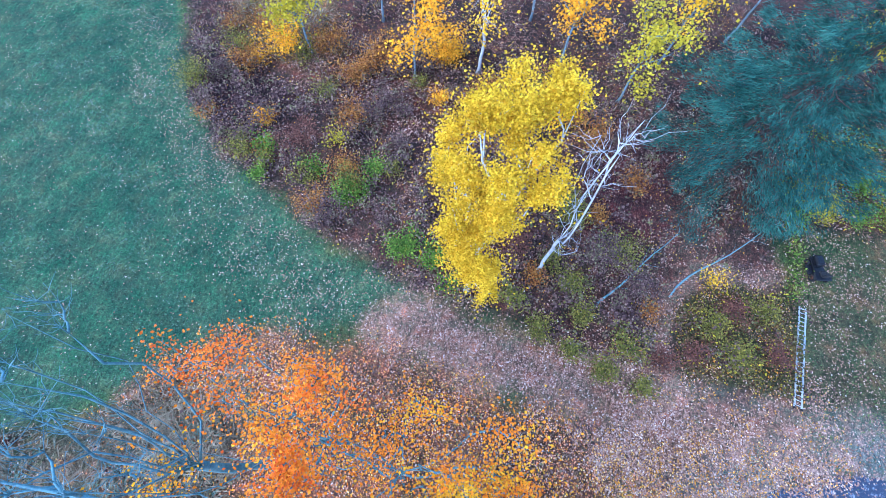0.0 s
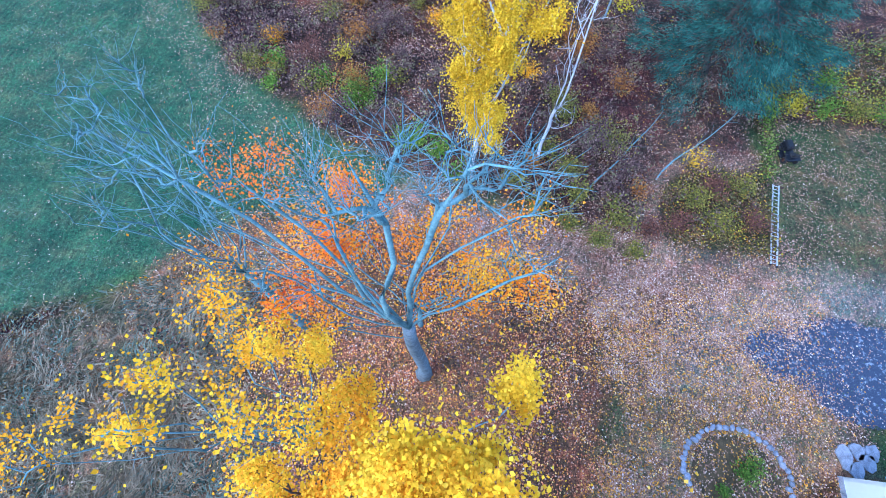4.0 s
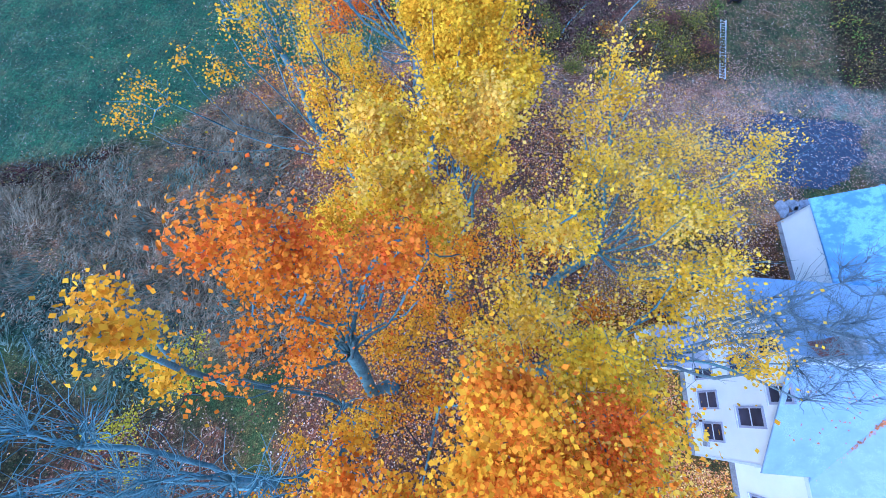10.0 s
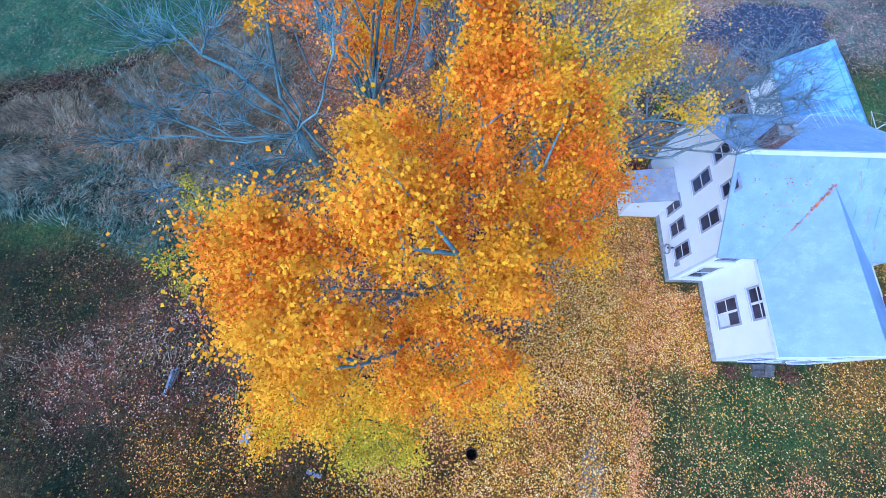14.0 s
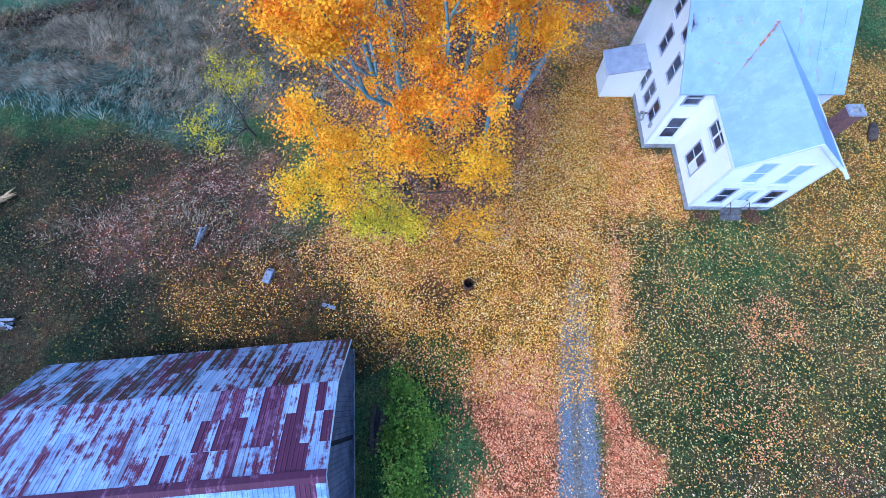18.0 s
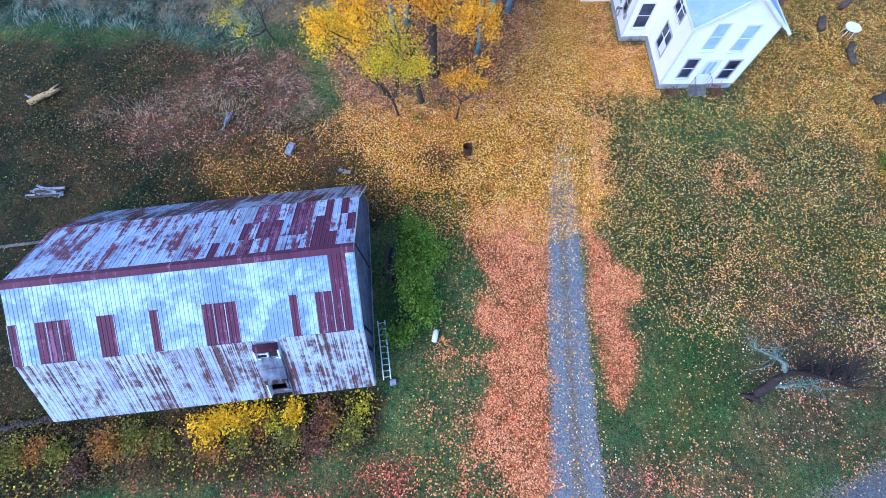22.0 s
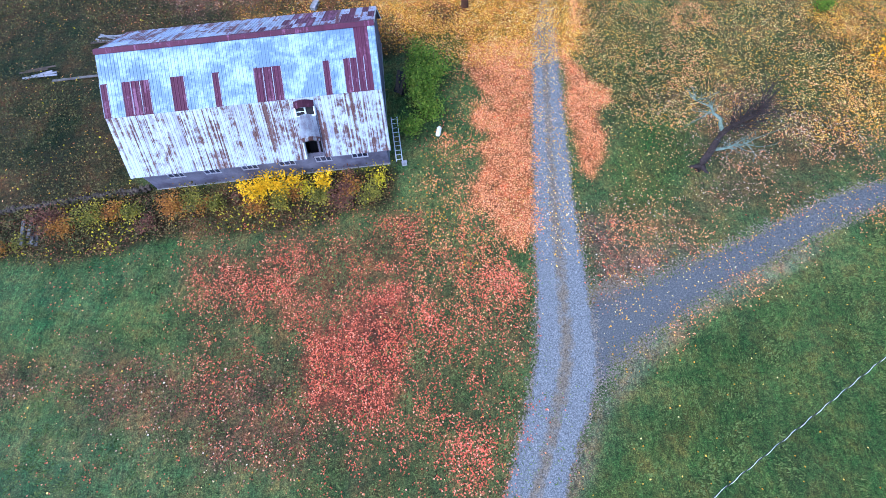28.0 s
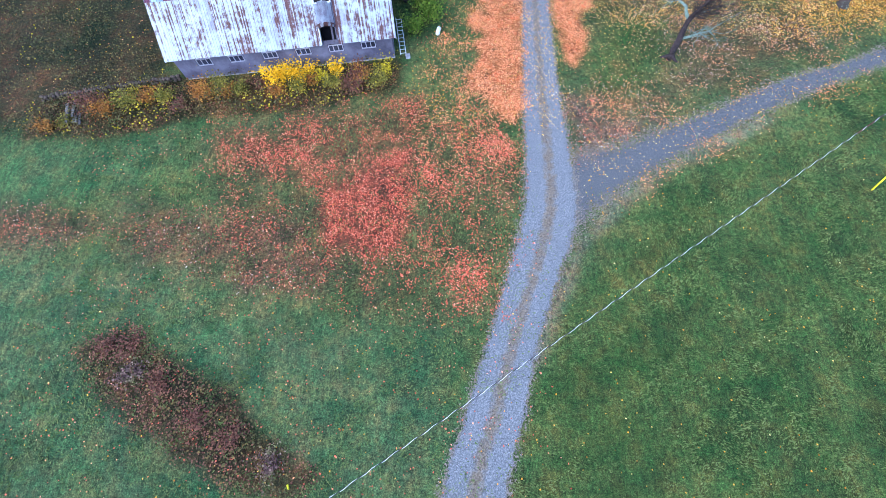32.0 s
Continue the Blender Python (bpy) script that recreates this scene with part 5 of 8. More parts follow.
    # front gable
    for x0, x1, z0, z1, tr in ((16.5, 17.2, 1.1, 2.62, M_GREYTRIM), (19.32, 20.05, 0.95, 2.45, M_GREYTRIM), (16.86, 17.62, 3.45, 5.3, M_TRIM), (18.72, 19.5, 3.3, 5.15, M_TRIM)):
        window_unit(h, 1, sy0, x0, x1, z0, z1, -1, trim=tr, glass=M_BLIND if z0 > 3 else None)
    door = new("front_door")
    door.parent = h
    part("door_frame", frame_bm(17.76, 18.78, 0.42, 2.62, 0.09, sy0 - 0.05, sy0 + 0.05, 1), M_TRIM, door)
    part("door_leaf", box((17.85, sy0 - 0.02, 0.45), (18.69, sy0 + 0.02, 2.53)), M_TRIM, door)
    part("pane", box((17.98, sy0 - 0.03, 1.35), (18.56, sy0 - 0.021, 2.4)), M_BLIND, door)
    part("door_bar", box((18.25, sy0 - 0.036, 1.35), (18.29, sy0 - 0.03, 2.4)), M_TRIM, door)
    part("door_handle", box((18.60, sy0 - 0.07, 1.28), (18.64, sy0 - 0.02, 1.42)), M_DARK, door)
    # chimneys, course by course
    for cx, cy, zb, zt in ((14.95, 46.1, 7.2, 9.15), (21.35, 39.3, 0.1, 6.35)):
        ch = new("chimney")
        ch.parent = h
        part("shaft", box((cx - 0.33, cy - 0.28, zb), (cx + 0.33, cy + 0.28, zt)), M_MORTAR, ch)
        rr = rng(int(cx))
        zz = max(zb, zt - 2.4)
        odd = 0
        while zz < zt - 0.08:
            for side in range(4):
                half = 0.36 if side % 2 == 0 else 0.31
                span = 0.36 if side % 2 == 0 else 0.31
                for q in range(3):
                    a0 = -span + q * span * 2 / 3 + 0.008
                    a1 = a0 + span * 2 / 3 - 0.016
                    d0 = 0.28 if side % 2 == 0 else 0.33
                    if side == 0:
                        bm = box((cx + a0, cy - d0 - 0.03, zz), (cx + a1, cy - d0, zz + 0.075))
                    elif side == 2:
                        bm = box((cx + a0, cy + d0, zz), (cx + a1, cy + d0 + 0.03, zz + 0.075))
                    elif side == 1:
                        bm = box((cx + d0, cy + a0, zz), (cx + d0 + 0.03, cy + a1, zz + 0.075))
                    else:
                        bm = box((cx - d0 - 0.03, cy + a0, zz), (cx - d0, cy + a1, zz + 0.075))
                    part("brick", bm, M_BRICK, ch)
            zz += 0.087
        part("chimney_cap", frame_bm2(cx, cy, zt), M_STONE, ch)
    # west porch
    p = new("porch")
    p.parent = h
    part("porch_roof", prism([(11.0, 2.2), (13.58, 2.75), (13.58, 2.83), (11.0, 2.28)], 1, 45.7, 47.9), M_GREYROOF, p)
    part("porch_wall", prism([(11.15, 0), (13.56, 0), (13.56, 2.74), (11.15, 2.22)], 1, 45.85, 45.95), M_WHITE, p)
    part("porch_wall", box((11.15, 45.95, 0.0), (11.25, 47.7, 2.15)), M_WHITE, p)
    part("porch_wall", prism([(11.15, 0), (13.56, 0), (13.56, 2.74), (11.15, 2.22)], 1, 47.7, 47.8), M_WHITE, p)
    # lean-to eave board
    part("fascia", box((10.98, 45.7, 2.1), (11.02, 47.9, 2.26)), M_TRIM, p)
    # meter on the west wall
    part("electric_meter", box((13.45, 42.0, 1.45), (13.59, 42.22, 1.8)), M_STONE, h)


def frame_bm2(cx, cy, zt):
    bm = bmesh.new()
    for a, b, c, d in ((-0.4, -0.2, -0.35, 0.35), (0.2, 0.4, -0.35, 0.35), (-0.2, 0.2, -0.35, -0.17), (-0.2, 0.2, 0.17, 0.35)):
        add_box(bm, (cx + a, cy + c, zt - 0.02), (cx + b, cy + d, zt + 0.09))
    return bm


build_house()

# ---- trees ----


def curve(a, b, ra, rb, r, sag=0.15, n=6, wander=1.0):
    """A limb from a to b that bends upwards and wanders."""
    a, b = np.asarray(a, float), np.asarray(b, float)
    t = np.linspace(0, 1, n)[:, None]
    p = a + (b - a) * t
    ln = np.linalg.norm(b - a)
    p[:, 2] += (np.sin(t[:, 0] * np.pi) * sag * ln * -0.5)
    u, v = r.normal(0, 1, 3), r.normal(0, 1, 3)
    p += wander * ln * (0.05 * np.sin(np.pi * t) * u + 0.035 * np.sin(2 * np.pi * t) * v + 0.015 * np.sin(4 * np.pi * t) * u[::-1])
    return np.column_stack([p, ra + (rb - ra) * t[:, 0] ** 0.8])


def tree(name, label, base, height, radius, blobs, bark, leaf, seed, limbs=7, size=0.2, per=55, spread=0.5, twigs=0, fork=0.4, group="", lean=(0, 0), thick=1.0, second=None, wood=None):
    """A tree: a trunk from which branches grow, each from the nearest wood, out to clumps that fill the blobs (x, y, z, rx, ry, rz, clumps)."""
    r = rng(seed)
    top = thing(name, (base[0], base[1], 0), label, "tree", group)
    off = np.array([base[0], base[1], 0.0])
    clumps = []
    for x, y, z, rx, ry, rz, n in blobs:
        sub = max(4, n // 5) if leaf is not None else n
        d = r.normal(size=(sub, 3))
        d /= np.linalg.norm(d, axis=1)[:, None]
        d *= r.uniform(0.25, 1.0, (sub, 1)) ** 0.5 * r.uniform(0.85, 1.25, (sub, 1))
        if leaf is not None:
            d = d[r.integers(0, sub, n)] + r.normal(0, 0.17, (n, 3))
        clumps.append(np.array([x, y, z]) + d * np.array([rx, ry, rz]))
    clumps = np.concatenate(clumps) - off
    clumps[:, 2] = np.maximum(clumps[:, 2], 1.0)
    mean = clumps.mean(0)
    fork_at = np.array([mean[0] * 0.3 + lean[0], mean[1] * 0.3 + lean[1], height * fork])
    trunk = curve((0, 0, -0.15), fork_at, radius, radius * 0.75, r, 0, 7, 0.35)
    trunk[0, 3] *= 1.5
    # wood nodes: place, parent, limb, length from the root
    P = [trunk[k, :3] for k in (4, 5, 6)]
    par, limb, dep = [-1, 0, 1], [-1, -1, -1], [0.0, 0.5, 1.0]
    load = [0.0, 0.0, 0.0]
    order = np.argsort(np.linalg.norm(clumps - fork_at, axis=1) + r.uniform(0, 1.2, len(clumps)))
    # a few far ends first make the main limbs
    pick = [int(order[-1])]
    dist = np.linalg.norm(clumps - clumps[pick[0]], axis=1)
    while len(pick) < min(limbs, len(clumps)):
        k = int(np.argmax(dist))
        pick.append(k)
        dist = np.minimum(dist, np.linalg.norm(clumps - clumps[k], axis=1))
    seq = pick + [int(k) for k in order if int(k) not in set(pick)]
    segs = []
    nl = 0
    for rank, k in enumerate(seq):
        c = clumps[k]
        A = np.array(P)
        d = np.linalg.norm(A - c, axis=1)
        cost = d + 0.25 * np.array(dep) + np.where(A[:, 2] > c[2] + 0.4, 1.5, 0.0)
        if rank < len(pick):
            cost[3:] += 7.0
        s = int(np.argmin(cost))
        steps = 7 if rank < len(pick) else 4
        br = curve(A[s], c, 1, 1, r, 0.2 if rank < len(pick) else 0.1, steps)
        lid = limb[s]
        if lid < 0:
            lid = nl
            nl += 1
        prev = s
        for q in range(1, steps):
            P.append(br[q, :3])
            par.append(prev)
            limb.append(lid)
            dep.append(dep[prev] + np.linalg.norm(br[q, :3] - P[prev]))
            load.append(0.0)
            prev = len(P) - 1
        segs.append((s, len(P) - steps + 1, len(P)))
        q = prev
        while q >= 0:
            load[q] += 1.0
            q = par[q]
    L = np.maximum(np.array(load), 1)
    R = np.clip(0.011 * thick * L ** 0.46, 0.009, radius * 0.72)
    P = np.array(P)
    lines = {}
    for s, a, b in segs:
        ids = [s] + list(range(a, b))
        rr = R[ids].copy()
        rr[0] = min(rr[0], rr[1] * 1.25)
        rr[-1] = 0.006
        lines.setdefault(limb[a], []).append(np.column_stack([P[ids], rr]))
        for q in range(twigs):
            j = ids[r.integers(1, len(ids))]
            out = P[j] - P[s]
            tip = P[j] + r.normal(0, 0.33, 3) + np.array([0, 0, 0.30]) + out / (np.linalg.norm(out) + 1e-6) * 0.45
            lines[limb[a]].append(curve(P[j], tip, 0.009, 0.004, r, 0.1, 4))
    put("trunk", tubes([trunk], 8), bark, top, smooth=True)
    for k in sorted(lines):
        put("limb", tubes(lines[k], 5), wood or bark, top, smooth=True)
    if leaf is not None:
        n = per
        m = len(clumps)
        wide = np.repeat(r.uniform(0.55, 1.35, (m, 1)), n, 0)
        away = clumps - np.array([mean[0], mean[1], height * 0.55])
        away = away / (np.linalg.norm(away, axis=1)[:, None] + 0.1) + r.normal(0, 0.55, (m, 3))
        away /= np.linalg.norm(away, axis=1)[:, None]
        # sprays of leaves drawn out along the twigs, with strays between them
        pts = np.repeat(clumps, n, 0) + r.normal(0, 1, (m * n, 3)) * spread * wide * np.array([0.72, 0.72, 0.6])
        pts += np.repeat(away, n, 0) * r.normal(0, 1.0, (m * n, 1)) * spread
        stray = r.random(m * n) < 0.09
        pts[stray] += r.normal(0, 1, (int(stray.sum()), 3)) * spread * 2.0
        keep = r.random(m * n) < np.repeat(r.uniform(0.35, 1.0, m), n)
        pts = pts[keep]
        pts[:, 2] = np.maximum(pts[:, 2], 0.3)
        if second is not None:
            w = fbm(pts[:, 0] + 40, pts[:, 1] + 40, 1.5, seed + 1) + (r.random(len(pts)) - 0.5) * 0.42
            pick2 = w > np.quantile(w, 0.62)
            put("crown", quads("crown", leaves_at(pts[pick2], size, r)), second, top)
            pts = pts[~pick2]
        put("crown", quads("crown", leaves_at(pts, size, r)), leaf, top)
    return top


def shrub(label, x, y, rad, h, leaf, n, seed, size=0.13, stems=7, category="shrub", group="", name="shrub", bark=None):
    r = rng(seed)
    s = thing(name, (x, y, 0), label, category, group)
    lines, ends = [], []
    for k in range(stems):
        a = r.uniform(0, 2 * np.pi)
        d = rad * r.uniform(0.2, 0.85)
        e = (d * np.cos(a), d * np.sin(a), h * r.uniform(0.55, 1.0))
        ends.append(e)
        lines.append(curve((0.1 * np.cos(a), 0.1 * np.sin(a), -0.05), e, 0.03, 0.008, r, 0.2, 5))
    put("stem", tubes(lines, 5), bark or M_DARKBARK, s)
    ends = np.array(ends)
    p = ends[r.integers(0, stems, n)] * r.uniform(0.35, 1.08, (n, 1)) + r.normal(0, 1, (n, 3)) * np.array([rad * 0.24, rad * 0.24, h * 0.14])
    p[:, 2] = np.maximum(p[:, 2], 0.05)
    put("foliage", quads("foliage", leaves_at(p, size, r)), leaf, s)
    return s


# north edge of the wood
tree("poplar_tree", "tall bright yellow poplar at the edge of the wood", (-0.9, 71.6), 15, 0.18, [(0.4, 76.0, 13.4, 1.2, 1.1, 1.2, 40), (-0.9, 74.4, 13.2, 1.3, 1.0, 1.2, 44), (-2.9, 73.7, 11.4, 1.0, 0.9, 1.3, 28), (0.3, 72.9, 12.4, 1.2, 1.2, 1.3, 46), (-1.2, 72.4, 10.6, 1.5, 1.1, 1.4, 44), (-2.0, 71.0, 8.8, 1.3, 0.9, 1.2, 36), (-0.7, 70.2, 7.6, 1.1, 0.8, 1.3, 30)], M_BIRCH, M_LEMON, 101, 9, 0.1, 300, 0.30, fork=0.3, second=M_LEMON)
tree("birch_tree", "leafless white birch standing at the edge of the wood", (3.6, 73.8), 14.5, 0.13, [(3.5, 73.6, 14.4, 0.6, 0.6, 0.8, 14), (3.3, 73.3, 12.4, 0.8, 0.6, 0.9, 14), (2.8, 74.4, 12.8, 0.5, 0.4, 0.7, 9), (3.1, 73.0, 10.0, 0.7, 0.5, 0.8, 9), (4.1, 73.7, 5.0, 0.9, 0.7, 1.0, 12)], M_BIRCH, None, 102, 7, twigs=2, fork=0.38)
tree("birch_tree", "white-barked birch with thin yellow leaves inside the wood", (-3.2, 90.7), 12, 0.14, [(-3, 91, 10, 2, 2, 2, 22), (-2, 89.6, 7.5, 2, 2, 2, 22)], M_BIRCH, M_YELLOW, 103, 6, 0.2, 40, 0.6, twigs=1)
bgtrees = [(-8.3, 89, 9, M_GOLD, 104), (-17.5, 90, 8, M_YGREEN, 105), (3.5, 93, 9, M_GOLD, 106), (8.6, 90, 9, M_YGREEN, 107), (-12.5, 95, 10, M_YELLOW, 108), (0.5, 98, 11, M_YELLOW, 109), (12, 95, 11, M_YELLOW, 110), (-22, 97, 10, M_GOLD, 111), (18, 99, 12, M_YELLOW, 112), (25, 95, 10, M_YGREEN, 113)]
for x, y, hh, mt, sd in bgtrees:
    tree("wood_tree", "slender yellowing tree inside the wood", (x, y), hh, 0.11, [(x, y + 0.3, hh - 2, 1.9, 1.9, 1.7, 30), (x + 0.4, y - 0.4, hh - 4.4, 2.1, 1.9, 1.5, 26)], M_BARK, mt, sd, 6, 0.2, 52, 0.55, group="trees of the wood")


def pine():
    """The pine: whorls of drooping boughs with tufts of needles."""
    r = rng(120)
    x0, y0, hh = 17.2, 84.8, 16.5
    top = thing("pine_tree", (x0, y0, 0), "large blue-green white pine with broad sweeping boughs", "tree")
    put("trunk", tubes([curve((0, 0, -0.2), (0.1, -0.1, hh), 0.30, 0.03, r, 0, 9)], 8), M_DARKBARK, top, smooth=True)
    for w in range(15):
        z = 2.2 + w * 0.95
        reach = 8.6 * (1 - (z / (hh + 1.0))) ** 0.75 + 0.6
        k = 6
        for q in range(k):
            a = q * 2 * np.pi / k + w * 0.9 + r.normal(0, 0.2)
            ln = reach * r.uniform(0.65, 1.15)
            e = np.array([np.cos(a) * ln, np.sin(a) * ln, z + 0.04 * ln + r.normal(0, 0.2)])
            main = curve((0, 0, z), e, 0.05, 0.012, r, 0.12, 7)
            bough = put("bough", tubes([main], 5), M_DARKBARK, top, smooth=True)
            n = int(240 + 330 * ln / 4)
            t = r.uniform(0.2, 1.04, n) ** 0.7
            i = np.clip((t * 6).astype(int), 0, 5)
            f = np.clip(t * 6 - i, 0, 1)[:, None]
            c = main[i, :3] * (1 - f) + main[i + 1, :3] * f
            side = np.array([-np.sin(a), np.cos(a), 0])
            tuft = r.normal(0, 0.34, (26, 3)) * (0.5 + ln * 0.12)
            c = c + side * (tuft[:, :1] * 1.2 + 0)[r.integers(0, 26, n)] + tuft[r.integers(0, 26, n)] * np.array([0.35, 0.35, 0.3]) + r.normal(0, 0.10, (n, 3))
            d = np.array([np.cos(a), np.sin(a), -0.1]) + r.normal(0, 0.40, (n, 3))
            d /= np.linalg.norm(d, axis=1)[:, None]
            up = np.cross(d, r.normal(size=(n, 3)))
            up /= np.linalg.norm(up, axis=1)[:, None]
            L, wd = 0.36, 0.022
            v = np.stack([c - d * L * 0.2, c + up * wd, c + d * L, c - up * wd], 1)
            put("needles", quads("needles", v), M_PINE, bough)


pine()

# bare and orange trees between the field and the house
tree("ash_tree", "big leafless pale grey tree with many upright limbs", (-1.9, 57.8), 18, 0.36, [(-2.0, 60.4, 17.4, 1.5, 0.9, 1.0, 38), (-3.6, 59.6, 17.2, 1.2, 0.9, 1.0, 28), (-0.0, 60.2, 17.4, 1.1, 0.9, 1.0, 26), (-6.8, 60.1, 16.4, 1.8, 1.0, 1.0, 16), (-10.1, 60.5, 16.0, 1.6, 1.0, 0.9, 11), (-10.4, 60.2, 14.4, 1.8, 0.9, 0.8, 9), (-6.3, 58.6, 12.6, 1.4, 0.8, 0.8, 14), (0.7, 60.1, 13.4, 1.5, 0.9, 0.9, 14), (-5.5, 60.0, 14.6, 1.2, 0.9, 0.9, 14)], M_BARK, None, 130, 14, twigs=5, fork=0.52, thick=1.55, wood=M_BARE)
tree("maple_tree", "leafless tree with pale limbs beside the field", (-9.4, 59.4), 15, 0.24, [(-12.7, 63.9, 14.4, 0.9, 0.7, 0.7, 8), (-13.6, 63.0, 14.4, 0.8, 0.6, 0.6, 7), (-12.8, 62.0, 14.0, 1.0, 0.7, 0.7, 9), (-11.2, 61.6, 13.6, 1.0, 0.8, 0.8, 10), (-11.7, 59.3, 13.4, 1.2, 0.7, 0.7, 9), (-9.9, 60.6, 12.6, 0.9, 0.8, 0.8, 7)], M_BARE, None, 131, 12, twigs=5, fork=0.5, thick=1.6)
tree("maple_tree", "maple with orange-red leaves beneath the bare limbs", (-6.0, 61.4), 12, 0.15, [(-6.6, 63.9, 10.4, 1.2, 1.0, 1.0, 18), (-5.9, 61.4, 10.8, 1.4, 1.2, 1.1, 28), (-8.9, 63.7, 10.2, 1.2, 0.9, 0.9, 14), (-11.2, 63.8, 9.8, 1.0, 0.8, 0.8, 7), (-6.8, 59.0, 10.6, 1.2, 0.9, 1.0, 16), (-5.3, 63.2, 9.4, 0.9, 0.8, 0.8, 8)], M_BARE, M_RED, 132, 10, 0.11, 80, 0.42, twigs=1, second=M_ORANGE)
tree("maple_tree", "orange maple spreading under bare grey limbs", (-2.6, 60.6), 11, 0.15, [(-6.5, 62.0, 9.0, 1.8, 1.2, 1.1, 24), (0.7, 62.6, 9.4, 1.6, 1.2, 1.1, 22), (2.5, 61.4, 8.4, 1.8, 1.2, 1.0, 18), (-6.5, 57.6, 9.0, 1.5, 1.0, 1.0, 18), (-10.3, 59.6, 9.0, 1.4, 1.0, 1.0, 12), (-0.6, 60.4, 8.4, 1.4, 1.0, 1.0, 12), (-1.7, 63.0, 8.0, 1.3, 1.0, 1.0, 10), (0.8, 61.3, 8.4, 1.6, 1.0, 1.0, 14), (3.5, 61.6, 8.0, 1.6, 1.0, 1.0, 12), (-2.7, 60.5, 8.8, 1.2, 1.0, 1.0, 10), (-3.0, 63.1, 8.6, 1.6, 1.2, 1.0, 12)], M_BARE, M_ORANGE, 133, 14, 0.11, 62, 0.55, fork=0.3, twigs=1, second=M_GOLD)
# the yellow row
tree("maple_tree", "bright yellow maple with a dense rounded crown", (-0.3, 53.0), 17, 0.24, [(-0.6, 53.6, 15.4, 1.5, 1.3, 1.2, 56), (-1.0, 52.8, 14.6, 1.3, 1.0, 1.2, 30), (0.6, 53.1, 14.6, 1.2, 1.1, 1.2, 30), (0.8, 56.4, 14.2, 0.8, 0.8, 0.8, 10), (-0.6, 51.9, 13.2, 0.8, 0.7, 0.9, 12), (-0.4, 54.8, 14.8, 1.0, 0.8, 0.8, 16)], M_BARK, M_YELLOW, 140, 8, 0.1, 280, 0.25)
tree("maple_tree", "tall pale yellow maple with feathery crown", (0.0, 49.2), 17.5, 0.26, [(-1.8, 48.3, 16.0, 1.2, 1.2, 1.3, 34), (0.0, 50.4, 15.6, 1.3, 1.1, 1.3, 34), (-0.7, 47.5, 15.6, 1.3, 0.9, 1.3, 28), (0.7, 49.2, 15.2, 1.0, 1.0, 1.2, 20), (1.2, 51.5, 14.4, 0.9, 0.9, 1.0, 18), (1.2, 53.0, 14.0, 0.8, 0.8, 1.0, 12)], M_BARE, M_PALE, 141, 14, 0.1, 230, 0.25, second=M_YELLOW)
tree("maple_tree", "golden maple with loose lower crown", (-4.2, 51.8), 12.5, 0.2, [(-4.9, 53.1, 10.6, 1.3, 1.3, 1.4, 34), (-3.9, 50.4, 10.4, 1.4, 1.5, 1.4, 38), (-4.2, 55.7, 10.4, 1.3, 1.1, 1.2, 18), (-4.2, 49.1, 11.0, 1.1, 1.3, 1.4, 24), (-5.9, 56.8, 10.4, 1.2, 1.0, 1.0, 16), (-3.8, 54.2, 9.6, 1.0, 1.0, 1.0, 12)], M_DARKBARK, M_GOLD, 142, 9, 0.105, 170, 0.27, second=M_YELLOW)
tree("maple_tree", "thin golden tree with long sparse limbs", (-5.2, 54.2), 16, 0.2, [(-7.7, 54.8, 14.6, 0.9, 0.7, 0.7, 16), (-6.1, 54.8, 14.4, 0.9, 0.7, 0.7, 12), (-6.4, 56.9, 13.8, 0.9, 0.7, 0.7, 9), (-9.8, 54.0, 12.6, 1.0, 0.6, 0.6, 8), (-12.0, 53.0, 12.0, 1.2, 0.5, 0.5, 7), (-12.8, 52.1, 11.6, 0.7, 0.4, 0.4, 5), (-4.6, 54.4, 13.0, 0.9, 0.8, 0.8, 14), (-8.3, 57.4, 13.0, 1.2, 0.7, 0.7, 7)], M_BARE, M_GOLD, 143, 11, 0.1, 60, 0.30, twigs=1, second=M_YELLOW)
tree("ash_tree", "open yellow tree with bare grey limbs near the house", (4.6, 48.0), 16, 0.27, [(5.2, 53.0, 14.0, 0.9, 0.8, 0.9, 12), (4.0, 50.4, 14.0, 1.1, 0.9, 1.1, 16), (5.7, 48.6, 13.4, 1.2, 1.0, 1.1, 20), (11.1, 53.0, 11.2, 1.5, 0.8, 0.8, 13), (7.9, 49.9, 12.2, 1.4, 0.9, 1.0, 15), (2.6, 46.9, 15.2, 0.9, 0.9, 1.0, 20), (6.2, 46.9, 12.6, 1.1, 0.8, 0.9, 14), (4.8, 52.4, 13.6, 1.4, 1.0, 1.0, 18), (9.0, 52.7, 11.0, 1.6, 1.0, 0.9, 14), (1.9, 45.7, 13.4, 0.9, 0.8, 0.9, 14), (7.2, 49.3, 12.0, 1.2, 0.9, 0.8, 14), (7.6, 47.6, 12.0, 1.2, 0.9, 0.8, 14), (6.3, 46.5, 12.0, 1.1, 0.9, 0.8, 14), (9.7, 51.5, 11.6, 1.2, 0.8, 0.7, 10), (7.4, 52.8, 11.8, 1.2, 0.9, 0.8, 12), (5.6, 51.2, 12.2, 1.1, 0.9, 0.8, 14), (9.0, 50.2, 11.8, 1.2, 0.8, 0.7, 10)], M_BARE, M_PALE, 144, 22, 0.1, 115, 0.33, fork=0.66, twigs=2, second=M_YELLOW, thick=1.2)
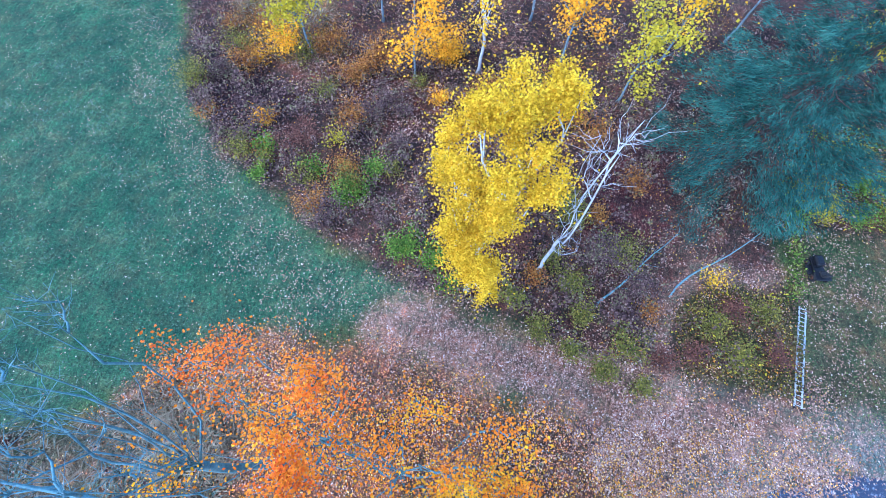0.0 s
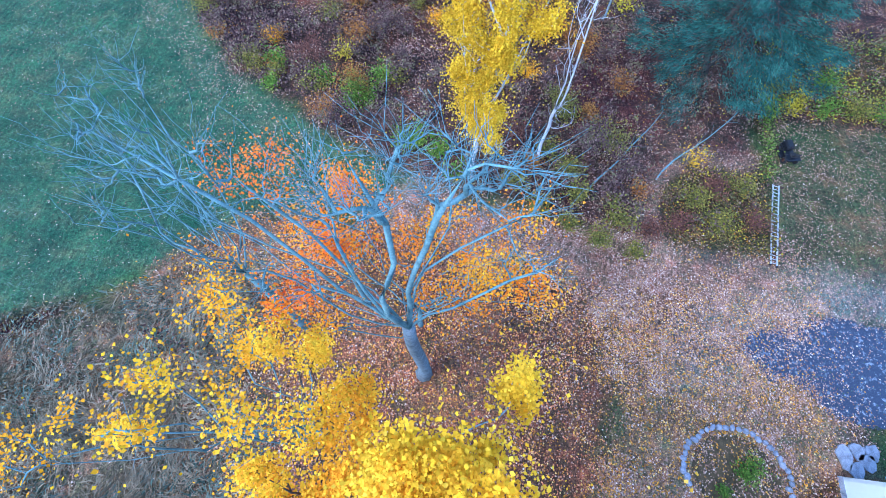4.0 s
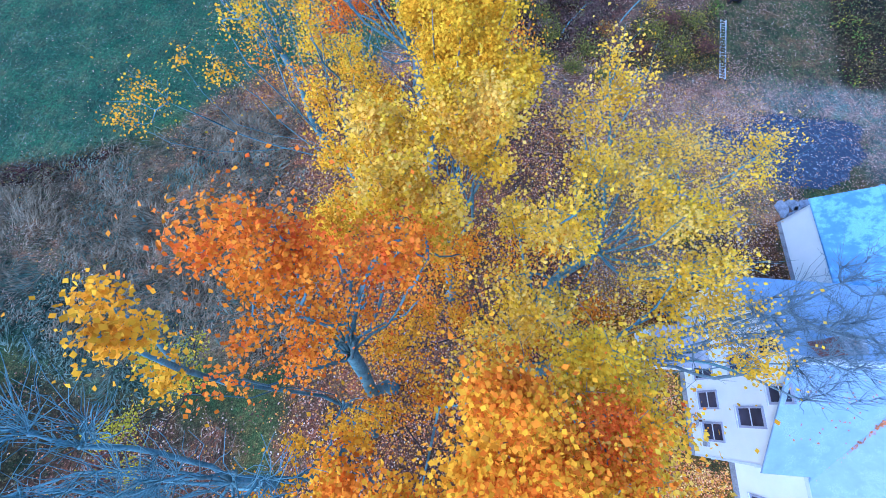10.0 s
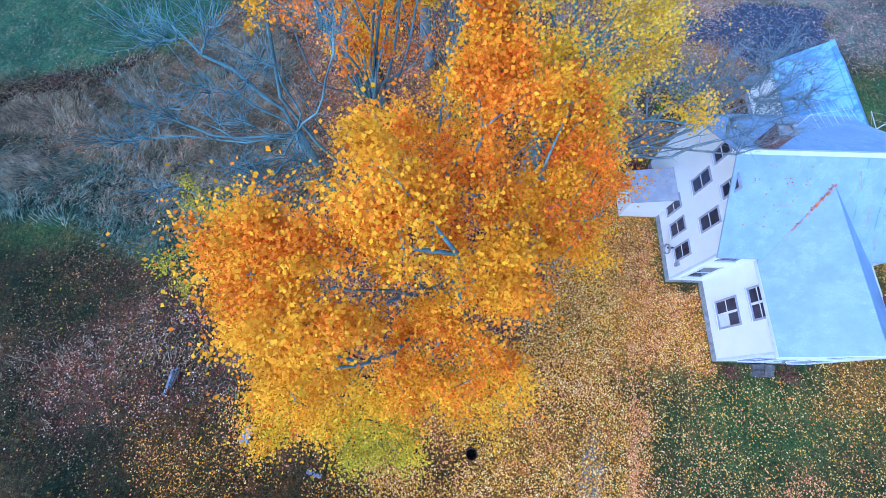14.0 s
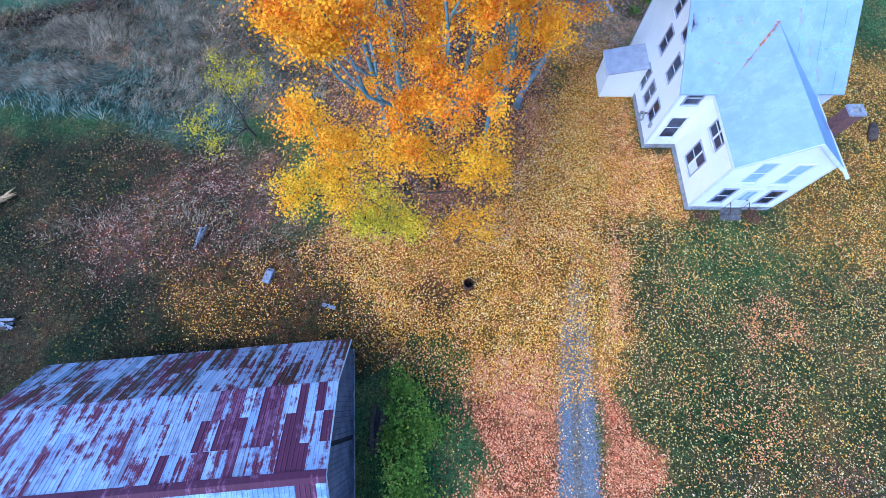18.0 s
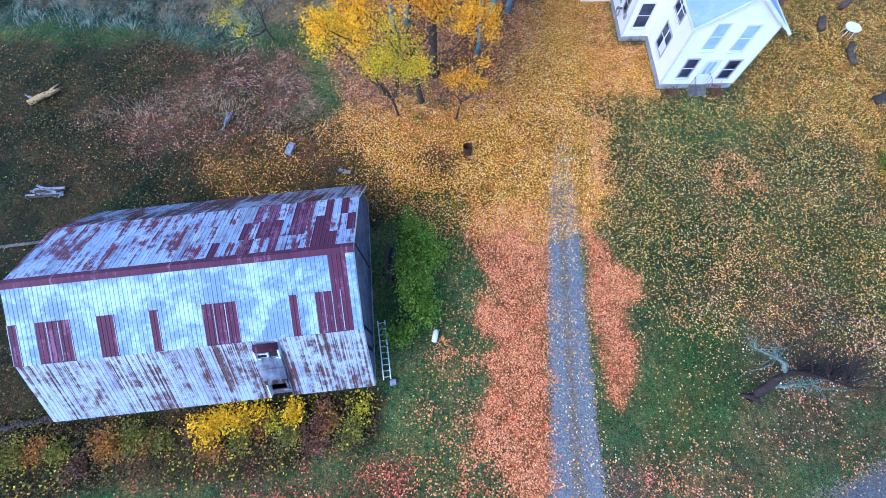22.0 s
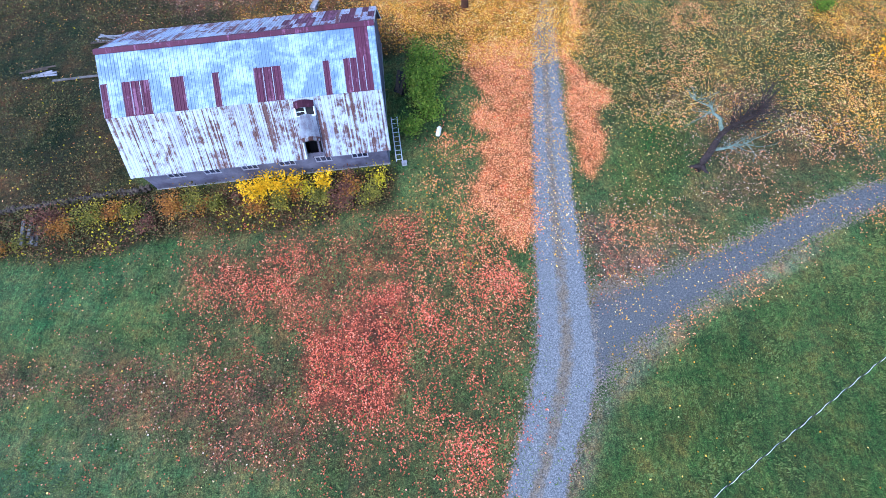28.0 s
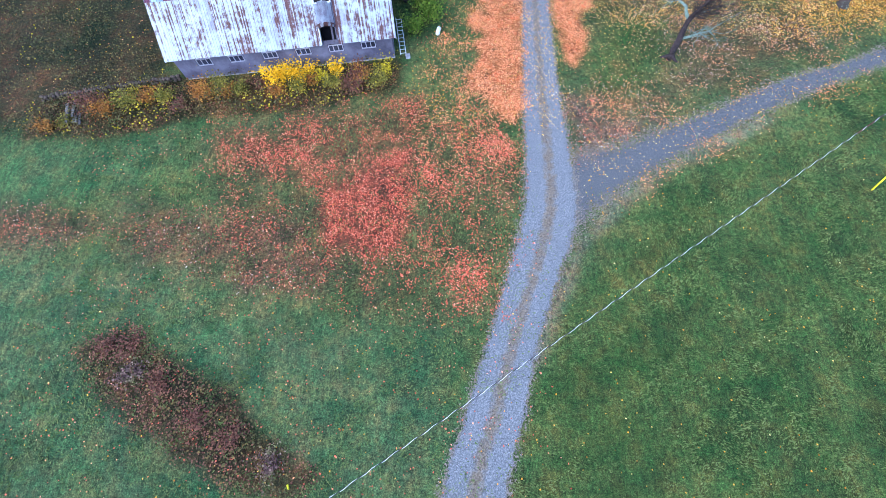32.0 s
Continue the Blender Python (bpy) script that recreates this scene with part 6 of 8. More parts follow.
tree("ash_tree", "yellow tree with bare boughs reaching over the house roof", (3.8, 44.8), 16, 0.26, [(2.0, 44.8, 13.8, 0.9, 0.7, 0.9, 14), (1.2, 43.8, 13.0, 0.9, 0.8, 0.9, 12), (3.3, 43.6, 14.6, 0.8, 0.8, 0.9, 16), (3.8, 42.7, 14.4, 0.8, 0.7, 0.9, 14), (4.7, 41.9, 13.0, 1.0, 0.8, 0.8, 26), (3.6, 43.9, 14.6, 0.8, 0.8, 0.9, 16), (7.6, 46.9, 13.0, 1.2, 0.8, 0.7, 12), (2.2, 47.9, 13.8, 0.9, 0.9, 0.9, 14), (3.3, 45.5, 12.0, 1.0, 0.8, 0.8, 12), (5.6, 44.9, 12.0, 1.1, 0.9, 0.8, 14), (4.2, 43.8, 12.4, 1.0, 0.8, 0.8, 14), (8.7, 46.0, 11.8, 1.0, 0.7, 0.6, 8), (9.2, 45.1, 11.8, 0.8, 0.6, 0.5, 9)], M_BARE, M_YELLOW, 145, 18, 0.1, 120, 0.32, fork=0.68, twigs=2, second=M_PALE, thick=1.2)
tree("ash_tree", "bare grey boughs of a tree leaning over the house", (5.2, 45.0), 13, 0.22, [(10.4, 46.6, 12.0, 1.7, 1.0, 0.8, 30), (12.9, 45.7, 11.6, 1.5, 1.0, 0.7, 26), (11.8, 44.6, 11.2, 1.4, 0.9, 0.7, 22), (14.1, 47.9, 11.4, 1.4, 0.8, 0.7, 18), (12.0, 46.2, 11.4, 1.6, 1.0, 0.8, 20), (8.4, 45.3, 11.8, 1.1, 0.9, 0.7, 14)], M_BARK, None, 146, 11, twigs=12, fork=0.6, thick=1.5)
tree("maple_tree", "red-orange maple with a spreading crown", (-2.8, 43.6), 19, 0.26, [(-4.0, 44.8, 18.0, 0.5, 0.4, 0.5, 12), (-3.1, 44.9, 18.4, 0.6, 0.5, 0.6, 18), (-2.2, 44.8, 18.2, 0.8, 0.6, 0.7, 22), (-1.4, 44.7, 17.6, 0.8, 0.7, 0.7, 20), (-1.1, 45.5, 16.8, 0.7, 0.7, 0.7, 12), (-3.1, 44.2, 17.2, 0.8, 0.6, 0.7, 14), (-2.2, 45.2, 16.4, 1.0, 0.8, 0.8, 16), (-3.5, 43.5, 16.2, 0.8, 0.7, 0.8, 12), (-1.2, 46.6, 16.0, 0.8, 0.7, 0.8, 10), (-3.9, 45.8, 17.6, 0.5, 0.5, 0.5, 8), (-3.2, 44.0, 14.6, 0.9, 0.7, 0.8, 12), (-1.6, 45.2, 14.6, 0.9, 0.8, 0.8, 10)], M_BARE, M_ORANGE, 147, 20, 0.085, 75, 0.24, fork=0.66, second=M_RED, thick=1.4)
tree("maple_tree", "golden outlying limbs of a thinning maple", (-3.8, 42.6), 20, 0.10, [(-3.9, 43.3, 19.4, 0.26, 0.2, 0.25, 18), (-4.6, 43.0, 17.2, 0.5, 0.4, 0.4, 12), (-4.4, 43.7, 19.2, 0.2, 0.16, 0.2, 8), (-2.3, 42.3, 13.6, 1.2, 0.9, 0.9, 18), (-3.3, 40.5, 13.2, 1.0, 0.7, 0.8, 10)], M_BARE, M_GOLD, 148, 6, 0.08, 45, 0.14)
tree("ash_tree", "leafless grey tree leaning west over the weeds", (-3.5, 41.2), 17, 0.17, [(-5.8, 41.9, 17.4, 0.7, 0.3, 0.3, 12), (-6.8, 42.0, 17.3, 0.5, 0.25, 0.25, 8), (-4.3, 41.4, 17.0, 0.6, 0.25, 0.25, 8), (-5.6, 41.2, 16.5, 0.9, 0.25, 0.25, 10), (-7.1, 40.8, 16.0, 0.7, 0.25, 0.25, 9), (-8.3, 40.3, 15.5, 0.6, 0.3, 0.25, 8), (-5.7, 40.8, 15.6, 0.9, 0.25, 0.25, 8), (-5.4, 40.0, 15.0, 0.7, 0.25, 0.25, 9), (-4.7, 39.4, 15.0, 0.6, 0.25, 0.3, 8), (-7.4, 39.3, 14.6, 0.6, 0.3, 0.25, 7), (-2.4, 41.5, 18.0, 0.3, 0.3, 0.5, 8), (-3.8, 39.9, 15.1, 0.4, 0.3, 0.3, 7)], M_BARE, None, 149, 12, twigs=8, fork=0.88, thick=1.05)
# the great orange maple
tree("maple_tree", "large maple with dense glowing orange crown beside the drive", (-0.7, 38.6), 18, 0.36, [(0.5, 42.1, 17.4, 1.2, 1.0, 1.1, 34), (1.7, 41.3, 16.4, 1.2, 1.1, 1.1, 32), (4.0, 42.2, 14.4, 1.3, 1.1, 1.2, 26), (-0.8, 38.7, 17.2, 1.2, 1.1, 1.1, 34), (-1.6, 37.4, 16.4, 1.3, 1.1, 1.2, 34), (-4.2, 37.6, 15.4, 1.4, 1.1, 1.2, 36), (-5.0, 36.5, 14.6, 1.3, 1.1, 1.2, 34), (-3.4, 35.8, 15.0, 1.3, 1.1, 1.2, 34), (-2.0, 35.5, 15.2, 1.1, 1.0, 1.1, 24), (0.2, 39.4, 15.4, 1.3, 1.1, 1.1, 26), (1.9, 40.0, 13.0, 1.4, 1.2, 1.2, 22), (-1.8, 41.4, 15.4, 1.1, 1.0, 1.0, 18), (0.0, 37.5, 12.6, 1.2, 1.1, 1.1, 14), (-4.5, 37.6, 15.2, 1.1, 1.0, 1.0, 16), (3.2, 39.6, 13.4, 1.2, 1.1, 1.1, 22), (1.4, 36.7, 12.0, 1.2, 1.0, 1.0, 14), (-4.8, 38.8, 11.0, 1.5, 1.1, 1.2, 22), (-1.6, 37.4, 10.4, 1.6, 1.1, 1.2, 22), (1.8, 38.6, 10.6, 1.5, 1.2, 1.2, 20), (4.3, 40.0, 11.0, 1.4, 1.1, 1.1, 16), (0.2, 40.0, 11.6, 1.5, 1.1, 1.2, 18), (-4.2, 34.3, 11.6, 1.4, 1.0, 1.2, 18), (-0.8, 34.6, 11.6, 1.4, 1.0, 1.2, 18), (2.0, 35.1, 11.4, 1.2, 1.0, 1.1, 14), (2.1, 37.7, 14.4, 1.0, 0.9, 0.9, 24), (1.2, 37.2, 14.8, 0.9, 0.8, 0.8, 18)], M_DARKBARK, M_GOLD, 150, 18, 0.1, 200, 0.28, fork=0.35, second=M_ORANGE, thick=0.9, wood=M_BARE)
tree("maple_tree", "slender coral-red maple on the drive side of the grove", (2.6, 40.4), 15.5, 0.14, [(4.0, 40.2, 14.5, 0.7, 0.6, 0.7, 16), (4.5, 40.9, 14.5, 0.6, 0.6, 0.7, 16), (3.8, 42.4, 14.8, 0.6, 0.6, 0.7, 16), (3.0, 42.8, 15.0, 0.6, 0.5, 0.6, 14), (3.2, 39.0, 14.2, 0.6, 0.6, 0.6, 14), (3.4, 41.2, 15.0, 0.6, 0.6, 0.6, 12)], M_BARE, M_RED, 157, 6, 0.085, 80, 0.24, fork=0.5, second=M_ORANGE)
tree("maple_tree", "golden inner maple on the south side of the grove", (-1.6, 36.0), 12, 0.2, [(-2.9, 34.7, 9.6, 1.7, 1.0, 1.2, 28), (0.2, 34.8, 9.0, 1.4, 1.0, 1.2, 22), (1.8, 35.4, 9.4, 1.2, 1.0, 1.1, 16), (-4.9, 35.3, 9.4, 1.3, 0.9, 1.1, 18), (-5.6, 33.5, 9.0, 1.4, 0.9, 1.1, 20), (-2.0, 34.4, 9.4, 1.4, 0.9, 1.1, 18), (2.0, 34.7, 8.0, 1.2, 0.9, 1.1, 16), (-3.8, 33.4, 8.0, 1.3, 0.9, 1.1, 16)], M_DARKBARK, M_GOLD, 151, 8, 0.095, 130, 0.34, second=M_YELLOW)
tree("maple_tree", "low yellow-green young trees at the south edge of the grove", (-3.2, 34.8), 8.5, 0.1, [(-2.7, 32.9, 7.2, 1.5, 1.1, 1.3, 80), (-5.9, 33.2, 7.6, 1.5, 1.0, 1.3, 44), (-4.1, 34.1, 8.2, 1.2, 0.9, 1.2, 30), (-1.3, 32.7, 6.4, 1.0, 0.8, 1.1, 26)], M_DARKBARK, M_YGREEN, 152, 8, 0.09, 75, 0.34, fork=0.25, second=M_YELLOW)
tree("maple_tree", "low golden sapling at the south edge of the grove", (0.9, 34.4), 7, 0.09, [(1.3, 33.3, 5.4, 1.2, 0.9, 1.1, 32), (2.3, 34.9, 6.6, 1.1, 0.9, 1.1, 22)], M_DARKBARK, M_GOLD, 153, 5, 0.09, 60, 0.34, fork=0.25)
tree("hawthorn_tree", "thin yellow-green small tree standing in weeds", (-13.6, 42.4), 5.5, 0.1, [(-13.4, 43.8, 4.6, 1.6, 1.5, 1.1, 34), (-14.9, 39.9, 4.0, 1.6, 1.3, 1.0, 20)], M_DARKBARK, M_YGREEN, 154, 9, 0.1, 60, 0.32, fork=0.2, twigs=1)
tree("maple_tree", "golden understory maple between the taller crowns", (1.4, 46.0), 11, 0.14, [(-0.1, 48.3, 9.0, 1.6, 1.3, 1.1, 20), (-2.8, 51.6, 9.4, 1.4, 1.2, 1.0, 14), (0.1, 45.9, 9.0, 1.6, 1.2, 1.1, 18), (2.7, 49.0, 9.4, 1.6, 1.2, 1.0, 16), (-3.0, 44.8, 9.4, 1.4, 1.1, 1.0, 12), (4.7, 46.2, 9.0, 1.3, 1.1, 1.0, 12)], M_DARKBARK, M_GOLD, 155, 10, 0.1, 170, 0.42, fork=0.3, second=M_ORANGE)
tree("maple_tree", "rusty golden understory maple near the drive", (2.6, 41.6), 10, 0.13, [(3.1, 45.1, 8.6, 1.6, 1.2, 1.1, 16), (-1.5, 42.6, 9.0, 1.6, 1.2, 1.1, 16), (5.2, 41.2, 9.4, 1.4, 1.2, 1.1, 14), (6.6, 43.0, 9.0, 1.2, 1.2, 1.0, 10)], M_DARKBARK, M_ORANGE, 156, 8, 0.1, 170, 0.42, fork=0.3, second=M_GOLD)
# by the east lawn


def apple():
    """The old apple tree: a dark mossy trunk, crooked lichen-grey limbs and sprays of dead twigs."""
    r = rng(160)
    t = thing("apple_tree", (16.65, 15.75, 0), "old dead apple tree with lichen-grey limbs on green lawn", "tree")
    trunk = np.array([(-0.12, -0.12, -0.1, 0.34), (0.0, 0.1, 0.5, 0.25), (0.22, 0.45, 1.1, 0.24), (0.3, 0.75, 1.7, 0.21), (0.42, 1.0, 2.25, 0.22), (0.6, 1.0, 2.8, 0.14), (0.75, 0.85, 3.4, 0.10), (0.8, 0.6, 4.1, 0.06), (0.75, 0.35, 4.8, 0.02)])
    trunk[:, 3] *= 0.9
    put("trunk", tubes([trunk], 10), M_ROTTEN, t, "nearly black rotten trunk", smooth=True)
    put("root_flare", tubes([[(-0.7, 0.05, 0.0, 0.06), (-0.4, 0.0, 0.08, 0.12), (-0.05, -0.05, 0.25, 0.18)], [(0.45, -0.5, 0.0, 0.05), (0.2, -0.3, 0.1, 0.12), (0.0, -0.05, 0.3, 0.18)]], 7), M_ROTTEN, t, smooth=True)
    forks = [
        [(0.42, 1.0, 2.25, 0.14), (0.15, 1.35, 2.6, 0.11), (-0.05, 1.4, 3.0, 0.10), (-0.6, 1.6, 3.3, 0.07), (-1.0, 1.6, 3.8, 0.05), (-1.9, 1.95, 4.0, 0.015)],
        [(0.42, 1.0, 2.25, 0.13), (0.85, 1.15, 2.5, 0.11), (1.2, 1.0, 2.9, 0.07), (1.9, 1.0, 3.2, 0.03)],
        [(0.25, 0.5, 1.2, 0.11), (0.8, 0.4, 1.4, 0.09), (1.3, 0.55, 1.5, 0.06), (2.0, 0.5, 1.7, 0.02)],
    ]
    for f, mat in zip(forks, (M_LICHEN, M_MOSSY, M_LICHEN)):
        put("limb", tubes([np.array(f)], 7), mat, t, "crooked lichen-grey limb", smooth=True)
    for src, n, d0, mat in ((trunk[5:], 90, (0.45, 0.35, 0.35), M_ROTTEN), (np.array(forks[1])[1:], 44, (0.55, 0.2, 0.3), M_ROTTEN), (np.array(forks[0])[3:], 20, (-0.2, 0.2, 0.2), M_LICHEN), (np.array(forks[2])[1:], 22, (0.4, 0.0, 0.1), M_LICHEN)):
        lines = []
        for k in range(n):
            a = src[r.integers(0, len(src)), :3]
            d = np.array(d0) + r.normal(0, 0.38, 3)
            br = curve(a, a + d * r.uniform(0.6, 1.9), 0.026, 0.008, r, 0.1, 5)
            lines.append(br)
            for q in range(3):
                b = br[r.integers(1, 5), :3]
                lines.append(curve(b, b + d * 0.4 + r.normal(0, 0.2, 3), 0.013, 0.006, r, 0.1, 3))
        put("twig_spray", tubes(lines, 4), mat, t)


apple()
tree("apple_tree", "leaning tree with golden leaves beside the lane", (31.0, 20.6), 6, 0.38, [(32.4, 23.6, 3.2, 1.6, 1.4, 0.9, 36), (34.4, 22.6, 4, 2, 1.6, 1.2, 24), (30.9, 23.8, 1.9, 0.9, 0.8, 0.6, 16)], M_MOSSY, M_GOLD, 161, 7, 0.16, 60, 0.45, fork=0.35)
tree("apple_tree", "golden tree with thick grey trunk on the east lawn", (30.8, 35.4), 7, 0.34, [(33.2, 37.4, 5, 2.2, 2.0, 1.4, 40), (35.2, 36, 5, 2, 1.6, 1.2, 24)], M_MOSSY, M_GOLD, 162, 8, 0.16, 60, 0.45, fork=0.35)

# ---- shrubs ----
for k, (x, y, rd, hh, mt, n) in enumerate([(-10.2, 76.9, 1.5, 1.7, M_GREEN, 1300), (-9.2, 79.2, 1.3, 1.6, M_GREEN, 700), (-17.6, 79.8, 1.3, 1.5, M_GREEN, 600), (-17.4, 77.4, 1.1, 1.3, M_GREEN, 500), (-13.2, 78.6, 1.2, 1.4, M_GREEN, 450), (-12.6, 81.4, 1.1, 1.4, M_YGREEN, 350), (-5.6, 74.0, 1.6, 1.6, M_GREEN, 1300), (-3.6, 73.0, 1.2, 1.4, M_GREEN, 700), (-17.8, 78.2, 1.5, 1.3, M_OLIVE, 500), (-13.8, 77.8, 1.4, 1.3, M_OLIVE, 500), (-8, 79.6, 1.3, 1.6, M_OLIVE, 450), (-2.2, 71.6, 1.0, 1.2, M_GREEN, 400), (-11.6, 82, 1.5, 1.4, M_PURPLE, 700), (9.4, 70, 1.5, 1.5, M_OLIVE, 700), (6.6, 71.4, 1.3, 1.4, M_OLIVE, 600), (2.2, 71.6, 1.2, 1.3, M_OLIVE, 520)]):
    shrub("leafy green shrub at the edge of the wood" if mt is M_GREEN else "thinning yellow and brown shrub at the edge of the wood", x, y, rd, hh, mt, n, 200 + k, group="shrubs of the wood edge")
for k, (x, y, rd, hh, n) in enumerate([(-1.9, 25.4, 1.3, 1.6, 1300), (-1.0, 23.6, 1.5, 2.2, 1900), (-1.4, 21.8, 1.4, 2.4, 1800), (-0.9, 20.4, 1.3, 1.9, 1500), (-2.2, 19.2, 1.1, 1.5, 900), (-2.3, 23.0, 1.1, 2.0, 1100)]):
    shrub("dense green bush growing along the end of the barn", x, y, rd, hh, M_GREEN, n, 230 + k, group="bushes by the barn")
for k, (x, y, rd, hh, mt, n) in enumerate([(-12.1, 14.4, 1.3, 1.3, M_YELLOW, 1500), (-10.2, 14.7, 1.1, 1.2, M_YELLOW, 1000), (-7.9, 15.0, 0.7, 1.1, M_YELLOW, 500), (-9.0, 14.6, 0.8, 0.9, M_YGREEN, 300), (-4.6, 15.2, 0.9, 0.7, M_YGREEN, 300), (-6.4, 14.8, 1.0, 0.8, M_BROWN, 400)]):
    shrub("low brightly yellow bush against the barn wall" if mt is M_YELLOW else "low weedy bush against the barn wall", x, y, rd, hh, mt, n, 250 + k, size=0.12, group="bushes under the barn eave")
r_ = rng(778)
for k in range(20):
    f = (k + 0.5) / 20
    x, y = -28.6 + f * 24.6 + r_.uniform(-0.5, 0.5), 11.4 + f * 3.2 + r_.uniform(-0.9, 1.2)
    mt = [M_RUST, M_OLIVE, M_BROWN, M_RUST, M_OLIVE][k % 5]
    rd = r_.uniform(0.7, 1.2)
    shrub("rusty orange-brown brush clump beside the lawn" if mt is M_RUST else ("olive weedy clump beside the lawn" if mt is M_OLIVE else "dead brown brush clump beside the lawn"), x, y, rd, rd * 0.8, mt, int(760 * rd ** 2), 1400 + k, size=0.11, stems=11, group="brush south of the barn")
for k, (x, y) in enumerate([(-19.2, -4.8), (-17.4, -6.2), (-15.6, -6.8), (-13.4, -8.4), (-11.2, -9.4), (-9.2, -10.8), (-17.6, -4.6)]):
    shrub("dead brown weedy clump on the lawn", x, y, 1.0, 0.6, [M_BROWN, M_PURPLE, M_BROWN, M_BROWN][k % 4], 420, 1440 + k, size=0.11, stems=8, group="weedy clumps")
r_ = rng(777)
for k, (x, y, rd) in enumerate([(-19.6, 90, 2.4), (-15.6, 91, 2.2), (-11, 90, 2.2), (-6.4, 92, 2.4), (-22, 87.4, 1.8), (-2, 88, 2.0), (3.6, 87, 2.0), (-13, 88, 1.9), (6.8, 85, 1.8)]):
    shrub("golden-brown thicket at the back of the wood", x, y, rd, rd, M_RUST if k % 3 else M_GOLD, int(330 * rd ** 2), 1500 + k, size=0.13, stems=11, group="gold thicket of the wood")
for k in range(90):
    x, y = r_.uniform(-27, 11), r_.uniform(72, 93)
    if inside(np.array([x]), np.array([y]), WOODS, 0.5)[0] < 0.9 or abs(x - 14) < 3:
        continue
    mt = [M_PURPLE, M_RUST, M_OLIVE, M_PURPLE, M_RUST, M_GOLD, M_PURPLE][k % 7] if y > 82 else [M_PURPLE, M_OLIVE, M_BROWN, M_PURPLE, M_RUST][k % 5]
    words = {"leaf_olive": "half-bare olive-green shrub in the wood", "leaf_rust_brown": "rust-brown shrub in the wood", "leaf_gold": "golden-leaved shrub in the wood"}.get(mt.name, "bare purple-brown shrub in the wood")
    rd = r_.uniform(0.9, 1.9)
    shrub(words, x, y, rd, rd * r_.uniform(0.8, 1.3), mt, int(420 * rd ** 2), 1200 + k, size=0.11, stems=9, group="thicket of the wood")
for k, (x, y, rd, hh, mt) in enumerate([(7.6, 75.4, 2.1, 2.8, M_PURPLE), (9.6, 73.4, 1.7, 2.2, M_PURPLE), (4.2, 70.0, 1.2, 1.1, M_OLIVE), (6.2, 68.9, 1.1, 1.0, M_OLIVE), (8.2, 68.2, 1.2, 1.0, M_OLIVE), (10.4, 67.6, 1.0, 0.9, M_OLIVE), (11.4, 69.4, 1.3, 1.2, M_BROWN), (14.6, 72.4, 1.4, 1.4, M_OLIVE), (18.2, 73.8, 1.4, 1.3, M_OLIVE), (16.4, 70.4, 1.5, 1.2, M_OLIVE), (13.8, 70.0, 1.2, 1.1, M_BROWN), (18.6, 71.0, 1.2, 1.1, M_BROWN), (16.2, 73.6, 1.3, 1.3, M_BROWN)]):
    shrub("dense thicket of bare purplish twigs" if mt is M_PURPLE else "low yellowing bramble beside the track", x, y, rd, hh, mt, int(520 * rd ** 2), 1300 + k, size=0.11, stems=10, group="brambles along the track")
for k, (x, y, rd, mt) in enumerate([(21.4, 81.4, 1.3, M_GREEN), (23.6, 82.0, 1.4, M_YGREEN), (25.8, 82.4, 1.3, M_GREEN), (28.2, 82.6, 1.5, M_OLIVE), (30.6, 82.4, 1.4, M_GREEN), (33.2, 82.2, 1.5, M_YGREEN), (22.4, 84.0, 1.5, M_OLIVE), (26.4, 85.0, 1.6, M_GREEN)]):
    shrub("leafy green hedge shrub behind the back lawn" if mt is M_GREEN else "yellowing hedge shrub behind the back lawn", x, y, rd, rd * 1.1, mt, int(420 * rd ** 2), 1600 + k, size=0.12, stems=9, group="hedge of the back lawn")
shrub("round green bush on the east lawn", 29.2, 29.8, 1.1, 1.2, M_GREEN, 900, 270)

# ---- fallen leaves, weeds and grass ----
DRIVE_N = [(6.2, 28.5), (9.4, 28.5), (10, 32), (10.8, 37), (11.2, 47), (8, 47), (7, 37), (6.4, 31)]
WOODN = [(-29, 91), (-27, 87), (-24, 82), (-20.5, 78.8), (-10.4, 72.8), (-2.4, 70.9), (6, 69.4), (12, 69.4), (12, 90)]
LANE_EDGE = [(8.6, 9.6), (12, 9.2), (19, 11.6), (30, 16), (31, 17.4), (24, 14.6), (16, 11.6), (9, 12)]
LANE_LOW = [(11, 4.6), (14.5, 6.7), (18.5, 8.9), (24, 11.3), (31, 14.3), (31, 13.5), (24, 10.3), (18.8, 7.8), (14.8, 5.6), (11.4, 3.6)]
GOLDE = [(26.3, 24), (31.8, 25), (36, 22), (34, 17.4), (28, 16.8), (25.5, 18.6)]
BRANCH_BED = [(9, 9), (14.5, 9.8), (24, 13.6), (34, 17.4), (34, 15), (24, 10.8), (14, 6), (9, 2.5)]
WEEDN = [(-26, 31), (-12, 30), (-5, 29), (-7, 35), (-12, 40), (-24, 42)]
NEARLANE = [(9, 11), (14, 11), (24, 15), (30, 19), (21, 19), (10, 19)]
DRIVE_S = [(6, 9), (8.6, 9), (9.2, 26), (6, 26)]
SOUTH = [(-26, 12), (6, 13), (4, -16), (-24, -16)]
SE_LAWN = [(8, 2), (34, 16), (40, 8), (34, -16), (4, -16)]
FOOT = [(13.2, 36.4), (15.4, 36.4), (15.4, 41.3), (13.4, 41.3), (13.4, 45.6), (11, 44), (10.6, 37)]
FIELD_EDGE = [(-33, 94), (-24.2, 82), (-20.5, 78.8), (-10.4, 72.8), (-3.5, 70.9), (-6, 68), (-12, 66), (-18, 70), (-24, 76), (-30, 84), (-36, 92)]
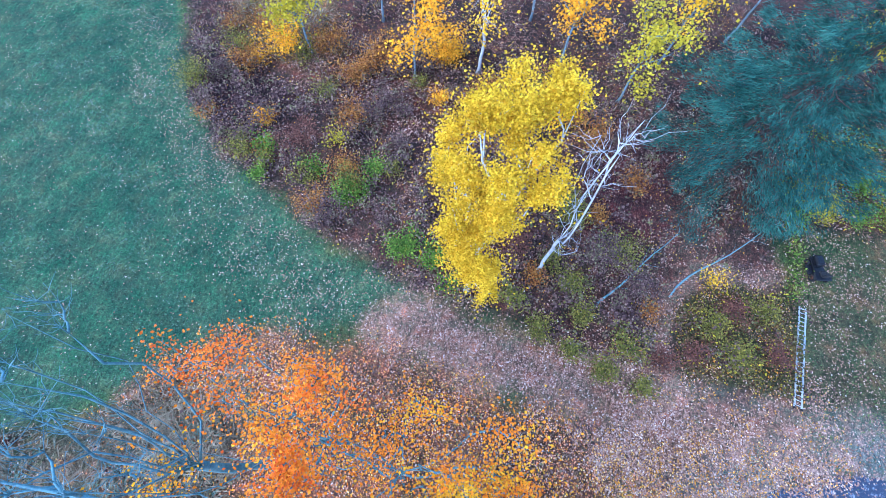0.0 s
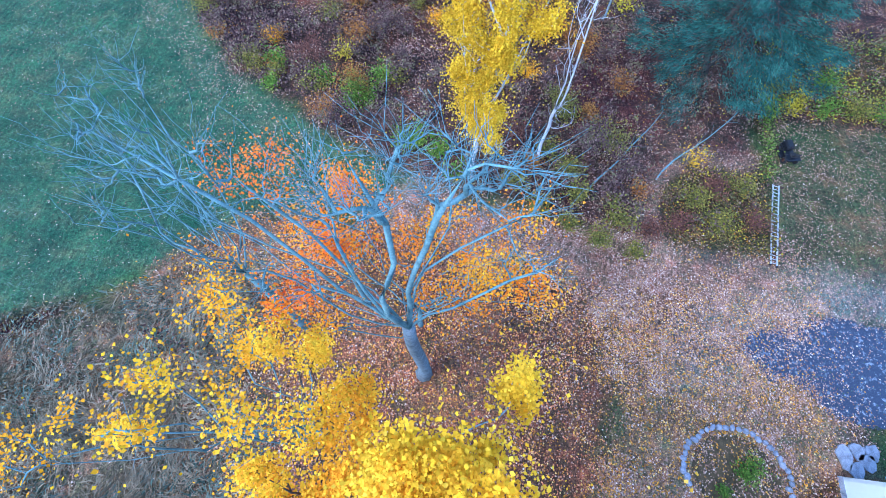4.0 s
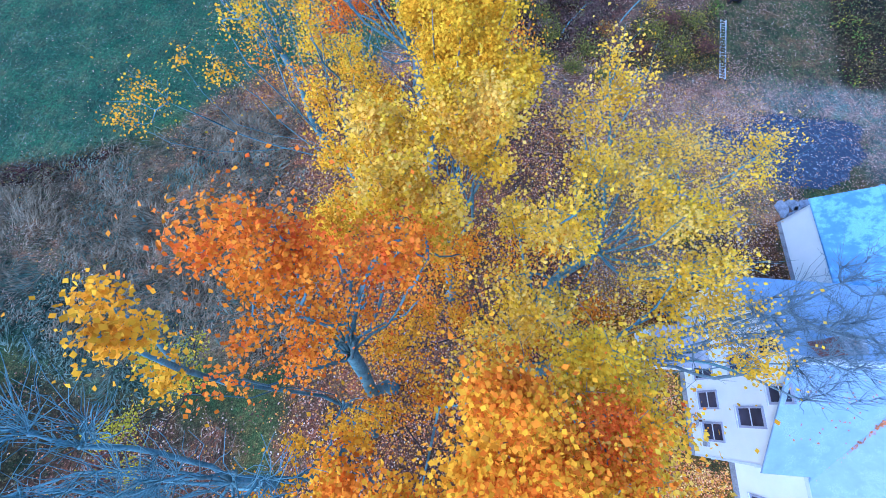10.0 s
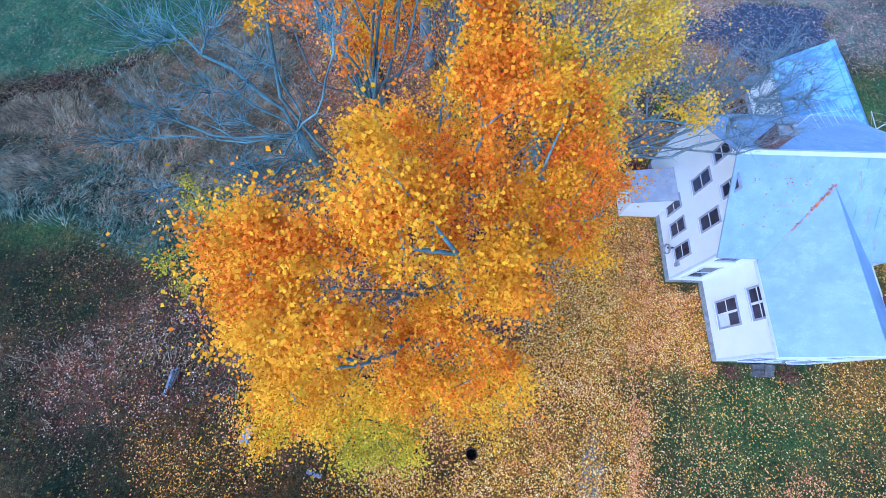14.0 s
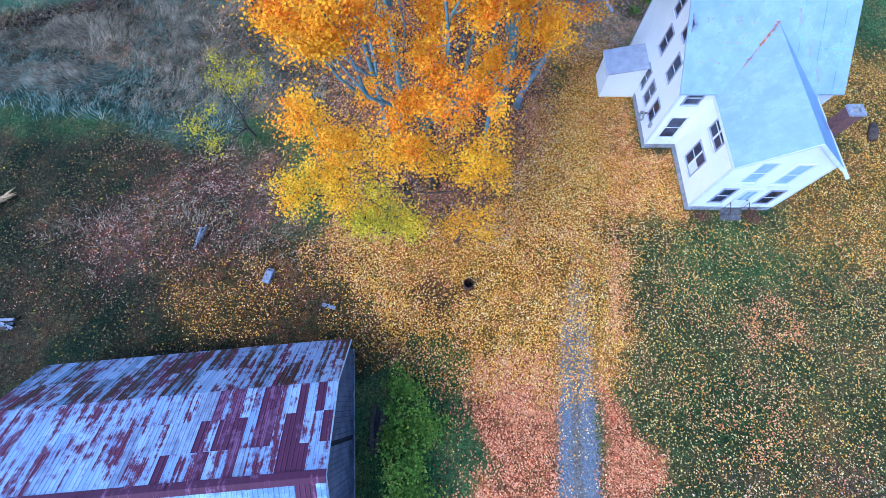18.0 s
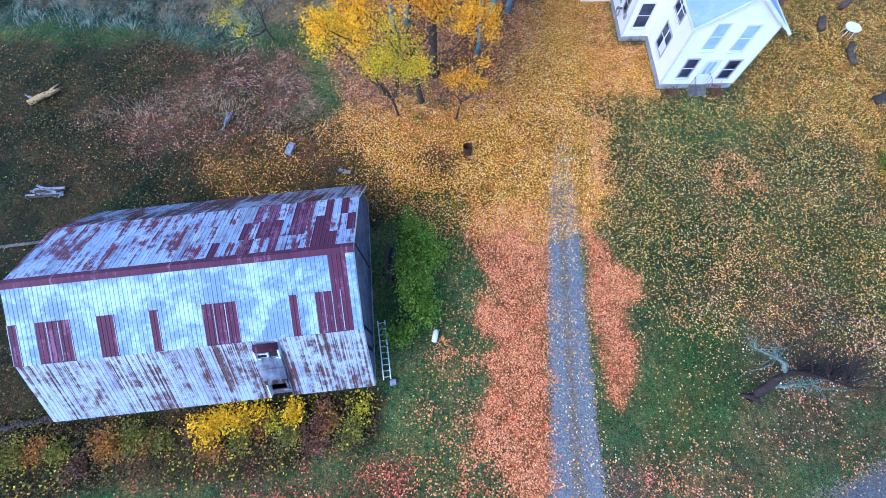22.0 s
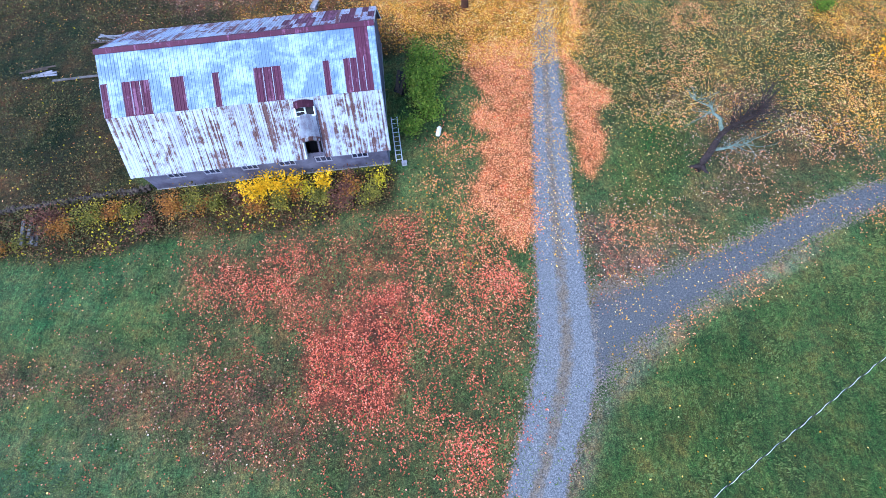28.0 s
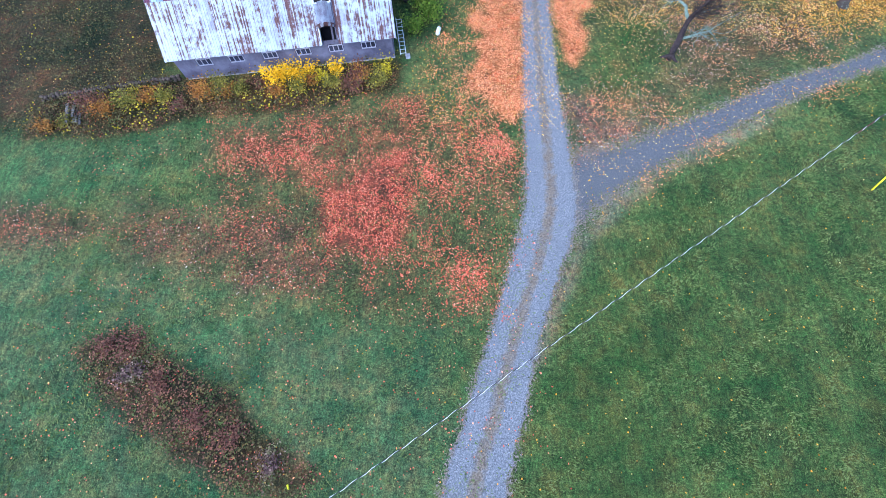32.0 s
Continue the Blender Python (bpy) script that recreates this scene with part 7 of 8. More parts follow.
litter("pinkish tan fallen leaves along the track", M_LIT_PINK, [(PATHZ, 125, 1.2, 2.0, 0.4), (NYARD, 110, 1.5, 2.0, 0.3), (NSTRIP, 56, 1.0, 2.0, 0.25), (WOODS, 36, 1.0, 1.2, -0.1), (WOODSOIL, 60, 1.5, 1.4, 0.2), (NELAWN, 34, 1.0, 3.0, 0.35), (UNDER, 44, 1.5, 3, 0.3), (REDBROWN, 50, 1.5, 1.0, 0.1), (WEEDN, 9, 2, 1.2, 0.0), (FIELD_EDGE, 24, 1.6, 3.0, 0.4), (FIELD, 3.0, 1.0, 2.0, 0.3), (TALLGRASS, 34, 1.0, 1.5, -0.1), (ASPHALT, 50, 0.8, 0.6, -0.1), (GRAVELRIM, 26, 1.5, 1.2, 0.2), (DULL, 8, 1.5, (3.5, 0.6), 0.2), (APEX, 20, 1.2, 1.0, 0.2), (APPLE_E, 26, 2.0, 1.4, 0.1), (DRIVE_S, 12, 0.6, 1.2, 0.3), (TRACKGAP, 70, 0.8, 1.5, 0.3)], 0.095, 300)
litter("golden fallen leaves on grass and drive", M_LIT_GOLD, [(GOLDZ, 170, 1.6, 3.0, 0.6), (DRIVE_N, 110, 1.5, 2.0, 0.6), (DRIVE_S, 10, 1.0, 2.0, 0.5), (LAWNE, 22, 1.5, 2.0, 0.3), (GOLDE, 60, 1.8, 2.0, 0.4), (GOLDW, 70, 2.0, 1.6, 0.0), (NSTRIP, 14, 1, 2, 0.3), (BRUSH_NE, 22, 0.6, 1.2, 0.0), (ELEAF, 70, 1.8, 3.0, 0.5), (NYARD, 55, 1.5, 3.0, 0.3), (UNDER, 38, 1.5, 3.0, 0.3), (WOODS, 6, 1, 3, 0.1), (TALLGRASS, 3, 1, 3, 0.1), (SE_LAWN, 1.0, 2, 2, 0.3), (SOUTH, 0.6, 2, 3, 0.3), (MIXW, 10, 1, 2, 0.2), (ORANGEZ, 8, 1, 2, 0.2), (DARKWEED, 1.2, 1, 2, 0.0), (BRANCH_BED, 8, 1, 1.5, 0.3), (REDBROWN, 7, 1.5, 2, 0.0)], 0.09, 320)
litter("small pale yellow leaves sprinkled on the lawn", M_LIT_PALE, [(LAWNE, 34, 1.5, 3.0, 0.4), (NEARLANE, 6, 2.0, 2.0, 0.3), (BRANCH_BED, 3, 1.0, 1.5, 0.3), (DRIVE_N, 40, 1.0, 2.0, 0.5), (DRIVE_S, 14, 1, 2, 0.4), (ORANGEZ, 10, 1, 2, 0.3), (GOLDZ, 45, 1, 2, 0.2)], 0.076, 330)
litter("orange fallen leaves in a thick carpet", M_LIT_ORANGE, [(ORANGEZ, 250, 0.7, 0.9, 0.5), (ORANGER, 250, 0.7, 0.9, 0.5), (ORANGEW, 110, 0.8, 0.8, -0.3), (ORANGEN, 80, 0.8, 0.9, -0.1), (LANE_LOW, 40, 0.8, 1.2, 0.0), (DRIVE_LINE, 130, 0.25, 1.5, 0.4), (GOLDE, 20, 1.5, 2.0, 0.3), (LANE_EDGE, 34, 1.2, 1.5, -0.1), (GOLDZ, 45, 1.2, 3.0, 0.3), (LAWNE, 18, 1.5, 1.3, -0.2), (LAWNBAND, 60, 1.5, 1.2, -0.1), (NEARLANE, 8, 1.5, 1.6, -0.2), (UNDER, 38, 1.5, 3, 0.2), (DARKWEED, 1.5, 1, 4, -0.2), (GOLDW, 22, 2, 1.2, -0.1), (WEEDN, 7, 2, 1.2, -0.2), (SOUTH, 0.8, 2, 3, 0.2), (FOOT, 110, 1.0, 2.0, 0.6), (MIXW, 26, 1.0, 1.2, -0.3), (PINKS, 40, 1.2, (0.5, 2.0), -0.1), (APPLE_E, 24, 2.0, 1.2, 0.0), (ORANGELOBE, 90, 1.0, 0.8, -0.1)] + [(p, 110, 0.6, 1.2, 0.3) for p in PATCHES[3:]], 0.092, 340)
litter("red fallen leaves on the south lawn", M_LIT_RED, [(REDZ, 130, 1.0, 0.8, 0.2), (REDBAND, 90, 1.2, (1.6, 0.7), -0.1), (REDSTREAK, 60, 0.8, (1.8, 0.6), 0.1), (REDZ2, 46, 1.6, (0.8, 1.2), -0.1), (REDEAST, 54, 1.2, (0.8, 1.2), 0.0), (REDSOUTH, 54, 1.2, (0.7, 1.4), -0.1), (PINKS, 56, 1.4, (0.5, 1.6), -0.1), (DULL, 22, 1.4, (4.0, 0.5), 0.0), (SOUTH, 5, 2, (3.0, 0.9), 0.0), (LANE_EDGE, 9, 1.2, 1.0, 0.0), (APEX, 26, 1.2, 0.9, 0.1), (MIXW, 16, 1, 1.2, 0.0), (ORANGEW, 30, 1, 1, 0)] + [(p, 120, 0.6, 1.0, 0.35) for p in PATCHES[:3]], 0.085, 360)
litter("brown fallen leaves under the trees", M_BROWN, [(WOODS, 26, 1.0, 2.5, 0.3), (UNDER, 28, 1.5, 2.5, 0.3), (BRUSH_SW, 40, 0.6, 2, 0.3), (BRUSH_S, 40, 0.6, 2, 0.3), (DULL, 30, 1.5, (4.0, 0.6), 0.1), (WEEDN, 34, 2.0, 1.2, 0.0), (GOLDW, 24, 2, 1.5, 0.1), (BROWNYARD, 40, 0.6, 1.5, 0.3)], 0.1, 380)


def growth(name, label, category, material, zones, seed, size, height, lean=0.35):
    """Standing weeds: leaf shapes in a lumpy layer."""
    pts = []
    r = rng(seed)
    for k, (poly, dens, soft, clump, lo) in enumerate(zones):
        x, y = scatter(poly, dens, seed + k * 5, soft, clump, lo)
        ok = clear_of(x, y)
        x, y = x[ok], y[ok]
        top = height * np.clip(fbm(x, y, 1.8, seed + 2) * 2.2 - 0.45, 0.12, 1.2)
        pts.append(np.column_stack([x, y, top * r.uniform(0.15, 1.0, len(x))]))
    p = np.concatenate(pts)
    return tagged(put(name, quads(name, leaves_at(p, size, r)), material), label, category, kind="stuff")


def blades(name, label, material, zones, seed, height, width=0.035):
    pts = []
    for k, (poly, dens, soft, clump, lo) in enumerate(zones):
        x, y = scatter(poly, dens, seed + k * 5, soft, clump, lo)
        ok = clear_of(x, y)
        pts.append(np.column_stack([x[ok], y[ok]]))
    p = np.concatenate(pts)
    r = rng(seed + 9)
    n = len(p)
    b = np.column_stack([p, ground_height(p[:, 0], p[:, 1]) - 0.02])
    flow = fbm(p[:, 0], p[:, 1], 4.0, seed + 4) * 12
    d = np.column_stack([np.cos(flow), np.sin(flow), np.zeros(n)]) + r.normal(0, 0.5, (n, 3))
    d[:, 2] = 0.8
    h = height * r.uniform(0.5, 1.2, n)[:, None]
    tip = b + d * h
    s = np.cross(d, np.array([0, 0, 1.0]))
    s /= np.linalg.norm(s, axis=1)[:, None] + 1e-9
    mid = b + d * h * np.array([0.4, 0.4, 0.62])
    w = width * r.uniform(0.6, 1.4, n)[:, None]
    v = np.stack([b, mid + s * w, tip, mid - s * w], 1)
    return tagged(put(name, quads(name, v), material), label, "grass", kind="stuff")


growth("undergrowth", "purple-brown thicket of briars in the wood", "undergrowth", M_PURPLE, [(WOODS, 30, 0.8, 1.6, -0.3), (WOODN, 100, 0.8, 1.0, -0.5), (WOODDARK, 70, 1.0, 1.5, 0.2), (UNDER, 10, 1.5, 3.0, 0.0)], 400, 0.165, 1.7)
growth("undergrowth", "olive-green weeds in patches round the barn", "weeds", M_WEEDGREEN, [(DARKWEED, 44, 1.0, 1.6, -0.3), (BRUSH_S, 30, 0.6, 1.5, 0.0), (BRUSH_NE, 70, 0.4, 2.0, 0.2)], 410, 0.11, 0.8)
growth("undergrowth", "dark weeds around the barn", "weeds", M_WEED, [(DARKWEED, 24, 1.0, 3.0, 0.25), (DITCH, 50, 0.6, 3.0, 0.5), (BRUSH_S, 60, 0.6, 3.0, 0.5), (BRUSH_SW, 50, 0.6, 2.0, 0.4), (BRUSH_NE, 60, 0.5, 3.0, 0.5), (HEDGE_N, 26, 0.8, 3.0, 0.3), (HEDGE_E, 40, 0.6, 2.5, 0.3)], 420, 0.13, 0.9)
growth("undergrowth", "green bushes fringing the north-east lawn", "bushes", M_GREEN, [(HEDGE_W, 90, 0.5, 1.4, 0.1), (HEDGE_N, 34, 0.6, 1.6, -0.1), (HEDGE_E, 26, 0.6, 1.6, -0.2)], 415, 0.12, 1.0)
growth("undergrowth", "yellow-green brambles", "weeds", M_YGREEN, [(BRUSH_NE, 22, 0.5, 2.0, 0.0), (HEDGE_N, 30, 0.8, 2.0, 0.1), (HEDGE_E, 9, 0.6, 2.0, -0.2), (BRUSH_S, 16, 0.6, 2.0, 0.0), (WOODS, 2.4, 0.8, 2.5, -0.3), (DARKWEED, 1.2, 1.0, 3.0, -0.4)], 440, 0.12, 0.9)
blades("tall_grass", "dry tan tall grass bent by the wind", M_TAN, [(TALLGRASS, 110, 1.2, 3.0, 0.3), (REDBROWN, 20, 1.4, 3.0, 0.1), (GOLDGRASS, 60, 1.0, 2.0, 0.3)], 460, 0.5, 0.026)
blades("tall_grass", "blue-green tall grass in tussocks", M_TEAL, [(TEALGRASS, 90, 1.2, 2.0, 0.2), (TALLGRASS, 40, 1.2, 3.0, -0.3)], 480, 0.4, 0.03)
blades("lawn_grass", "short green lawn grass", M_LAWN, [(SOUTH, 70, 2.0, 0.8, 0.0), (SE_LAWN, 70, 2.0, 0.8, 0.0), (LAWNE, 24, 1.5, 1.0, 0.25), (NELAWN, 16, 1.5, 2.0, 0.2), (MIXW, 30, 1.0, 2.0, 0.3)], 490, 0.12, 0.028)
blades("field_grass", "mown blue-green field grass", M_TEAL, [([(-40, 94), (-31, 93.5), (-24, 82), (-10.4, 72.8), (-5, 69.5), (-14, 64.5), (-30, 56), (-40, 55)], 34, 1.2, 2.0, 0.3)], 495, 0.10, 0.022)


# ---- small things ----
M_IRON = plain_mat("rusty_iron", (0.045, 0.025, 0.02), (0.12, 0.06, 0.04), 6, 0.8, 0.4)
M_ALU = plain_mat("bright_aluminium", (0.55, 0.62, 0.68), (0.75, 0.80, 0.85), 5, 0.35, 0.6)
M_BLACKPAINT = plain_mat("black_paint", (0.003, 0.004, 0.007), (0.010, 0.011, 0.017), 4, 0.5)
M_RUBBER = plain_mat("black_rubber", (0.012, 0.012, 0.014), (0.03, 0.03, 0.034), 9, 0.9)
M_REDPAINT = plain_mat("dull_red_paint", (0.16, 0.02, 0.02), (0.28, 0.05, 0.04), 5, 0.5)
M_PLASTIC = plain_mat("white_plastic", (0.62, 0.66, 0.72), (0.82, 0.85, 0.88), 4, 0.4)
M_PALEWOOD = plain_mat("pale_split_wood", (0.30, 0.18, 0.08), (0.56, 0.40, 0.22), 4, 0.9, 0, 0.9, 20)
M_GREYWOOD = plain_mat("grey_weathered_wood", (0.12, 0.13, 0.17), (0.36, 0.38, 0.46), 3, 0.95, 0, 0.8, 22)
M_GUARD = plain_mat("bright_yellow_plastic", (0.75, 0.75, 0.01), (0.9, 0.9, 0.03), 4, 0.5)
M_CABLE = plain_mat("black_cable", (0.015, 0.015, 0.02), (0.04, 0.04, 0.05), 10, 0.6)
M_CABLEW = plain_mat("bright_bare_wire", (0.70, 0.76, 0.82), (0.85, 0.88, 0.92), 10, 0.4)


def ladder(label, m, length, width, rungs):
    """A ladder lying along +y of its own frame."""
    l = thing("ladder", (0, 0, 0), label, "ladder")
    l.matrix_world = m
    for x in (-width / 2, width / 2):
        part("rail", box((x - 0.03, 0, -0.04), (x + 0.03, length, 0.05), 0.008), M_ALU, l)
    for k in range(rungs):
        y = (k + 0.6) * length / rungs
        put("rung", tubes([[(-width / 2, y, 0, 0.022), (0, y, 0, 0.022), (width / 2, y, 0, 0.022)]], 8), M_ALU, l)
    for x in (-width / 2, width / 2):
        part("rubber_foot", box((x - 0.04, -0.06, -0.05), (x + 0.04, 0.05, 0.06), 0.01), M_RUBBER, l)


def lean_between(a, b):
    """The pose whose +y runs from a to b."""
    a, b = Vector(a), Vector(b)
    y = (b - a).normalized()
    x = y.cross(Vector((0, 0, 1))).normalized()
    return Matrix.Translation(a) @ Matrix((x, y, x.cross(y))).transposed().to_4x4()


ladder("aluminium extension ladder lying flat on leafy grass", lean_between((19.95, 68.2, 0.09), (21.2, 74.8, 0.09)), 6.7, 0.42, 22)
ladder("aluminium ladder propped along the end of the barn", lean_between((-3.08, 16.55, 0.12), (-3.50, 19.75, 0.75)), 3.3, 0.4, 10)


def wheel(parent, at, rad, wide, axis="x"):
    w = new("wheel")
    w.parent = parent
    w.location = at
    n = 18
    ring = [(0, math.cos(a) * (rad - wide * 0.35), math.sin(a) * (rad - wide * 0.35), wide * 0.42) for a in np.linspace(0, 2 * math.pi, n + 1)]
    put("tyre", tubes([ring], 8), M_RUBBER, w, smooth=True)
    put("rim", tubes([[(-wide * 0.3, 0, 0, rad * 0.55), (0, 0, 0, rad * 0.5), (wide * 0.3, 0, 0, rad * 0.55)]], 14), M_IRON, w)
    return w


def mower():
    m = thing("garden_tractor", (22.35, 77.6, 0.03), "black riding garden tractor parked on leafy grass", "tractor", yaw=8)
    for x, y, rr in ((-0.45, -0.55, 0.27), (0.45, -0.55, 0.27), (-0.42, 0.62, 0.2), (0.42, 0.62, 0.2)):
        wheel(m, (x, y, rr), rr, 0.2)
    part("hood", box((-0.3, 0.15, 0.42), (0.3, 0.95, 0.82), 0.09), M_BLACKPAINT, m)
    part("frame", box((-0.28, -0.75, 0.26), (0.28, 0.95, 0.42), 0.03), M_BLACKPAINT, m)
    part("mower_deck", box((-0.62, -0.3, 0.12), (0.62, 0.42, 0.27), 0.05), M_BLACKPAINT, m)
    part("fender", box((-0.55, -0.85, 0.52), (0.55, -0.28, 0.62), 0.05), M_BLACKPAINT, m)
    part("seat", box((-0.24, -0.62, 0.62), (0.24, -0.2, 0.74), 0.05), M_RUBBER, m)
    part("backrest", box((-0.24, -0.72, 0.7), (0.24, -0.6, 1.08), 0.05), M_RUBBER, m)
    put("steering_wheel", tubes([[(0.19 * math.cos(a), 0.1 + 0.19 * math.sin(a), 0.98 - 0.06 * math.sin(a), 0.018) for a in np.linspace(0, 2 * math.pi, 17)]], 6), M_RUBBER, m)
    put("steering_column", tubes([[(0, 0.26, 0.6, 0.02), (0, 0.18, 0.8, 0.02), (0, 0.1, 0.97, 0.02)]], 6), M_IRON, m)
    for x in (-0.18, 0.18):
        part("headlight", box((x - 0.07, 0.94, 0.6), (x + 0.07, 0.965, 0.7), 0.01), M_PLASTIC, m)


mower()


def barrel():
    b = thing("burn_barrel", (1.67, 31.45, 0.0), "rusty open burn barrel standing in golden leaves", "barrel")
    bm = bmesh.new()
    prof = [(0.0, 0.06), (0.27, 0.06), (0.27, 0.82), (0.30, 0.82), (0.30, 0.80), (0.285, 0.56), (0.30, 0.54), (0.285, 0.52), (0.285, 0.30), (0.30, 0.28), (0.285, 0.26), (0.29, 0.0), (0.0, 0.0)]
    n = 24
    rings = [[bm.verts.new((rr * math.cos(2 * math.pi * k / n), rr * math.sin(2 * math.pi * k / n), z)) for k in range(n)] for rr, z in prof[1:-1]]
    for a, c in zip(rings, rings[1:]):
        for k in range(n):
            bm.faces.new((a[k], a[(k + 1) % n], c[(k + 1) % n], c[k]))
    bm.faces.new(rings[0])
    bm.faces.new(rings[-1][::-1])
    bmesh.ops.recalc_face_normals(bm, faces=bm.faces)
    part("drum", bm, M_IRON, b)
    part("ash", box((-0.18, -0.18, 0.07), (0.18, 0.18, 0.2), 0.05), M_DARK, b)


barrel()


def planks(label, x, y, yaw, n, length, width, material, seed, spread=0.5, category="wood pile", name="wood_pile"):
    r = rng(seed)
    t = thing(name, (x, y, 0.0), label, category, yaw=yaw)
    for k in range(n):
        bm = box((-length / 2 * r.uniform(0.6, 1), -width / 2, 0), (length / 2 * r.uniform(0.6, 1), width / 2, 0.04))
        bm.transform(Matrix.Translation((r.uniform(-0.3, 0.3), r.uniform(-spread, spread), 0.05 + 0.05 * k)) @ Matrix.Rotation(r.normal(0, 0.12), 4, "Z") @ Matrix.Rotation(r.normal(0, 0.03), 4, "X"))
        part("board", bm, material if r.random() < 0.75 else M_DARKBARK, t)


planks("small stack of pale boards lying in weeds", -26.9, 28.6, 0, 6, 2.8, 0.16, M_GREYWOOD, 501, 0.3)
planks("scattered boards lying in weeds beside the barn", -31.2, 25.2, 15, 7, 2.4, 0.14, M_GREYWOOD, 502, 0.5)
planks("long grey plank lying beside the barn", -28.4, 24.8, 8, 2, 4.6, 0.2, M_FIELDSTONE, 503, 0.1)
planks("weathered grey boards stacked in brush", -26.6, 11.7, -75, 8, 1.7, 0.2, M_FIELDSTONE, 504, 0.6)
planks("short weathered boards standing in leaves", -15.4, 34.5, 80, 5, 1.3, 0.14, M_GREYWOOD, 505, 0.3)
planks("grey plank lying in golden leaves", -6.7, 30.1, -10, 2, 1.1, 0.22, M_GREYWOOD, 506, 0.12)


def broken_log():
    r = rng(520)
    t = thing("fallen_log", (-30.0, 36.9, 0.0), "broken pale split log lying in brown weeds", "log", yaw=32)
    put("log_half", tubes([[(-1.1, 0, 0.2, 0.2), (-0.3, 0.05, 0.24, 0.22), (0.5, 0, 0.26, 0.2), (1.1, -0.1, 0.3, 0.1)]], 9), M_PALEWOOD, t, smooth=True)
    for k in range(5):
        a = r.uniform(-0.5, 0.6)
        put("splinter", tubes([[(0.3, 0.0, 0.3, 0.09), (0.8, a * 0.5, 0.42, 0.06), (1.4, a, 0.45 + r.uniform(-0.1, 0.2), 0.015)]], 5), M_PALEWOOD, t)
    put("stub", tubes([[(-0.6, 0.1, 0.2, 0.12), (-0.9, 0.5, 0.3, 0.1), (-1.1, 0.8, 0.3, 0.06)]], 6), M_GREYWOOD, t)


broken_log()


def trough(label, name, x, y, yaw, sx, sy, h, material, category):
    """An open box with walls and a rim."""
    t = thing(name, (x, y, 0.02), label, category, yaw=yaw)
    part("bottom", box((-sx / 2, -sy / 2, 0), (sx / 2, sy / 2, 0.03)), material, t)
    for lo, hi in (((-sx / 2, -sy / 2, 0.03), (-sx / 2 + 0.03, sy / 2, h)), ((sx / 2 - 0.03, -sy / 2, 0.03), (sx / 2, sy / 2, h)), ((-sx / 2 + 0.03, -sy / 2, 0.03), (sx / 2 - 0.03, -sy / 2 + 0.03, h)), ((-sx / 2 + 0.03, sy / 2 - 0.03, 0.03), (sx / 2 - 0.03, sy / 2, h))):
        part("side", box(lo, hi), material, t)
    part("lid", box((-sx / 2 - 0.02, -sy / 2 - 0.02, h), (sx / 2 + 0.02, sy / 2 * 0.7, h + 0.03), 0.008), material, t)


trough("pale blue-white chest lying open in leaves", "chest", -10.6, 31.9, -14, 0.42, 0.9, 0.3, M_GREYWOOD, "chest")
trough("grey weathered tub at the corner of the barn", "tub", -2.75, 16.45, 10, 0.32, 0.3, 0.22, M_GREYWOOD, "tub")


def jug():
    t = thing("plastic_drum", (-0.44, 19.0, 0.16), "white plastic drum lying on red leaves", "drum", yaw=80)
    put("body", tubes([[(-0.38, 0, 0, 0.10), (-0.34, 0, 0, 0.16), (0.24, 0, 0, 0.16), (0.32, 0, 0, 0.12), (0.36, 0, 0, 0.06)]], 14), M_PLASTIC, t, smooth=True)
    put("lid", tubes([[(0.35, 0, 0, 0.055), (0.42, 0, 0, 0.055)]], 12), M_REDPAINT, t)


jug()


def table_set():
    t = thing("garden_table", (30.7, 41.6, 0.0), "round white plastic garden table on leafy lawn", "table")
    bm = bmesh.new()
    bmesh.ops.create_cone(bm, cap_ends=True, segments=24, radius1=0.52, radius2=0.55, depth=0.05, matrix=Matrix.Translation((0, 0, 0.72)))
    part("tabletop", bm, M_PLASTIC, t)
    for a in range(4):
        q = a * math.pi / 2 + 0.5
        put("leg", tubes([[(0.42 * math.cos(q), 0.42 * math.sin(q), 0, 0.03), (0.3 * math.cos(q), 0.3 * math.sin(q), 0.7, 0.025)]], 6), M_PLASTIC, t)


table_set()
for k, (x, y, yaw, ln, rr) in enumerate([(29.1, 42.6, 70, 1.2, 0.26), (31.8, 44.8, 40, 1.6, 0.24), (30.2, 39.3, 85, 1.5, 0.2), (30.5, 40.2, 60, 0.9, 0.2)]):
    lg = thing("log_bench", (x, y, rr), "dark rotting log on the leafy lawn", "log", "logs by the table", yaw=yaw)
    put("log_body", tubes([[(-ln / 2, 0, 0, rr), (-ln / 6, 0.03, 0.02, rr * 1.05), (ln / 5, -0.02, 0, rr), (ln / 2, 0.02, 0, rr * 0.9)]], 10), M_DARKBARK, lg, smooth=True)
    put("branch_stub", tubes([[(0.1, 0, rr * 0.6, 0.06), (0.2, 0.1, rr * 1.4, 0.04)]], 6), M_DARKBARK, lg)


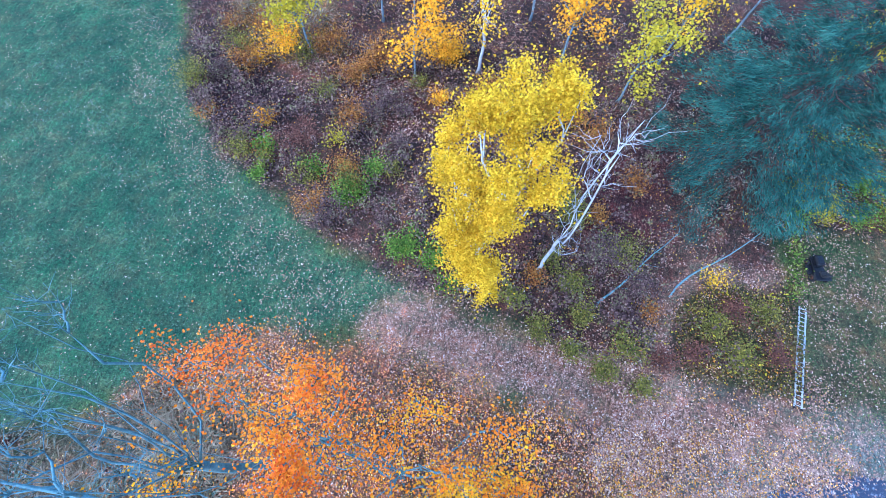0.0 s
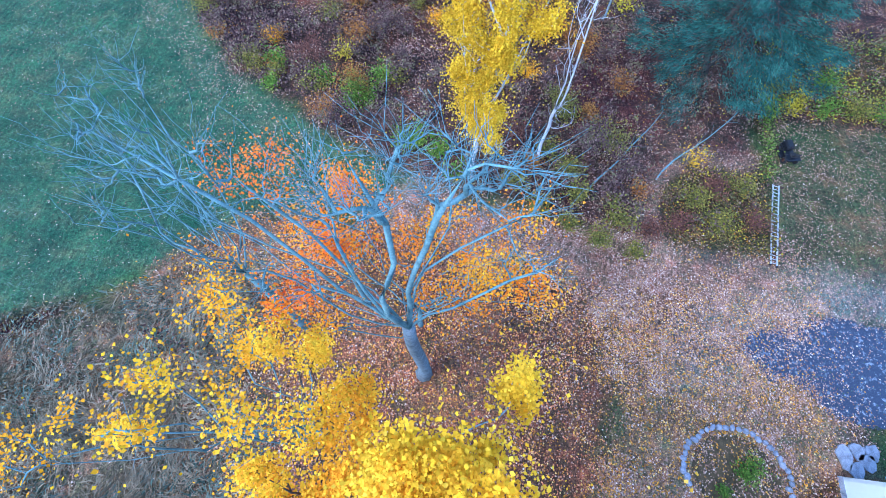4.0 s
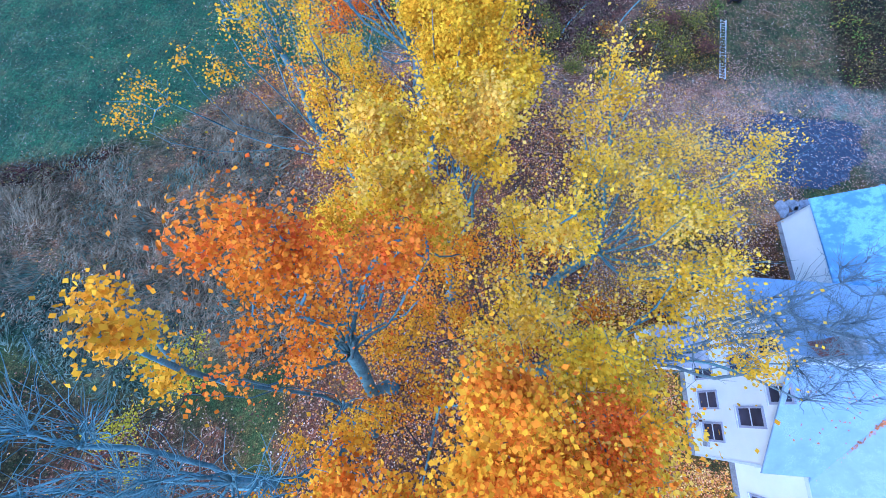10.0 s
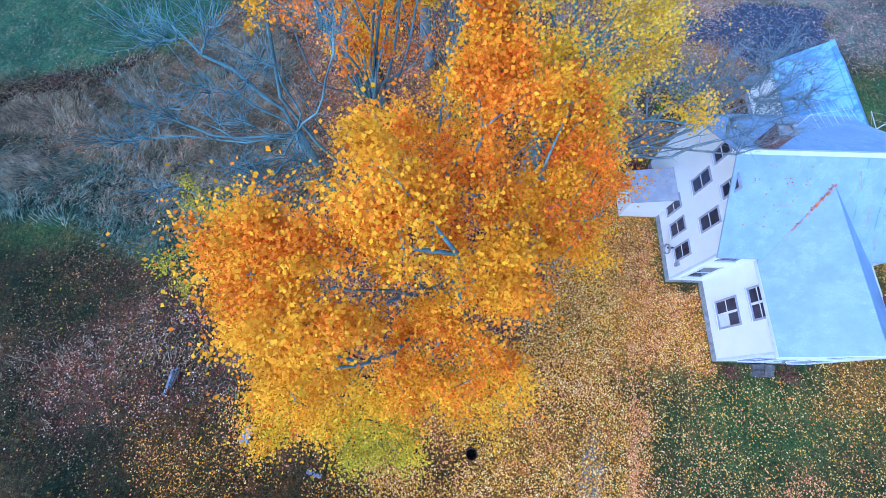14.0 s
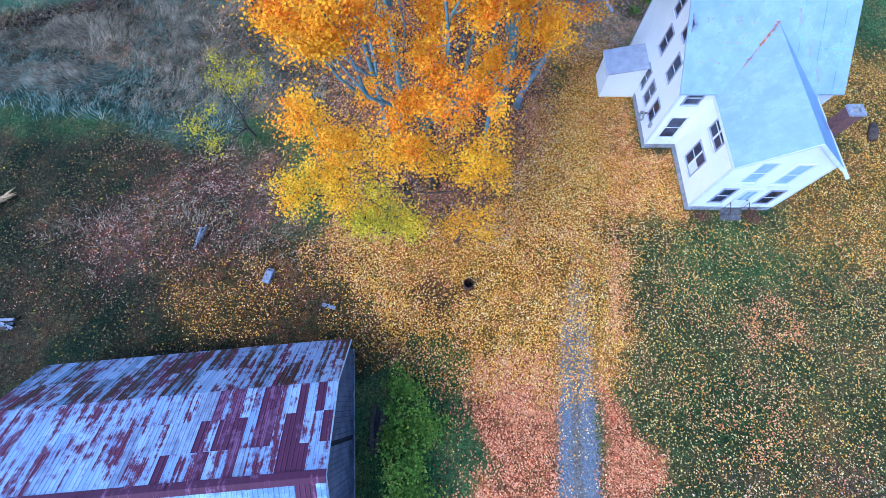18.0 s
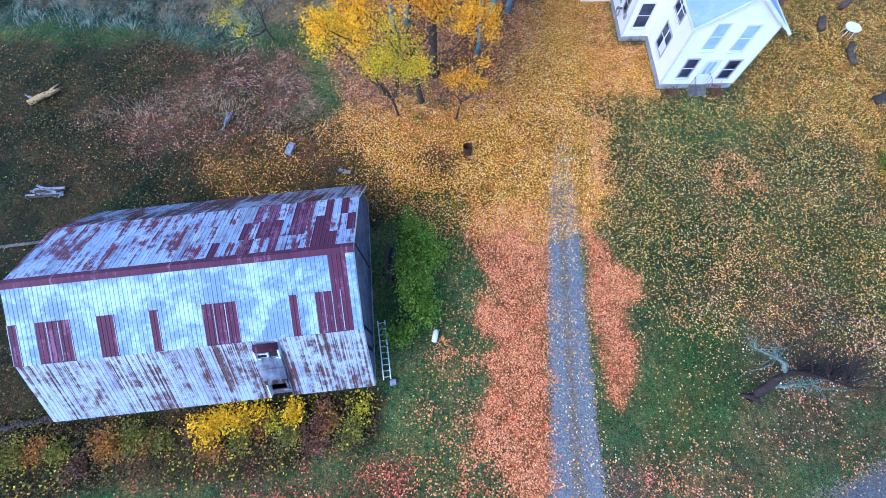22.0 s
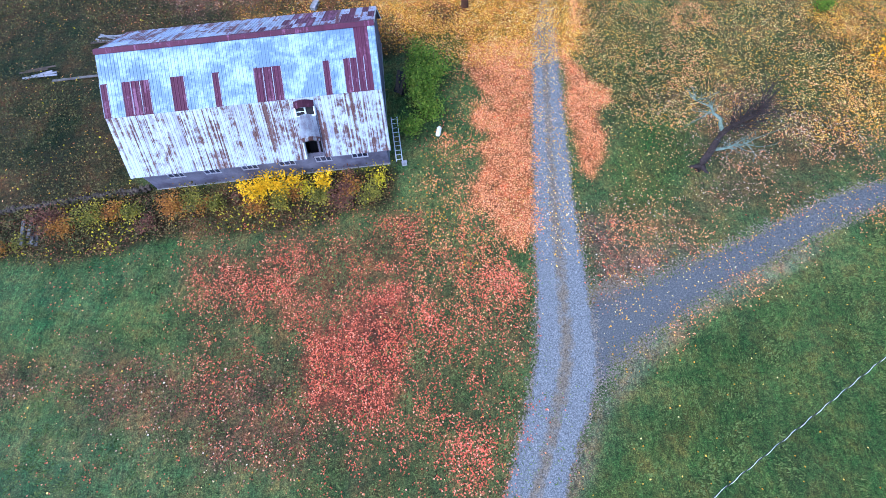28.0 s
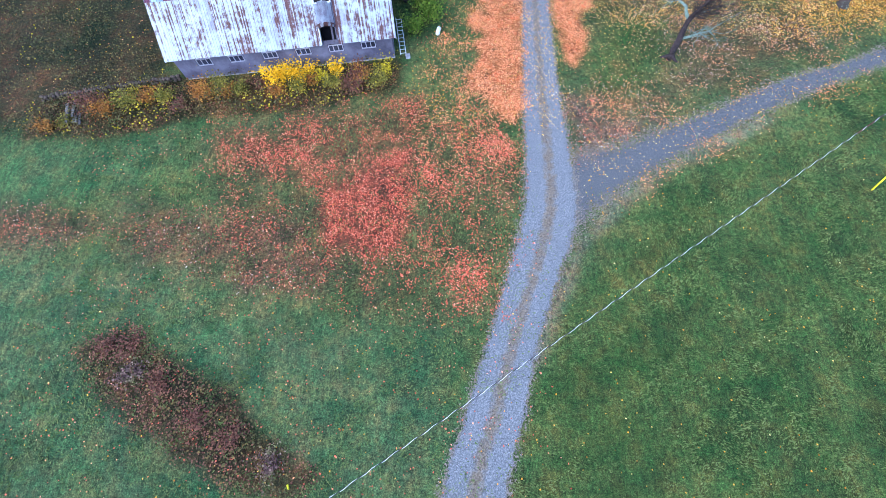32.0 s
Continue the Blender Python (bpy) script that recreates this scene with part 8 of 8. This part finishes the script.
def front_steps():
    s = thing("front_steps", (18.27, 36.72, 0), "grey stone front steps with iron handrails", "steps")
    for k in range(2):
        part("step", box((-0.6, -0.35 * (2 - k), -0.05), (0.6, -0.02 if k else -0.36, 0.18 * (k + 1)), 0.015), M_FIELDSTONE, s)
    for x in (-0.56, 0.56):
        rail = new("handrail")
        rail.parent = s
        put("rail", tubes([[(x, -0.66, 0.95, 0.02), (x, -0.3, 1.12, 0.02), (x, 0.0, 1.2, 0.02)]], 6), M_IRON, rail)
        for y, z in ((-0.64, 0.96), (-0.34, 1.1), (-0.06, 1.18)):
            put("post", tubes([[(x, y, 0.1, 0.014), (x, y, z, 0.014)]], 6), M_IRON, rail)


front_steps()
shrub("brown leafless shrub beside the front steps", 16.4, 36.2, 0.6, 0.7, M_BROWN, 260, 281, 0.09)
shrub("reddish shrub beside the front steps", 19.4, 36.1, 0.7, 0.7, M_BROWN, 320, 282, 0.09)
shrub("dark green low shrub at the house corner", 14.5, 41.0, 0.6, 0.6, M_WEED, 260, 283, 0.09)


def wire():
    """The overhead cable: a dark insulated line with a bright bare one twisted round it."""
    w = thing("overhead_cable", (0, 0, 0), "overhead service cable with a bright wire twisted round it", "cable")
    a, b = np.array([-22.0, -22.2, 3.9]), np.array([38.0, 15.1, 5.5])
    n = 900
    t = np.linspace(0, 1, n)[:, None]
    p = a + (b - a) * t
    p[:, 2] -= 0.25 * np.sin(t[:, 0] * np.pi) - 0.22
    d = (b - a) / np.linalg.norm(b - a)
    s = np.cross(d, [0, 0, 1.0])
    s /= np.linalg.norm(s)
    u = np.cross(s, d)
    put("cable", tubes([np.column_stack([p[::6], np.full(len(p[::6]), 0.016)])], 6), M_CABLE, w, smooth=True)
    ang = (t[:, 0] * np.linalg.norm(b - a) / 0.95 * 2 * np.pi)[:, None]
    q = p + 0.022 * (np.cos(ang) * s + np.sin(ang) * u)
    put("bare_wire", tubes([np.column_stack([q, np.full(n, 0.011)])], 5), M_CABLEW, w)
    j = a + (b - a) * 0.735
    put("splice", tubes([[(*(j - d * 0.9 + [0, 0, 0.02]), 0.035), (*(j + d * 0.3 + [0, 0, 0.02]), 0.04), (*(j + d * 1.1 + [0, 0, 0.02]), 0.035)]], 8), M_IRON, w, "dark splice sleeve")


wire()
for x, y, yaw in ((-8.0, -11.8, 40), (26.6, 4.2, 70)):
    g = thing("guy_guard", (x, y, 0), "bright yellow guy-wire guard standing in grass", "guard", yaw=yaw)
    put("tube", tubes([[(0, 0, 0.0, 0.045), (0.28, 0, 0.7, 0.045), (0.56, 0, 1.4, 0.045)]], 8), M_GUARD, g, smooth=True)
    put("anchor_wire", tubes([[(-0.05, 0, -0.1, 0.01), (0.6, 0, 1.5, 0.01)]], 5), M_ALU, g)


M_SOIL = plain_mat("garden_soil", (0.035, 0.030, 0.014), (0.12, 0.085, 0.04), 2.5, 0.95, 0, 0.9, 20)


def stone_ring():
    r = rng(540)
    t = thing("garden_bed", (15.8, 55.2, 0), "round garden bed edged with grey field stones", "garden bed")
    for k in range(30):
        a = radians(200 - k * 7.4)
        rad = 2.75 + r.uniform(-0.12, 0.12)
        bm = bmesh.new()
        bmesh.ops.create_icosphere(bm, subdivisions=1, radius=1)
        bm.transform(Matrix.Translation((rad * math.cos(a) * 1.05, rad * math.sin(a) * 0.85, 0.1)) @ Matrix.Rotation(r.uniform(0, 3), 4, "Z") @ Matrix.Diagonal((r.uniform(0.16, 0.27), r.uniform(0.13, 0.2), r.uniform(0.1, 0.18), 1)))
        part("stone", bm, M_STONE, t)
    part("soil", prism([(2.4 * math.cos(q), 2.0 * math.sin(q)) for q in np.linspace(0, 2 * math.pi, 18, endpoint=False)], 2, -0.05, 0.06), M_SOIL, t)


stone_ring()
shrub("low blue-green plant in the garden bed", 16.4, 55.5, 1.0, 0.7, M_GREEN, 700, 285, 0.1)
shrub("low green plant in the garden bed", 15.0, 54.2, 0.6, 0.5, M_GREEN, 240, 286, 0.1)
for k, (x, y, sx, sy) in enumerate([(22.0, 57.0, 0.5, 0.7), (22.75, 57.4, 0.5, 0.45), (23.2, 56.9, 0.5, 0.5), (22.5, 56.4, 0.6, 0.4), (23.6, 57.5, 0.5, 0.4)]):
    f = thing("flagstone", (x, y, 0.02), "pale flat flagstone by the back wall", "stone", "flagstones", yaw=k * 23)
    part("slab", prism([(sx * math.cos(q) * (0.85 + 0.25 * math.sin(3 * q + k)), sy * math.sin(q)) for q in np.linspace(0, 2 * math.pi, 9, endpoint=False)], 2, 0, 0.1), M_STONE, f)


def old_wall():
    r = rng(560)
    t = thing("stone_wall", (0, 0, 0), "low tumbled fieldstone wall running from the barn", "wall")
    for k in range(52):
        f = k / 51
        for row in range(2):
            bm = bmesh.new()
            bmesh.ops.create_icosphere(bm, subdivisions=1, radius=1)
            bm.transform(Matrix.Translation((-29.4 + f * 9.6 + r.uniform(-0.05, 0.05), 13.2 + f * 1.6 + r.uniform(-0.12, 0.12), 0.12 + row * 0.22)) @ Matrix.Rotation(r.uniform(0, 3), 4, "Z") @ Matrix.Diagonal((r.uniform(0.13, 0.2), r.uniform(0.12, 0.2), r.uniform(0.1, 0.15), 1)))
            part("stone", bm, M_DARKBARK, t)


old_wall()


def antenna():
    t = thing("tv_antenna", (15.25, 46.15, 9.1), "thin aluminium aerial fixed to the chimney", "antenna", yaw=12)
    put("mast", tubes([[(0, 0, -0.3, 0.022), (0, 0, 1.0, 0.018)]], 6), M_ALU, t)
    put("boom", tubes([[(-0.2, 0, 0.95, 0.014), (1.9, 0, 0.95, 0.014)]], 6), M_ALU, t)
    for k in range(7):
        x = 0.05 + k * 0.29
        ln = 0.75 - k * 0.04
        put("element", tubes([[(x, -ln, 0.95, 0.008), (x, ln, 0.95, 0.008)]], 5), M_ALU, t)


antenna()


def clothesline():
    t = thing("clothes_dryer", (28.4, 52.2, 0), "white rotary clothes dryer frame on the lawn", "clothes dryer")
    put("pole", tubes([[(0, 0, 0, 0.03), (0, 0, 1.9, 0.025)]], 8), M_PLASTIC, t)
    for k in range(4):
        q = k * math.pi / 2 + 0.5
        put("arm", tubes([[(0, 0, 1.4, 0.018), (1.15 * math.cos(q), 1.15 * math.sin(q), 1.95, 0.016)]], 6), M_PLASTIC, t)
    for rr in (0.6, 1.1):
        put("line", tubes([[(rr * math.cos(k * math.pi / 2 + 0.5), rr * math.sin(k * math.pi / 2 + 0.5), 1.4 + 0.48 * rr, 0.006) for k in range(5)]], 4), M_PLASTIC, t)


clothesline()


def dish():
    t = thing("hose_reel", (13.42, 43.2, 1.2), "grey coiled hose hanging on the house wall", "hose")
    for k in range(4):
        put("coil", tubes([[(-0.06 - 0.03 * k, 0.3 * math.cos(a), 0.32 * math.sin(a), 0.022) for a in np.linspace(0, 2 * math.pi, 19)]], 6), M_STONE, t)
    part("bracket", box((-0.2, -0.05, 0.2), (0.17, 0.05, 0.28)), M_IRON, t)


dish()
# leaning dead trunks at the wood's edge
for x0, y0, x1, y1, z1, sd in ((7.6, 72.2, 11.2, 76.6, 3.4, 1), (12.5, 73.8, 17.2, 78.6, 3.0, 2)):
    r = rng(580 + sd)
    t = thing("dead_tree", (x0, y0, 0), "leaning dead grey sapling with bare twigs", "tree", "dead saplings")
    main = curve((0, 0, -0.05), (x1 - x0, y1 - y0, z1), 0.09, 0.02, r, 0.1, 8)
    put("trunk", tubes([main], 6), M_BARE, t, smooth=True)
    for k in range(10):
        j = main[r.integers(2, 8)]
        put("twig", tubes([curve(j[:3], j[:3] + r.normal(0, 0.5, 3) + np.array([0.3, 0.3, 0.4]), 0.018, 0.005, r, 0.1, 4)], 4), M_BARE, t)
shrub("thin sapling with bright yellow leaves", 14.6, 75.2, 1.0, 2.6, M_YELLOW, 260, 288, 0.11, name="sapling", category="sapling")


shrub("burgundy-leaved bush against the porch", 12.6, 48.9, 0.75, 1.1, M_BURGUNDY, 700, 289, 0.1)
planks("dark boards and scrap heaped by the end of the barn", -3.2, 23.4, 84, 7, 2.2, 0.2, M_BLACKPAINT, 508, 0.35, "scrap heap", "scrap_heap")
